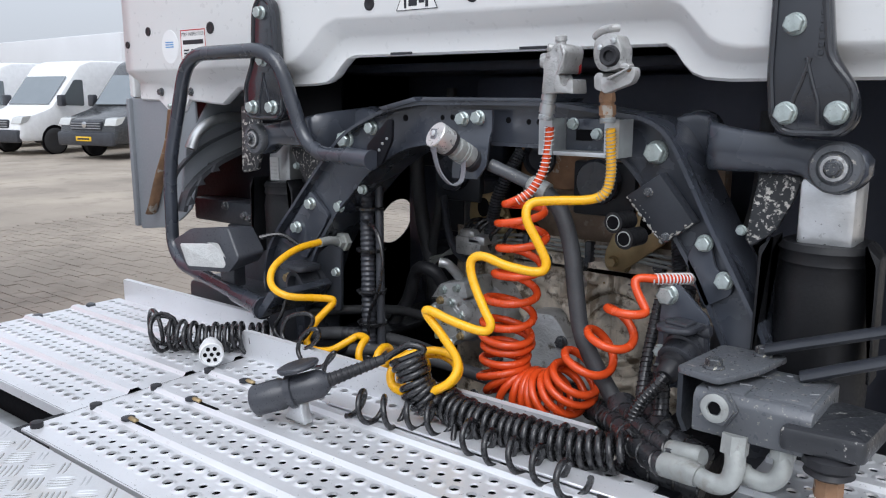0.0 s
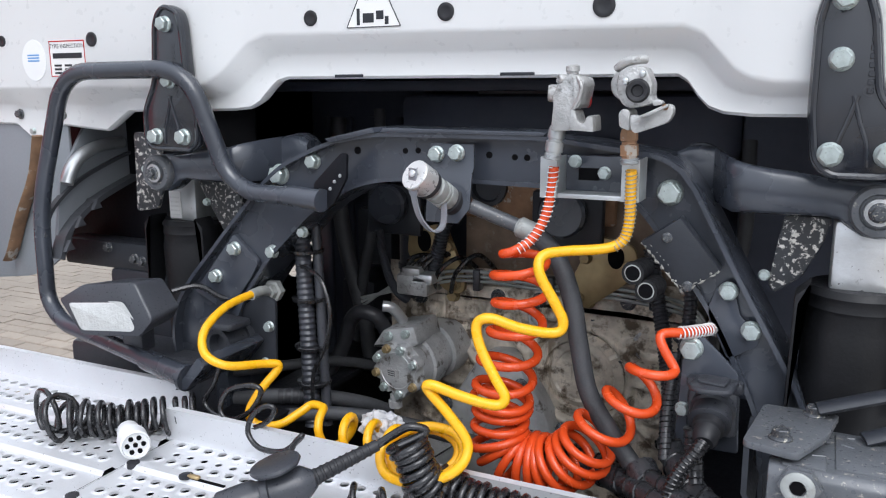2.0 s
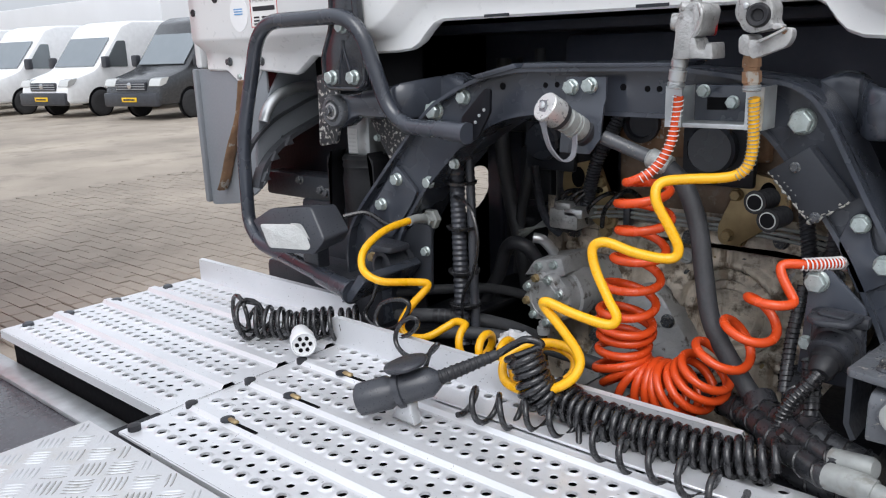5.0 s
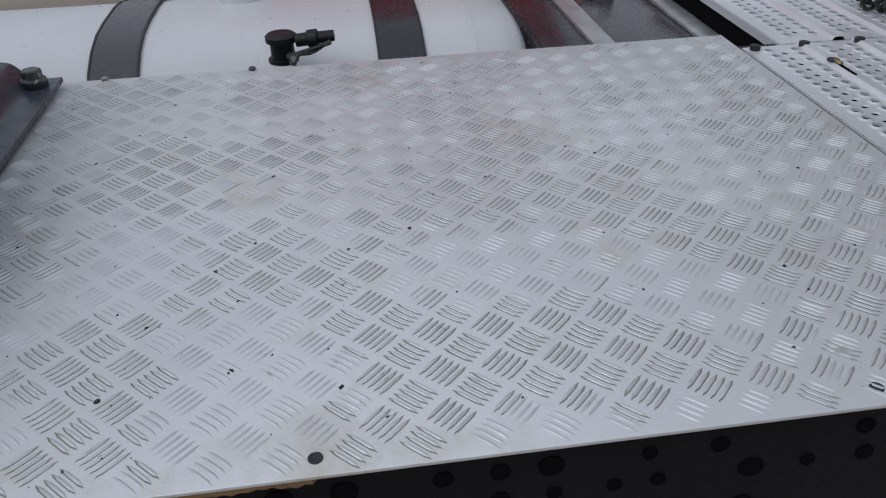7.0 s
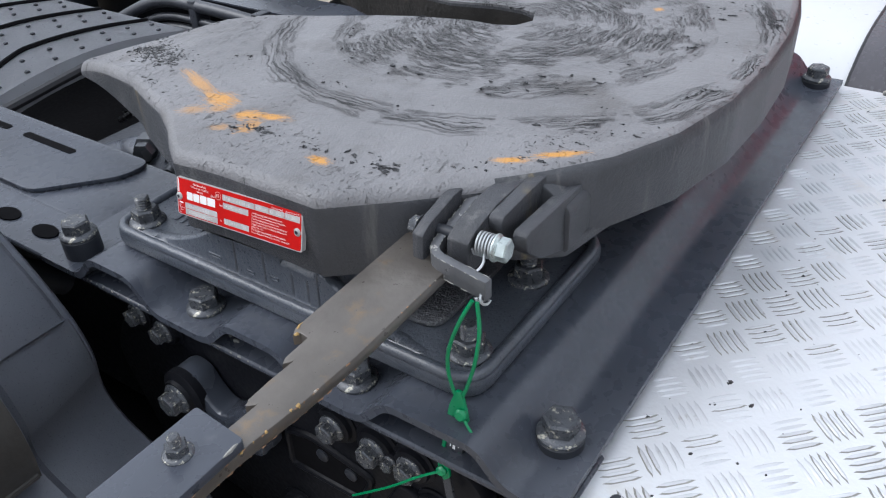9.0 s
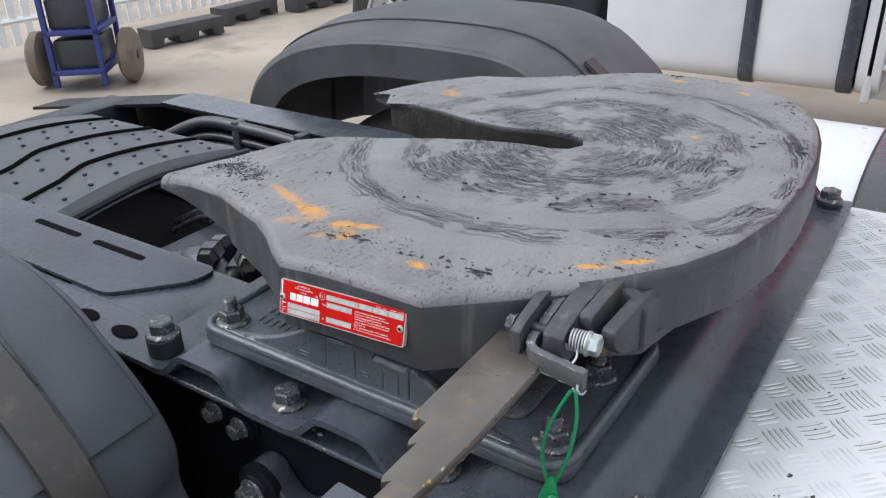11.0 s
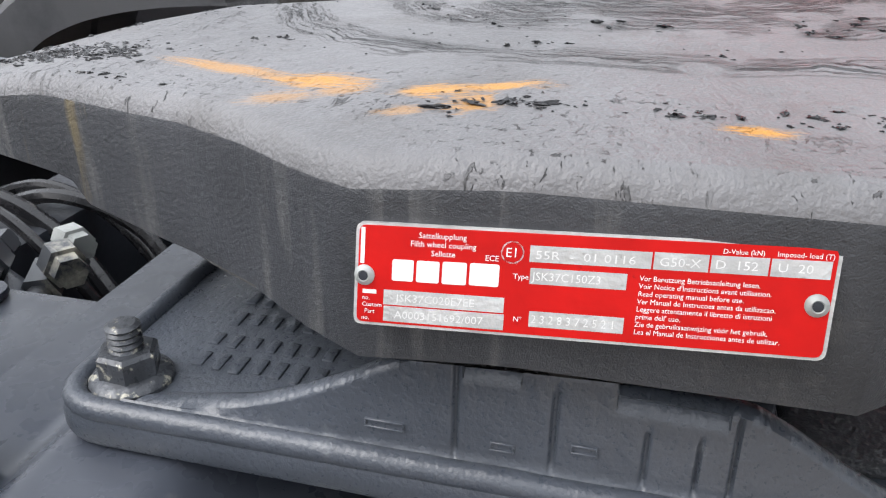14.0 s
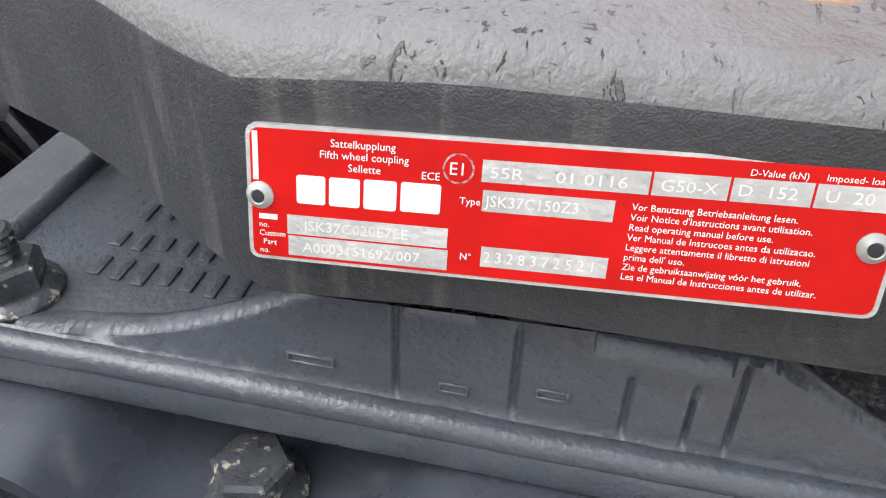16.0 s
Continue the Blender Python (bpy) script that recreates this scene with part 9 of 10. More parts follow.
sweep(bm, hel2 + hel[1:] + lead[1:], 0.0042, 8)
part("cable", bm, M_CABLE, c1, sharp=70)
bm = bmesh.new()
sweep(bm, loops, 0.0040, 8)
part("loose_loop", bm, M_CABLE, c1, sharp=70)
bm = bmesh.new()
turned(bm, (-0.418, 1.80, 0.962), (0.8, -0.55, 0.05), [(-0.01, 0.010), (0.0, 0.016), (0.03, 0.017), (0.034, 0.021), (0.066, 0.021), (0.068, 0.019), (0.064, 0.018)], 24)
plug = part("plug", bm, M_FENCE, c1, "grey-white round multi-pin plug")
pd = Vector((0.8, -0.55, 0.05)).normalized()
pc = Vector((-0.418, 1.80, 0.962)) + pd * 0.065
u, w = frame_of(pd)
# pin holes are black discs with their shade as colour
for k in range(7):
    c = pc + (0 if k == 6 else 0.011) * (math.cos(k * math.pi / 3) * u + math.sin(k * math.pi / 3) * w)
    bm = bmesh.new()
    rod(bm, c - pd * 0.001, c + pd * 0.0012, 0.0035, seg=10)
    part("pin_hole", bm, M_SHADEBLACK, plug)
bm = bmesh.new()
sweep(bm, flow([(-0.425, 1.806, 0.962), (-0.46, 1.82, 0.955), (-0.50, 1.80, 0.945)]), 0.0045, 8)
part("tail", bm, M_CABLE, c1)

c2 = thing("coiled_cable", "glossy black coiled cable along the kick plate, capped plug", "coiled cable", (0.15, 1.80, 0.94))
bm = bmesh.new()
main = ring_coil([(0.075, 1.838, 0.975), (0.12, 1.826, 0.966), (0.18, 1.822, 0.962), (0.25, 1.822, 0.962), (0.32, 1.830, 0.963), (0.372, 1.842, 0.968)], 0.0215, 24, 0.0, 16, 0.20)
sweep(bm, main, 0.0050, 8)
part("tight_coil", bm, M_CABLE, c2, sharp=70)
bm = bmesh.new()
stack = ring_coil([(0.050, 1.802, 1.036), (0.060, 1.802, 1.016), (0.070, 1.803, 0.994), (0.084, 1.810, 0.972)], 0.0215, 8, 0.0, 16)
sweep(bm, stack, 0.0052, 8)
part("stacked_coil", bm, M_CABLE, c2, sharp=70)
bm = bmesh.new()
loose = ring_coil([(-0.02, 1.755, 0.965), (0.03, 1.765, 0.962), (0.08, 1.785, 0.960), (0.13, 1.79, 0.96)], 0.021, 4.3, 1.2)
loose2 = ring_coil([(0.155, 1.785, 0.958), (0.22, 1.775, 0.956), (0.29, 1.768, 0.956), (0.36, 1.752, 0.952)], 0.021, 5.4, 1.2)
sweep(bm, loose + loose2, 0.0042, 8)
part("loose_coil", bm, M_CABLE, c2, sharp=70)
bm = bmesh.new()
sweep(bm, flow([(0.365, 1.862, 0.995), (0.385, 1.88, 0.97), (0.40, 1.91, 0.95), (0.42, 1.94, 0.93)]), 0.006, 8)
part("tail", bm, M_CABLE, c2)
# the capped plug
bm = bmesh.new()
p0, p1 = Vector((-0.130, 1.668, 0.968)), Vector((-0.032, 1.728, 1.004))
dd = (p1 - p0).normalized()
turned(bm, p0, dd, [(0.0, 0.020), (0.003, 0.0225), (0.045, 0.0235), (0.05, 0.020), (0.056, 0.020), (0.058, 0.026), (0.066, 0.026), (0.067, 0.022), (0.105, 0.021), (0.115, 0.014), (0.12, 0.010)], 26)
pl = part("plug_body", bm, M_PLASTIC, c2)
bm = bmesh.new()
c = p0 + dd * 0.072 + Vector((0.0, 0.0, 0.030))
turned(bm, c, Vector((-0.25, -0.1, 1)), [(0, 0.028), (0.004, 0.031), (0.007, 0.030), (0.009, 0.024)], 28)
part("cap", bm, M_PLASTIC, pl)
bm = bmesh.new()
s0, s1 = p0 + dd * 0.108, Vector((0.018, 1.788, 1.031))
sweep(bm, [s0.lerp(s1, q / 10) for q in range(11)], lambda q: 0.0100 - 0.0028 * q, 14)
part("strain_relief", bm, M_RUBBER, pl)
bm = bmesh.new()
sweep(bm, flow([s0.lerp(s1, 0.96), s1, (0.038, 1.798, 1.046), (0.056, 1.803, 1.056), (0.072, 1.812, 1.048), stack[2]], 8), 0.0052, 10)
part("cable", bm, M_CABLE, pl)
for q in range(9):
    bm = bmesh.new()
    cc = s0.lerp(s1, 0.12 + 0.09 * q)
    rad = 0.0100 - 0.0028 * (0.12 + 0.09 * q)
    turned(bm, cc, s1 - s0, [(0, rad), (0.001, rad + 0.0009), (0.003, rad + 0.0009), (0.004, rad)], 16)
    part("ridge", bm, M_RUBBER, pl)
park = thing("plug_holder", "worn off-white plastic plug holder on the walkway", "holder", (-0.075, 1.705, 0.94))
bm = bmesh.new()
slab(bm, rounded([(-0.098, 0.940), (-0.052, 0.940), (-0.058, 0.958), (-0.06, 0.972), (-0.09, 0.972), (-0.088, 0.955)], 0.005), "y", 1.695, 1.712, 0.003)
part("clip", bm, M_CASTLIGHT, park)

# ---- pump block and hydraulic lines ----
pump = thing("pump_block", "grey painted hydraulic pump block with chipped paint and pipe unions", "pump", (0.52, 1.88, 0.93))
bm = bmesh.new()
slab(bm, rounded([(0.429, 1.850), (0.443, 1.968), (0.524, 1.968), (0.512, 1.900), (0.484, 1.836)], 0.008), "z", 1.084, 1.0925, 0.002)
part("cover_plate", bm, M_WORN, pump, "scratched grey cover plate")
bm = bmesh.new()
ribbon(bm, [(0.431, 1.0845), (0.4315, 1.030), (0.440, 1.012)], 0.006, "y", 1.852, 1.94)
part("side_flange", bm, M_DARK, pump)
bm = bmesh.new()
slab(bm, rounded([(1.832, 1.026), (1.832, 1.068), (1.840, 1.0765), (1.955, 1.0765), (1.955, 1.026)], 0.004), "x", 0.457, 0.586, 0.003)
part("body", bm, M_WORN, pump)
for x0, x1, y0, y1, z in ((0.520, 0.580, 1.850, 1.940, 1.0795), (0.470, 0.512, 1.842, 1.880, 1.0790)):
    part("machined_pad", bx((x0, y0, 1.070), (x1, y1, z), 0.002), M_WORN, pump)
bm = bmesh.new()
slab(bm, rounded([(0.556, 1.818), (0.640, 1.826), (0.648, 1.930), (0.590, 1.940), (0.560, 1.880)], 0.010), "z", 1.034, 1.062, 0.007)
part("front_block", bm, M_CHIPPED, pump, "block with badly chipped paint")
bm = bmesh.new()
turned(bm, (0.488, 1.832, 1.062), (-0.1, -1, 0.05), [(0, 0.0225), (0.003, 0.0225), (0.0035, 0.0205), (0.009, 0.0205), (0.010, 0.0185)], 6)
part("port_nut", bm, M_WORN, pump)
bm = bmesh.new()
turned(bm, (0.487, 1.8235, 1.0625), (-0.1, -1, 0.05), [(0, 0.0165), (0.003, 0.0165), (0.0045, 0.0140), (0.0045, 0.0085), (-0.002, 0.0080)], 28)
part("port_boss", bm, M_ZINC, pump, "bare metal plug with a hexagon socket")
# black hexagon on the plug: shade of the socket as colour
bm = bmesh.new()
turned(bm, (0.4865, 1.8225, 1.0625), (-0.1, -1, 0.05), [(0, 0.0078), (0.0012, 0.0078)], 6)
part("hexagon_socket", bm, M_SHADEBLACK, pump)
for x, y, k in ((0.466, 1.871, 0.017), (0.497, 1.954, 0.016)):
    bolt(pump, (x, y, 1.0925), k, None, BOLTD, spin=20)
rs = random.Random(14)
for k in range(9):
    x, y, an = rs.uniform(0.470, 0.572), rs.uniform(1.845, 1.945), rs.uniform(-0.5, 0.5)
    n = rs.uniform(0.006, 0.016)
    bm = bmesh.new()
    rod(bm, (x, y, 1.0795), (x + n * math.cos(an), y + n * math.sin(an), 1.0795), 0.0012, seg=6)
    part("cast_mark", bm, M_WORN, pump)
for pts, r in (([(0.509, 1.832, 1.024), (0.513, 1.822, 1.000), (0.508, 1.818, 0.982), (0.492, 1.818, 0.975), (0.468, 1.822, 0.978)], 0.0115), ([(0.556, 1.850, 1.024), (0.558, 1.842, 1.002), (0.550, 1.838, 0.988), (0.535, 1.838, 0.984), (0.515, 1.842, 0.986)], 0.0105)):
    bm = bmesh.new()
    sweep(bm, flow(pts), r, 14)
    turned(bm, pts[0], (0, 0.15, 1), [(-0.012, r * 1.35), (0.010, r * 1.35)], 6)
    turned(bm, pts[-1], Vector(pts[-1]) - Vector(pts[-2]), [(-0.006, r * 1.2), (0.006, r * 1.2)], 14)
    part("elbow_union", bm, M_ZINC, pump)
for a, b, r in (((0.470, 1.822, 0.978), (0.418, 1.842, 0.969), 0.0150), ((0.468, 1.850, 0.988), (0.425, 1.862, 0.980), 0.0125)):
    a, b = Vector(a), Vector(b)
    bm = bmesh.new()
    turned(bm, a, b - a, [(0, r * 0.8), (0.004, r), (0.040, r), (0.048, r), (0.050, r * 0.85)], 20)
    part("ferrule", bm, M_ZINC, pump)
    bm = bmesh.new()
    line = flow([a.lerp(b, 0.75), b + (b - a) * 0.1, b + Vector((-0.05, 0.035, -0.002)), b + Vector((-0.10, 0.085, -0.005)), b + Vector((-0.16, 0.16, -0.03))])
    sweep(bm, line, r * 0.94, 12)
    hs = part("hose", bm, M_WRAP, pump)
    bm = bmesh.new()
    sweep(bm, coil(line, r * 0.95, 9, 14), r * 0.12, 5)
    part("wrap", bm, M_CABLE, hs)
bm = bmesh.new()
turned(bm, (0.605, 1.845, 0.950), (0, 0, 1), [(0, 0.011), (0.035, 0.011), (0.036, 0.015), (0.060, 0.015), (0.062, 0.010)], 8)
part("rusty_nut", bm, M_RUSTY, pump)
bm = bmesh.new()
turned(bm, (0.604, 1.845, 1.008), (0, 0, 1), [(0, 0.018), (0.005, 0.026), (0.010, 0.023), (0.015, 0.028), (0.024, 0.028), (0.028, 0.020)], 22)
part("rubber_boot", bm, M_RUBBER, pump)
rods = thing("control_rods", "pair of dark flat steel rods leading to the side", "rod", (0.7, 1.9, 1.1))
for a, b in (((0.500, 1.954, 1.100), (0.655, 1.985, 1.150)), ((0.548, 1.93, 1.082), (0.65, 1.955, 1.120))):
    a, b = Vector(a), Vector(b)
    bm = bmesh.new()
    sweep(bm, [a, a.lerp(b, 0.5), b + (b - a) * 0.6], 0.0135, 12, 0.5)
    part("rod", bm, M_DARK, rods)
# spiral-wrapped hoses low on the right
for pts, r in (([(0.30, 1.98, 0.975), (0.33, 1.94, 0.95), (0.36, 1.90, 0.945), (0.40, 1.88, 0.94), (0.46, 1.88, 0.93)], 0.021), ([(0.33, 2.02, 1.0), (0.355, 1.97, 0.98), (0.39, 1.93, 0.965), (0.45, 1.91, 0.955)], 0.019), ([(0.10, 2.05, 0.945), (0.2, 2.02, 0.95), (0.30, 1.97, 0.945), (0.38, 1.93, 0.925)], 0.019), ([(0.365, 1.96, 1.05), (0.37, 1.955, 1.0), (0.375, 1.93, 0.965), (0.37, 1.90, 0.95)], 0.011), ([(0.33, 2.03, 1.12), (0.325, 2.01, 1.05), (0.33, 1.98, 0.99)], 0.008)):
    h = thing("wrapped_hose", "black spiral-wrapped hydraulic hose below the kick plate", "hose", pts[0], group="wrapped hoses")
    line = flow(pts)
    bm = bmesh.new()
    sweep(bm, line, r, 12)
    part("hose", bm, M_WRAP, h)
    bm = bmesh.new()
    sweep(bm, coil(line, r * 1.02, max(4, int(0.16 / r)), 14), r * 0.10, 5)
    part("wrap", bm, M_CABLE, h)

# ---- wheel housings and dark surroundings ----
for s in (-1, 1):
    wh = thing("wheel_housing", "dark grey plastic wheel housing behind the front wheel", "wheel housing", (s * 0.8, 2.4, 0.6), group="wheel housings")
    bm = bmesh.new()
    arc = flow([(2.005, 1.150, 0), (2.026, 1.196, 0), (2.082, 1.239, 0), (2.154, 1.268, 0), (2.24, 1.292, 0), (2.40, 1.32, 0), (2.7, 1.345, 0), (3.1, 1.33, 0)], 6)
    arc = [(p[0], p[1]) for p in arc]
    ribbon(bm, [p for p in arc if p[0] > 2.075], 0.006, "x", min(s * 0.80, s * 1.04), max(s * 0.80, s * 1.04))
    part("liner", bm, M_LINER, wh)
    # inner cheek of the housing with a rolled edge and moulded ridge
    bm = bmesh.new()
    top = [(2.03, 1.30), (2.10, 1.40), (2.3, 1.46), (3.1, 1.47)]
    slab(bm, [p for k, p in enumerate(arc) if k % 2 == 0] + top[::-1], "x", min(s * 0.795, s * 0.803), max(s * 0.795, s * 0.803), 0.001)
    part("cheek", bm, M_FLAP, wh)
    for up, wide, proud in ((0.0, 0.010, 0.022), (0.045, 0.006, 0.008)):
        bm = bmesh.new()
        ribbon(bm, [(y - up * 0.5, z + up) for y, z in arc[:30]], wide, "x", min(s * (0.795 - proud), s * 0.80), max(s * (0.795 - proud), s * 0.80))
        part("rim_bead", bm, M_LINER, wh)
    for k in (3, 8, 12):
        bm = bmesh.new()
        y, z = arc[k]
        slab(bm, [(y - 0.010, z - 0.004), (y + 0.012, z - 0.002), (y + 0.002, z + 0.016)], "x", min(s * 0.765, s * 0.80), max(s * 0.765, s * 0.80), 0.001)
        part("tab", bm, M_LINER, wh)
    bm = bmesh.new()
    if s < 0:
        # inner wall with a rounded opening towards the wheel
        ins, outs = [], []
        for k in range(32):
            w = 2 * math.pi * k / 32
            c, q = math.cos(w), math.sin(w)
            e = 1 / max(abs(c) / 0.72, abs(q) / 0.40)
            ins.append(bm.verts.new((-0.61, 2.52 + 0.062 * c + 0.02 * q, 1.085 + 0.055 * q)))
            outs.append(bm.verts.new((-0.61, 2.92 + e * c, 1.10 + e * q)))
        for k in range(32):
            bm.faces.new((ins[k], ins[(k + 1) % 32], outs[(k + 1) % 32], outs[k]))
        bmesh.ops.solidify(bm, geom=bm.faces[:], thickness=0.01)
    else:
        box(bm, (0.60, 2.25, 0.4), (0.62, 3.9, 1.5), 0.004)
    part("inner_wall", bm, M_DARK, wh)
    sp = thing("side_panel", "grey plastic side panel hanging below the cab corner", "panel", (s * 0.98, 2.08, 1.08), group="cab side panels")
    bm = bmesh.new()
    slab(bm, rounded([(s * 1.062, 1.40), (s * 1.055, 1.078), (s * 0.945, 1.092), (s * 0.880, 1.118), (s * 0.835, 1.150), (s * 0.800, 1.23), (s * 0.800, 1.40)], 0.01), "y", 2.06, 2.066, 0.001)
    part("panel", bm, M_FLAP, sp)
    part("edge", bx((min(s * 1.055, s * 1.07), 2.05, 1.085), (max(s * 1.055, s * 1.07), 2.075, 1.40), 0.004), M_FLAP, sp)
    st = thing("rubber_strap", "brown worn rubber strap hanging from the cab corner", "strap", (s * 0.93, 2.085, 1.12), group="cab straps")
    bm = bmesh.new()
    sweep(bm, flow([(s * 0.862, 2.045, 1.375), (s * 0.885, 2.045, 1.30), (s * 0.930, 2.045, 1.225), (s * 0.968, 2.045, 1.15), (s * 0.985, 2.045, 1.125)]), 0.015, 8, 0.35)
    part("strap", bm, M_RUSTY, st)
ex = thing("bent_pipe", "bare metal bent pipe under the cab corner", "pipe", (-0.8, 2.06, 1.28))
bm = bmesh.new()
sweep(bm, flow([(-0.775, 2.025, 1.290), (-0.775, 2.040, 1.318), (-0.775, 2.068, 1.342), (-0.775, 2.110, 1.355), (-0.775, 2.16, 1.358)]), 0.0135, 12, 0.85)
part("pipe", bm, M_GALV, ex)
fb = thing("front_beam", "dark steel beam and spring hanger beside the left spring", "beam", (-0.65, 2.15, 0.95))
part("beam", bx((-0.93, 2.13, 1.106), (-0.50, 2.19, 1.162), 0.008), M_DARK, fb)
part("hanger", bx((-0.80, 2.125, 0.80), (-0.47, 2.18, 1.11), 0.012), M_DARK, fb)
for x, z in ((-0.80, 1.150), (-0.73, 1.132), (-0.71, 1.128), (-0.62, 1.14), (-0.58, 1.15)):
    bolt(fb, (x, 2.13 if z > 1.05 else 2.10, z), 0.014, FACE_BACK, BOLTD)
# near-black sheet added to close the gap and keep the wheel well dark
part("wheel_well_filler", bx((-1.03, 2.195, 1.135), (-0.47, 2.203, 1.44), 0.003), M_RAIL, fb)
part("lower_block", bx((-0.78, 2.0, 0.86), (-0.46, 2.10, 1.0), 0.015), M_PLASTIC, fb)


def wheel(at, r, w, label, group, rim=True, name="wheel"):
    """A truck wheel with its axle along x."""
    t = thing(name, label, "wheel", (at[0], at[1], GZ), group=group)
    x, y, z = at
    bm = bmesh.new()
    turned(bm, (x - w / 2, y, z), (1, 0, 0), [(w * 0.42, r * 0.56), (0, r * 0.58), (0.0, r * 0.80), (w * 0.08, r * 0.93), (w * 0.2, r * 0.99), (w * 0.5, r), (w * 0.8, r * 0.99), (w * 0.92, r * 0.93), (w, r * 0.80), (w, r * 0.58), (w * 0.58, r * 0.56)], 48)
    part("tyre", bm, M_TYRE, t)
    if rim:
        bm = bmesh.new()
        turned(bm, (x + w / 2 - 0.005, y, z), (1, 0, 0), [(-0.06, r * 0.1), (0.0, r * 0.58), (0.012, r * 0.59), (0.012, r * 0.545), (-0.03, r * 0.52), (-0.045, r * 0.42), (-0.015, r * 0.33), (-0.012, r * 0.28), (-0.02, r * 0.2), (0.03, r * 0.19), (0.035, r * 0.1)], 40)
        rm = part("rim", bm, M_RIM, t)
        bm = bmesh.new()
        turned(bm, (x + w / 2 - 0.03, y, z), (1, 0, 0), [(0, r * 0.285), (0.05, r * 0.28), (0.06, r * 0.25), (0.062, r * 0.16), (0.085, r * 0.15)], 28)
        part("hub", bm, M_TYRE, rm)
        for k in range(10):
            a = 2 * math.pi * k / 10
            bolt(rm, (x + w / 2 - 0.017, y + r * 0.345 * math.cos(a), z + r * 0.345 * math.sin(a)), 0.034, FACE_RIGHT, BOLTD, "wheel_nut")
            # vents are black discs on the rim, shade put in by colour
            bm = bmesh.new()
            a += math.pi / 10
            turned(bm, (x + w / 2 - 0.046, y + r * 0.46 * math.cos(a), z + r * 0.46 * math.sin(a)), (1, 0, 0), [(0, r * 0.052), (0.016, r * 0.052), (0.016, r * 0.03)], 14)
            part("vent_hole", bm, M_SHADEBLACK, rm)
    return t


for s in (-1, 1):
    wheel((s * 0.86, 2.98, 0.40), 0.50, 0.30, "black front tyre under the cab", "tractor wheels", rim=False)
    wheel((s * 0.86, -0.72, 0.40), 0.50, 0.50, "black rear twin tyre under the mudguard", "tractor wheels", rim=False)


def mudguard(s):
    skin = M_FENDER if s > 0 else M_FENDERDUST
    t = thing("rear_mudguard", "dark grey plastic rear wheel mudguard with moulded ridges" if s > 0 else "dusty grey plastic rear wheel mudguard with moulded ridges", "mudguard", (s * 0.8, -0.72, 0.75), group="rear mudguards")
    prof = [(-1.275, 0.70), (-1.27, 0.80), (-1.25, 0.885), (-1.20, 0.955), (-1.12, 1.012), (-1.0, 1.056), (-0.84, 1.083), (-0.65, 1.092), (-0.48, 1.086), (-0.38, 1.060), (-0.31, 1.012), (-0.25, 0.955), (-0.226, 0.905), (-0.231, 0.850), (-0.212, 0.818), (-0.165, 0.796), (-0.09, 0.766), (-0.07, 0.70)] if s > 0 else [(-1.275, 0.70), (-1.27, 0.80), (-1.25, 0.885), (-1.20, 0.955), (-1.12, 1.012), (-1.0, 1.056), (-0.84, 1.083), (-0.65, 1.092), (-0.48, 1.086), (-0.38, 1.060), (-0.31, 1.012), (-0.25, 0.955), (-0.215, 0.88), (-0.20, 0.80), (-0.19, 0.68)]
    line = [(p.x, p.y) for p in flow([Vector((y, z, 0)) for y, z in prof], 6)]
    xi, xo = s * 0.545, s * 1.09
    bm = bmesh.new()
    # crowned across: rows from the inner lip to the outer lip
    cross = [(0.008, -0.085), (0.0, -0.006), (0.004, 0.0), (0.018, 0.004), (0.07, 0.018), (0.10, 0.023), (0.108, 0.032), (0.20, 0.045), (0.32, 0.045), (0.398, 0.034), (0.406, 0.023), (0.46, 0.012), (0.51, -0.01), (0.535, -0.05), (0.545, -0.20)]
    rows = []
    for off, dz in cross:
        row = []
        for i, (y, z) in enumerate(line):
            a, b = line[max(i - 1, 0)], line[min(i + 1, len(line) - 1)]
            d = Vector((b[0] - a[0], b[1] - a[1])).normalized()
            nrm = Vector((-d.y, d.x))
            row.append(bm.verts.new((xi + s * off, y + nrm.x * dz, z + nrm.y * dz)))
        rows.append(row)
    for a, b in zip(rows, rows[1:]):
        for k in range(len(a) - 1):
            bm.faces.new((a[k], a[k + 1], b[k + 1], b[k]))
    bmesh.ops.solidify(bm, geom=bm.faces[:], thickness=0.005)
    part("shell", bm, skin, t, sharp=30)
    def offset(seg, up):
        out = []
        for i, (y, z) in enumerate(seg):
            a, b = seg[max(i - 1, 0)], seg[min(i + 1, len(seg) - 1)]
            d = Vector((b[0] - a[0], b[1] - a[1])).normalized()
            out.append((y - d.y * up, z + d.x * up))
        return out
    # raised skin over the wheel and the lower band at its end
    for nm, lo, hi, up in (("raised_skin", 1, 68, 0.008), ("end_band", 67, 75, 0.0035)):
        bm = bmesh.new()
        rows = []
        for off, dz in cross[1:13]:
            rows.append([bm.verts.new((xi + s * (off + (0.010 * up / 0.008 if off < 0.01 else 0)), y, z)) for y, z in offset(line[lo:hi], dz + up)])
        for a, b in zip(rows, rows[1:]):
            for k in range(len(a) - 1):
                bm.faces.new((a[k], a[k + 1], b[k + 1], b[k]))
        bmesh.ops.solidify(bm, geom=bm.faces[:], thickness=0.006)
        part(nm, bm, skin, t, sharp=30)
    # dark raised rod in place of a sunk groove, its shade as colour
    bm = bmesh.new()
    sweep(bm, [(xi + s * 0.104, y, z) for y, z in offset(line[6:62], 0.0365)], 0.003, 6)
    part("groove", bm, M_PLASTIC, t)
    bm = bmesh.new()
    x0, x1 = sorted((xi + s * 0.114, xi + s * 0.156))
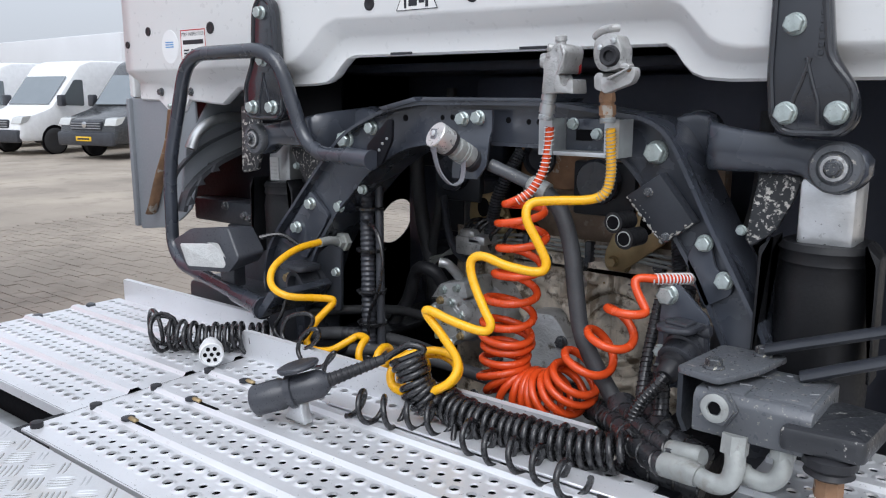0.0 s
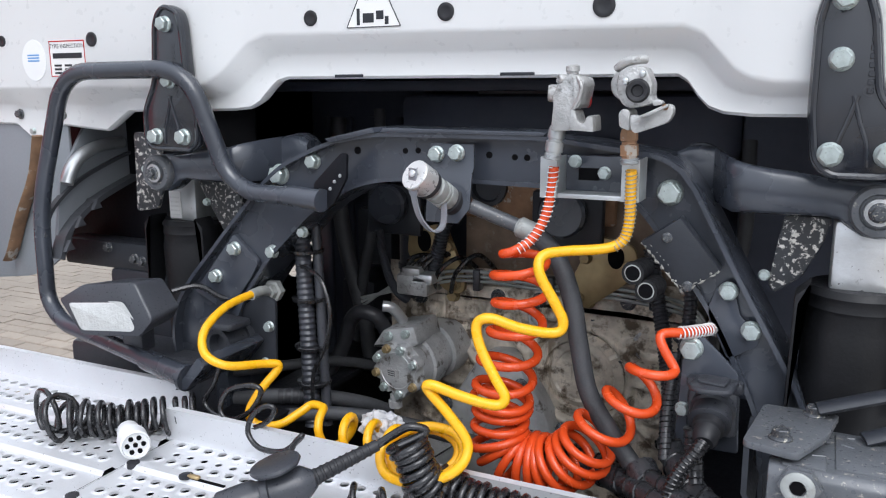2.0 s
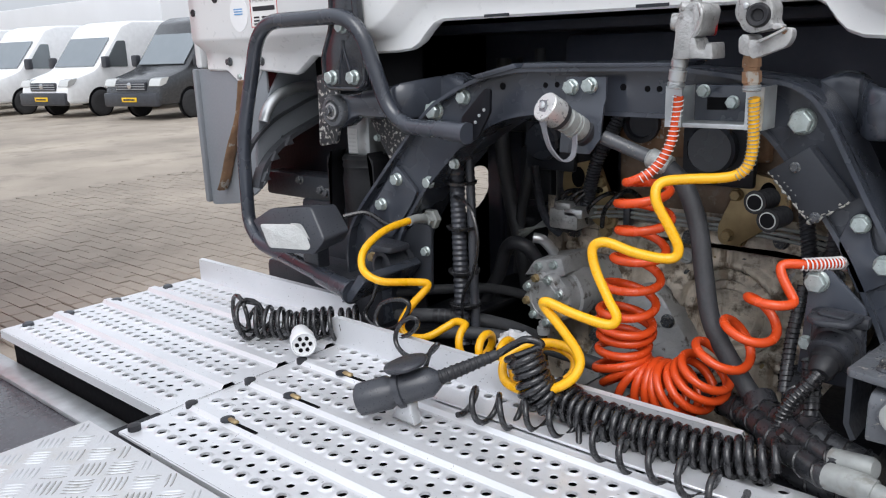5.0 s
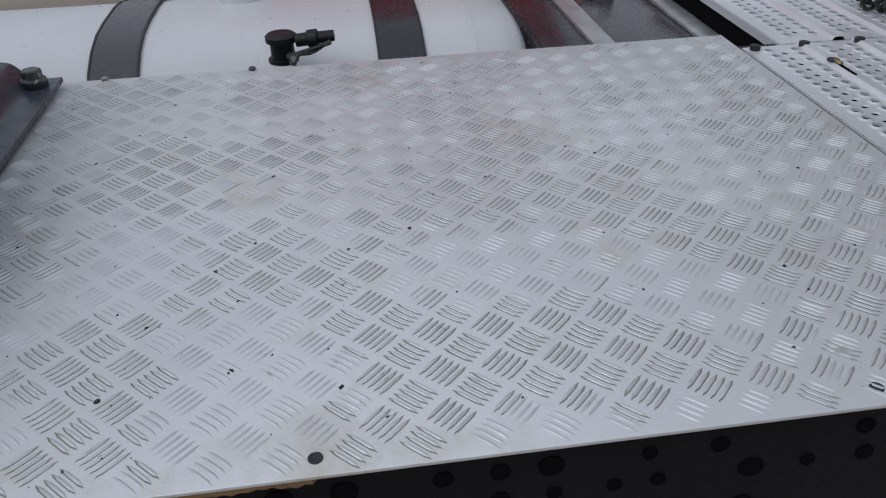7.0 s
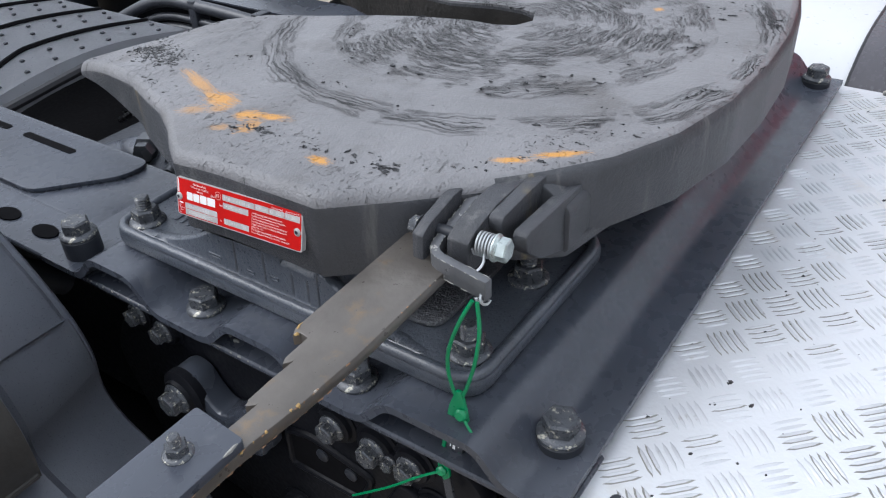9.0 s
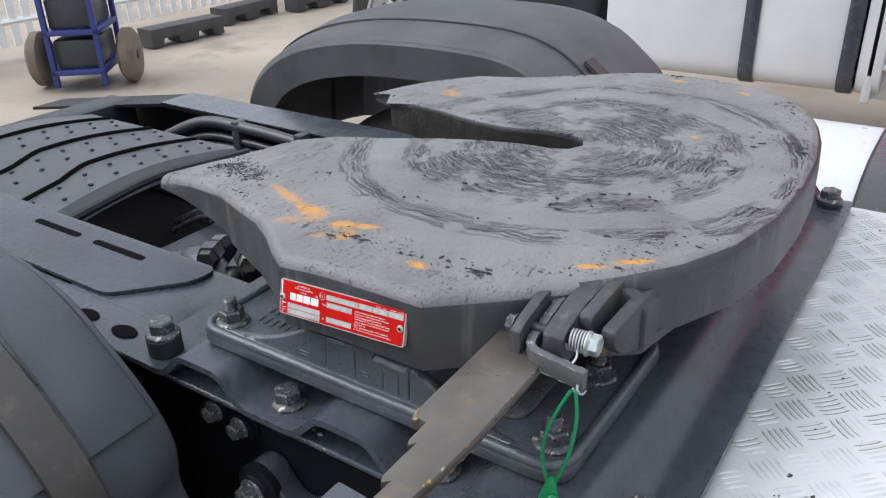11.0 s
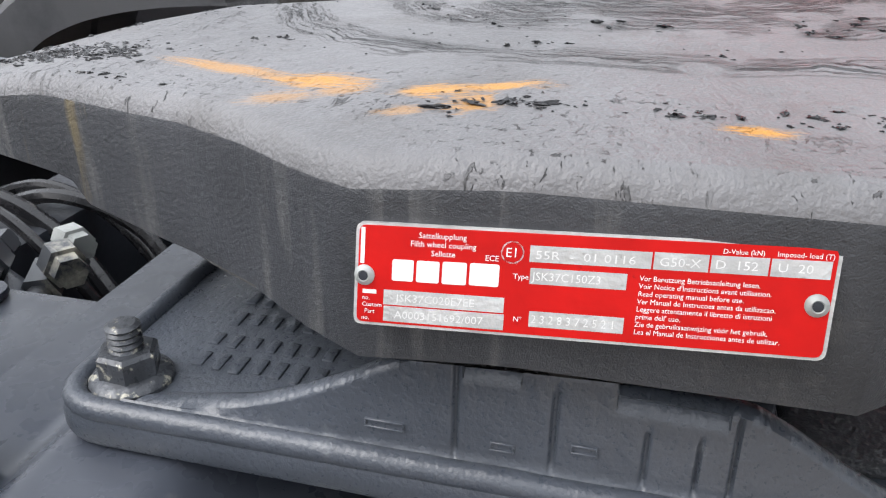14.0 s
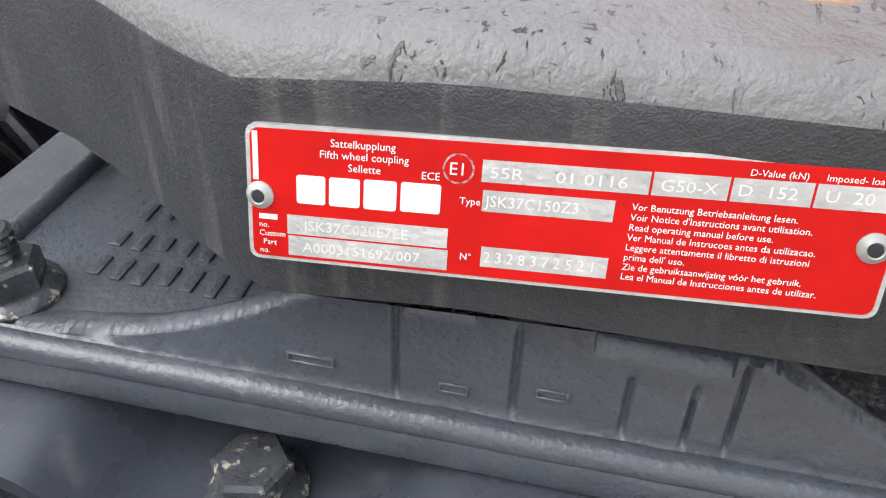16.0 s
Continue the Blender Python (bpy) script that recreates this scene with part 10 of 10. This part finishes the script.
    ribbon(bm, offset(line[58:84], 0.047), 0.008, "x", x0, x1)
    sp = part("strap_pad", bm, M_STRAP, t, "worn brown-grey strap over the end of the mudguard", sharp=30)
    for y, z in offset(line[76:84], 0.056)[::2]:
        bm = bmesh.new()
        rod(bm, (x0 + 0.003, y, z), (x1 - 0.003, y, z), 0.0022, seg=8)
        part("strap_rib", bm, M_STRAP, sp)
    bm = bmesh.new()
    rod(bm, (s * 0.45, -0.45, 0.85), (s * 0.7, -0.45, 1.08), 0.02)
    part("support_tube", bm, M_DARK, t)
    return t


mudguard(1)
mudguard(-1)
# suspension bracket and bolts on the rail below the handle
sb = thing("spring_bracket", "dark cast spring bracket bolted to the side of the rail", "bracket", (0.47, -0.02, 0.75))
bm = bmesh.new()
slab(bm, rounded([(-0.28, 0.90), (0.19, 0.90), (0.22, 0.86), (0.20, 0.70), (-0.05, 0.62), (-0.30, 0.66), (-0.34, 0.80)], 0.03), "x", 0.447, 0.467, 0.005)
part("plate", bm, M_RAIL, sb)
# pocket is a black sheet on the plate, its shade put into colour
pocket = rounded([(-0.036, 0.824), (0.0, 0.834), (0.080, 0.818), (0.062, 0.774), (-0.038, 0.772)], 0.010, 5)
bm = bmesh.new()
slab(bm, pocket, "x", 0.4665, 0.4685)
part("opening", bm, M_SHADEBLACK, sb)
bm = bmesh.new()
loop = [(0.468, y, z) for y, z in pocket]
sweep(bm, loop + loop[:2], 0.0045, 8)
part("opening_lip", bm, M_RAIL, sb)
for y, z in ((0.012, 0.812), (0.050, 0.806)):
    bm = bmesh.new()
    turned(bm, (0.468, y, z), (1, 0, 0), [(0, 0.008), (0.002, 0.008), (0.003, 0.006)], 16)
    part("inner_boss", bm, M_DARK, sb)
for y, z, k in ((0.042, 0.878, 0.020), (0.093, 0.876, 0.021), (0.112, 0.871, 0.012), (0.136, 0.878, 0.019), (-0.039, 0.690, 0.024), (0.007, 0.684, 0.024), (-0.205, 0.890, 0.019), (-0.246, 0.898, 0.019), (0.158, 0.830, 0.018)):
    bm = bmesh.new()
    turned(bm, (0.466, y, z), (1, 0, 0), [(0, k * 1.25), (0.003, k * 1.25), (0.004, k * 1.05), (0.009, k * 1.0), (0.010, k * 0.8)], 22)
    part("collar", bm, M_RAIL, sb)
    bolt(sb, (0.476, y, z), k, FACE_RIGHT, BOLTD)
bm = bmesh.new()
slab(bm, rounded([(0.062, 0.745), (0.078, 0.762), (0.118, 0.842), (0.150, 0.836), (0.120, 0.740), (0.090, 0.66), (0.045, 0.66)], 0.010), "x", 0.466, 0.476, 0.003)
part("arm", bm, M_RAIL, sb)
for k in range(12):
    a0 = Vector((0.478, 0.074, 0.690)).lerp(Vector((0.478, 0.128, 0.826)), k / 11)
    bm = bmesh.new()
    box(bm, (a0.x - 0.003, a0.y - 0.004, a0.z - 0.0012), (a0.x, a0.y + 0.004, a0.z + (0.0012 if k % 3 else 0.0040)), 0.0004, 1)
    part("cast_bar", bm, M_DARK, sb)
# shackle: bolted eye with a scooped arm
bm = bmesh.new()
slab(bm, rounded([(-0.178, 0.862), (-0.160, 0.874), (-0.138, 0.870), (-0.124, 0.846), (-0.108, 0.832), (-0.086, 0.842), (-0.064, 0.866), (-0.045, 0.872), (-0.045, 0.800), (-0.100, 0.788), (-0.150, 0.790), (-0.182, 0.820)], 0.010, 5), "x", 0.468, 0.500, 0.005)
part("shackle", bm, M_CHASSIS, sb, "dark grey cast shackle arm")
bm = bmesh.new()
turned(bm, (0.500, -0.155, 0.843), (1, 0, 0), [(-0.006, 0.030), (0.004, 0.030), (0.007, 0.026), (0.008, 0.022), (0.012, 0.021)], 26)
part("bush", bm, M_RAIL, sb)
bolt(sb, (0.511, -0.155, 0.843), 0.025, FACE_RIGHT, BOLTD)


# ---- background ----
def van(x, y, turn, paint, label, trim, s=1.0):
    t = thing("van", label, "van", (0, 0, 0), group="parked vans")
    sil = [(0.0, 0.45), (0.06, 0.75), (0.12, 0.95), (0.9, 1.18), (1.05, 1.25), (1.75, 2.05), (2.0, 2.35), (2.4, 2.48), (5.4, 2.50), (5.55, 2.3), (5.6, 0.5), (5.4, 0.35), (0.1, 0.35)]
    bm = bmesh.new()
    slab(bm, rounded(sil, 0.10, 4), "y", -0.96, 0.96, 0.09)
    body = part("body", bm, paint, t)
    bm = bmesh.new()
    slab(bm, rounded([(1.10, 1.27), (1.72, 2.00), (1.715, 2.03), (1.085, 1.29)], 0.02), "y", -0.80, 0.80)
    for v in bm.verts:
        v.co.x -= 0.035
        v.co.z += 0.02
    part("windscreen", bm, M_GLASS, t)
    for side in (-1, 1):
        bm = bmesh.new()
        slab(bm, rounded([(1.25, 1.28), (2.05, 1.25), (2.05, 1.95), (1.78, 1.95)], 0.05), "y", side * 0.955, side * 0.975)
        part("side_window", bm, M_GLASS, t)
        bm = bmesh.new()
        slab(bm, rounded([(0.08, 0.80), (0.30, 0.86), (0.42, 1.02), (0.16, 0.98)], 0.04), "y", side * 0.60, side * 0.97)
        for v in bm.verts:
            v.co.x -= 0.03
        part("headlight", bm, M_LENS, t)
        part("mirror", bx((1.15, min(side * 1.0, side * 1.2), 1.25), (1.32, max(side * 1.0, side * 1.2), 1.55), 0.04), M_PLASTIC, t)
        for wx in (1.05, 4.55):
            bm = bmesh.new()
            turned(bm, (wx, side * 0.80, 0.34), (0, side, 0), [(0, 0.2), (0.0, 0.30), (0.03, 0.34), (0.18, 0.34), (0.205, 0.30), (0.205, 0.21)], 28)
            w = part("wheel", bm, M_TYRE, t)
            bm = bmesh.new()
            turned(bm, (wx, side * 0.98, 0.34), (0, side, 0), [(0, 0.21), (0.02, 0.21), (0.0, 0.15), (0.01, 0.06), (0.02, 0.05)], 20)
            part("rim", bm, M_RIM, w)
            # black disc round the wheel paints the shade in the arch
            bm = bmesh.new()
            turned(bm, (wx, side * 0.955, 0.36), (0, side, 0), [(0, 0.40), (0.008, 0.40)], 28)
            part("wheel_arch", bm, M_SHADEBLACK, t)
    part("bumper", bx((-0.05, -0.93, 0.33), (0.12, 0.93, 0.66), 0.05), trim, t)
    part("grille", bx((0.02, -0.52, 0.70), (0.10, 0.52, 0.92), 0.03), M_PLASTIC, t)
    for k in range(3):
        part("grille_bar", bx((0.005, -0.50, 0.735 + 0.06 * k), (0.05, 0.50, 0.755 + 0.06 * k), 0.008), M_RIM, t)
    bm = bmesh.new()
    turned(bm, (0.0, 0, 0.83), (-1, 0, 0), [(0, 0.075), (0.015, 0.075), (0.018, 0.06)], 20)
    part("badge", bm, M_CHROME, t)
    part("number_plate", bx((-0.065, -0.26, 0.44), (-0.048, 0.26, 0.55), 0.005), M_YPLATE, t, "yellow plate with an unreadable dark bar")
    part("plate_bar", bx((-0.068, -0.2, 0.475), (-0.0645, 0.2, 0.515), 0, 1), M_DARK, t)
    t.matrix_basis = Matrix.Translation((x, y, GZ)) @ pose(0, 0, 0, 0, 0, turn) @ Matrix.Scale(s, 4)
    return t


for x, y, paint, label, trim in ((-18.1, 10.9, M_VANBLACK, "black parked panel van with chrome grille bars", M_PLASTIC), (-21.4, 10.2, M_FENCE, "white parked panel van with black bumper", M_PLASTIC), (-24.6, 9.5, M_FENCE, "white parked panel van with a dark windscreen", M_PLASTIC), (-27.8, 8.9, M_FENCE, "white parked panel van in the row", M_PLASTIC), (-31.0, 8.2, M_FENCE, "white parked panel van at the end of the row", M_PLASTIC)):
    van(x, y, 102, paint, label, trim)
lorry = thing("box_lorry", "white box lorry parked behind the vans", "lorry", (-33, 19, GZ))
part("box_body", bx((-44, 17.5, 0.9), (-27.5, 20.2, 3.75), 0.05), M_WALL, lorry)
part("chassis", bx((-44, 17.9, 0.4), (-27.5, 19.8, 0.9), 0.05), M_DARK, lorry)
for x in (-42, -40.6, -29.2):
    bm = bmesh.new()
    turned(bm, (x, 17.6, GZ + 0.5), (0, -1, 0), [(0, 0.3), (0, 0.48), (0.25, 0.48), (0.28, 0.3)], 24)
    part("wheel", bm, M_TYRE, lorry)
hall = thing("warehouse", "long pale warehouse beyond the yard", "building", (-60, 60, GZ))
part("wall", bx((-120, 58, GZ), (10, 66, 4.6), 0.02), M_WALL, hall)
part("roof_edge", bx((-120.3, 57.7, 4.6), (10.3, 66.3, 4.95), 0.03), M_GALV, hall)
pole = thing("lamp_post", "thin grey lamp post far across the yard", "lamp post", (-46.5, 32, GZ))
bm = bmesh.new()
rod(bm, (-46.5, 32, GZ), (-46.5, 32, 6.2), 0.09, 0.06, 10)
rod(bm, (-46.5, 32, 6.2), (-45.7, 31.6, 6.3), 0.05, 0.05, 8)
part("post", bm, M_GALV, pole)

# red neighbour truck
XR = -3.75
rt = thing("red_truck", "glossy red truck parked alongside, seen at the cab corner", "truck", (XR - 1.2, 1.0, GZ))
bm = bmesh.new()
sil = rounded([(0.42, 0.95), (1.52, 0.95), (1.55, 0.80), (2.12, 0.62), (2.30, 0.75), (2.36, 1.2), (2.30, 2.0), (2.18, 3.3), (0.1, 3.3), (0.1, 1.35)], 0.06, 4)
slab(bm, sil, "x", XR - 2.4, XR, 0.06)
part("cab_body", bm, M_TRUCKRED, rt)
bm = bmesh.new()
slab(bm, rounded([(1.45, 0.22), (2.20, 0.20), (2.33, 0.35), (2.34, 0.66), (2.12, 0.66), (2.05, 0.62), (1.62, 0.60), (1.45, 0.66)], 0.04), "x", XR - 2.4, XR - 0.02, 0.03)
part("bumper", bm, M_TRUCKRED, rt)
bm = bmesh.new()
slab(bm, rounded([(1.60, 0.30), (2.04, 0.29), (2.04, 0.60), (1.60, 0.60)], 0.02), "x", XR - 0.02, XR - 0.014)
part("step_recess", bm, M_TRUCKRED, rt)
stp = part("step", bx((XR - 0.10, 1.60, 0.27), (XR + 0.035, 2.02, 0.305), 0.006), M_GALV, rt, "perforated metal step")
# dark discs on the step, the perforations' shade as colour
for k in range(12):
    for j in range(2):
        bm = bmesh.new()
        turned(bm, (XR - 0.005 + 0.022 * j, 1.63 + 0.033 * k, 0.305), (0, 0, 1), [(0, 0.007), (0.002, 0.007)], 8)
        part("hole", bm, M_DARK, stp)
part("door_gap", bx((XR - 0.02, 0.5, 0.685), (XR + 0.002, 2.05, 0.72), 0.005), M_SHADEBLACK, rt)
bm = bmesh.new()
sweep(bm, flow([(XR + 0.002, 2.05, 0.72), (XR + 0.002, 2.00, 1.2), (XR + 0.002, 1.92, 1.8), (XR + 0.002, 1.9, 3.0)]), 0.012, 6)
part("door_seam", bm, M_SHADEBLACK, rt)
bm = bmesh.new()
slab(bm, rounded([(2.10, 1.05), (2.28, 1.10), (2.30, 1.42), (2.22, 1.45)], 0.03), "x", XR - 0.25, XR + 0.008, 0.01)
part("headlight", bm, M_LENS, rt)
bm = bmesh.new()
rod(bm, (XR - 0.05, 2.28, 1.45), (XR + 0.02, 2.62, 1.50), 0.012, 0.008, 8)
part("marker_stalk", bm, M_RUSTY, rt)
bm = bmesh.new()
turned(bm, (XR + 0.002, 0.55, 0.82), (1, 0, 0), [(0, 0.035), (0.015, 0.03)], 16)
part("side_lamp", bm, M_FENCE, rt)
# wheel arch
bm = bmesh.new()
arc = [(0.93 + 0.60 * math.cos(a), 0.42 + 0.60 * math.sin(a)) for a in np.linspace(0.25, math.pi - 0.1, 18)]
ribbon(bm, arc, 0.05, "x", XR - 0.6, XR - 0.01)
part("mudguard", bm, M_TRUCKRED, rt)
# black box added in place of the shade under the cab
part("under_cab_shade", bx((XR - 2.2, 0.4, 0.35), (XR - 0.5, 1.5, 1.0), 0.05), M_SHADEBLACK, rt)
wheel((XR - 0.17, 0.93, 0.40), 0.50, 0.30, "truck front wheel with silver rim and black tyre", "red truck wheels")
wheel((XR - 0.2, -3.1, 0.40), 0.50, 0.5, "truck rear twin wheel with silver rim", "red truck wheels")
part("rear_red_panel", bx((XR - 0.5, 0.335, 0.25), (XR - 0.01, 0.44, 1.35), 0.02), M_TRUCKRED, rt)
nt = thing("neighbour_tank", "pale painted tank with dark straps beside the red truck", "tank", (XR - 0.3, -0.8, GZ + 0.3))
for y0, y1 in ((-1.55, -0.70), (-0.66, -0.16), (-0.12, 0.0)):
    bm = bmesh.new()
    slab(bm, rounded([(XR - 0.65, 0.25), (XR, 0.25), (XR, 0.95), (XR - 0.65, 0.95)], 0.12, 6), "y", y0, y1, 0.01)
    part("shell", bm, M_TANK, nt)
for y in (-0.70, -0.18):
    bm = bmesh.new()
    slab(bm, rounded([(XR - 0.66, 0.24), (XR + 0.012, 0.24), (XR + 0.012, 0.96), (XR - 0.66, 0.96)], 0.12, 6), "y", y - 0.03, y + 0.05, 0.004)
    part("strap", bm, M_CHASSIS, nt)
sp2 = thing("moulded_step", "white moulded step panel with two ledges", "step", (XR, 0.15, GZ + 0.3))
part("back", bx((XR - 0.20, -0.08, 0.22), (XR - 0.10, 0.33, 1.0), 0.02), M_TANK, sp2)
for z in (0.40, 0.60, 0.80):
    part("ledge", bx((XR - 0.11, -0.03, z), (XR - 0.01, 0.28, z + 0.03), 0.01), M_TANK, sp2)
for y0 in (-0.08, 0.28):
    part("cheek", bx((XR - 0.12, y0, 0.22), (XR, y0 + 0.05, 1.0), 0.015), M_TANK, sp2)
part("storage_box", bx((XR - 0.5, -2.55, 0.3), (XR, -1.62, 1.05), 0.04), M_DARK, rt, "black storage box")
part("pale_cover", bx((XR - 0.5, -2.3, 1.05), (XR - 0.02, -1.8, 1.12), 0.03), M_GALV, rt)

# fence, blocks and cart
fence = thing("picket_fence", "white picket fence along the edge of the yard", "fence", (-4, -6.9, GZ))
fd = Vector((-1, -0.02, 0)).normalized()
f0 = Vector((0.6, -6.95, GZ))
for k in range(70):
    p = f0 + fd * (0.14 * k)
    bm = bmesh.new()
    box(bm, (-0.035, -0.012, 0.08), (0.035, 0.012, 1.05 if k % 13 else 1.25), 0.004, 1, Matrix.Translation(p) @ pose(0, 0, 0, 0, 0, math.degrees(math.atan2(fd.y, fd.x))))
    part("post" if k % 13 == 0 else "picket", bm, M_FENCE, fence)
for z in (0.3, 0.8):
    bm = bmesh.new()
    rod(bm, f0 + Vector((0, 0, z)), f0 + fd * 9.7 + Vector((0, 0, z)), 0.03, seg=4)
    part("rail", bm, M_FENCE, fence)
for k, (x, y) in enumerate(((-4.2, -6.14), (-5.3, -6.42), (-6.25, -6.22), (-7.3, -6.3))):
    b = thing("fence_block", "dark recycled plastic fence foot with notches below", "block", (x, y, GZ), group="fence blocks")
    bm = bmesh.new()
    m = Matrix.Translation((x, y, GZ)) @ pose(0, 0, 0, 0, 0, 8 * (k % 2) - 3)
    slab(bm, [(-0.42, 0), (-0.30, 0), (-0.28, 0.07), (-0.12, 0.07), (-0.10, 0), (0.10, 0), (0.12, 0.07), (0.28, 0.07), (0.30, 0), (0.42, 0), (0.42, 0.17), (-0.42, 0.17)], "y", -0.11, 0.11, 0.008)
    bmesh.ops.transform(bm, matrix=m, verts=bm.verts)
    part("block", bm, M_BLOCK, b)
cart = thing("blue_cart", "blue steel hand cart with boxes and pneumatic tyres", "cart", (-2.75, -5.5, GZ))
cm = Matrix.Translation((-2.75, -5.5, GZ)) @ pose(0, 0, 0, 0, 0, 40)
def cpart(name, bm, mat, label=""):
    bmesh.ops.transform(bm, matrix=cm, verts=bm.verts)
    return part(name, bm, mat, cart, label)
for x in (-0.28, 0.28):
    for y in (-0.18, 0.18):
        cpart("upright", bx((x - 0.02, y - 0.02, 0.03), (x + 0.02, y + 0.02, 1.15), 0.005), M_BLUE)
for z in (0.12, 0.42, 0.72):
    cpart("shelf", bx((-0.30, -0.20, z), (0.30, 0.20, z + 0.04), 0.005), M_BLUE)
for z in (0.16, 0.46):
    cpart("battery", bx((-0.25, -0.16, z), (0.25, 0.16, z + 0.22), 0.02), M_PLASTIC, "black battery case")
for y in (-0.34, 0.34):
    bm = bmesh.new()
    turned(bm, (0.05, y - 0.06, 0.21), (0, 1, 0), [(0, 0.10), (0.0, 0.17), (0.03, 0.21), (0.09, 0.21), (0.12, 0.17), (0.12, 0.10)], 28)
    w = cpart("wheel", bm, material("dusty_cart_tyre", (0.16, 0.13, 0.10), 0.8, 0, 0.2, 8, 0.3, 60))
    bm = bmesh.new()
    turned(bm, (0.05, y + 0.03, 0.21), (0, 1, 0), [(0, 0.11), (0.03, 0.11), (0.02, 0.05), (0.04, 0.03)], 20)
    cpart("hub", bm, M_DARK)
for k in range(5):
    bm = bmesh.new()
    sweep(bm, flow([(-0.2 + 0.08 * k, 0.1, 0.72), (-0.3, 0.2, 0.95 - 0.05 * k), (-0.42, 0.1 * k - 0.2, 0.7), (-0.35, 0.0, 0.45)]), 0.012, 8)
    cpart("cable", bm, M_CABLE)

# paving stones in view beside the walkway
bm = bmesh.new()
box(bm, (-0.1025, -0.0505, -0.02), (0.1025, 0.0505, 0.0), 0.006, 1)
STONE = mesh_of("paving_stone", bm, M_PAVE)
pv = thing("pavement", "grey-beige concrete paving stones laid in rows beside the truck", "pavement", (-3, 3, GZ), kind="structure")
near, far_v, far_f = 0, [], []
cube = [(-0.1025, -0.0505), (0.1025, -0.0505), (0.1025, 0.0505), (-0.1025, 0.0505)]
rng = random.Random(5)
for i in range(-62, 1):
    for j in range(0, 92):
        y = 1.4 + 0.107 * j
        x = -1.35 + 0.211 * i + (0.105 if j % 2 else 0)
        if x < -9 or (x < -3.7 and y < 2.5):
            continue
        z = GZ + rng.uniform(-0.003, 0.003)
        if near < 300 and -4.6 < x < -1.6 and 2.3 < y < 4.6:
            again("paving_stone", STONE, Matrix.Translation((x, y, z)), pv)
            near += 1
        else:
            k = len(far_v)
            far_v += [(x + a, y + b, z) for a, b in cube] + [(x + a * 1.02, y + b * 1.04, z - 0.02) for a, b in cube]
            far_f += [(k, k + 1, k + 2, k + 3)] + [(k + q, k + (q + 1) % 4, k + 4 + (q + 1) % 4, k + 4 + q) for q in range(4)]
me = bpy.data.meshes.new("paving_stones")
me.from_pydata(far_v, [], far_f)
me.materials.append(M_PAVE)
ob = hang(new("paving_stones", me), pv)
ob["kind"] = "stuff"
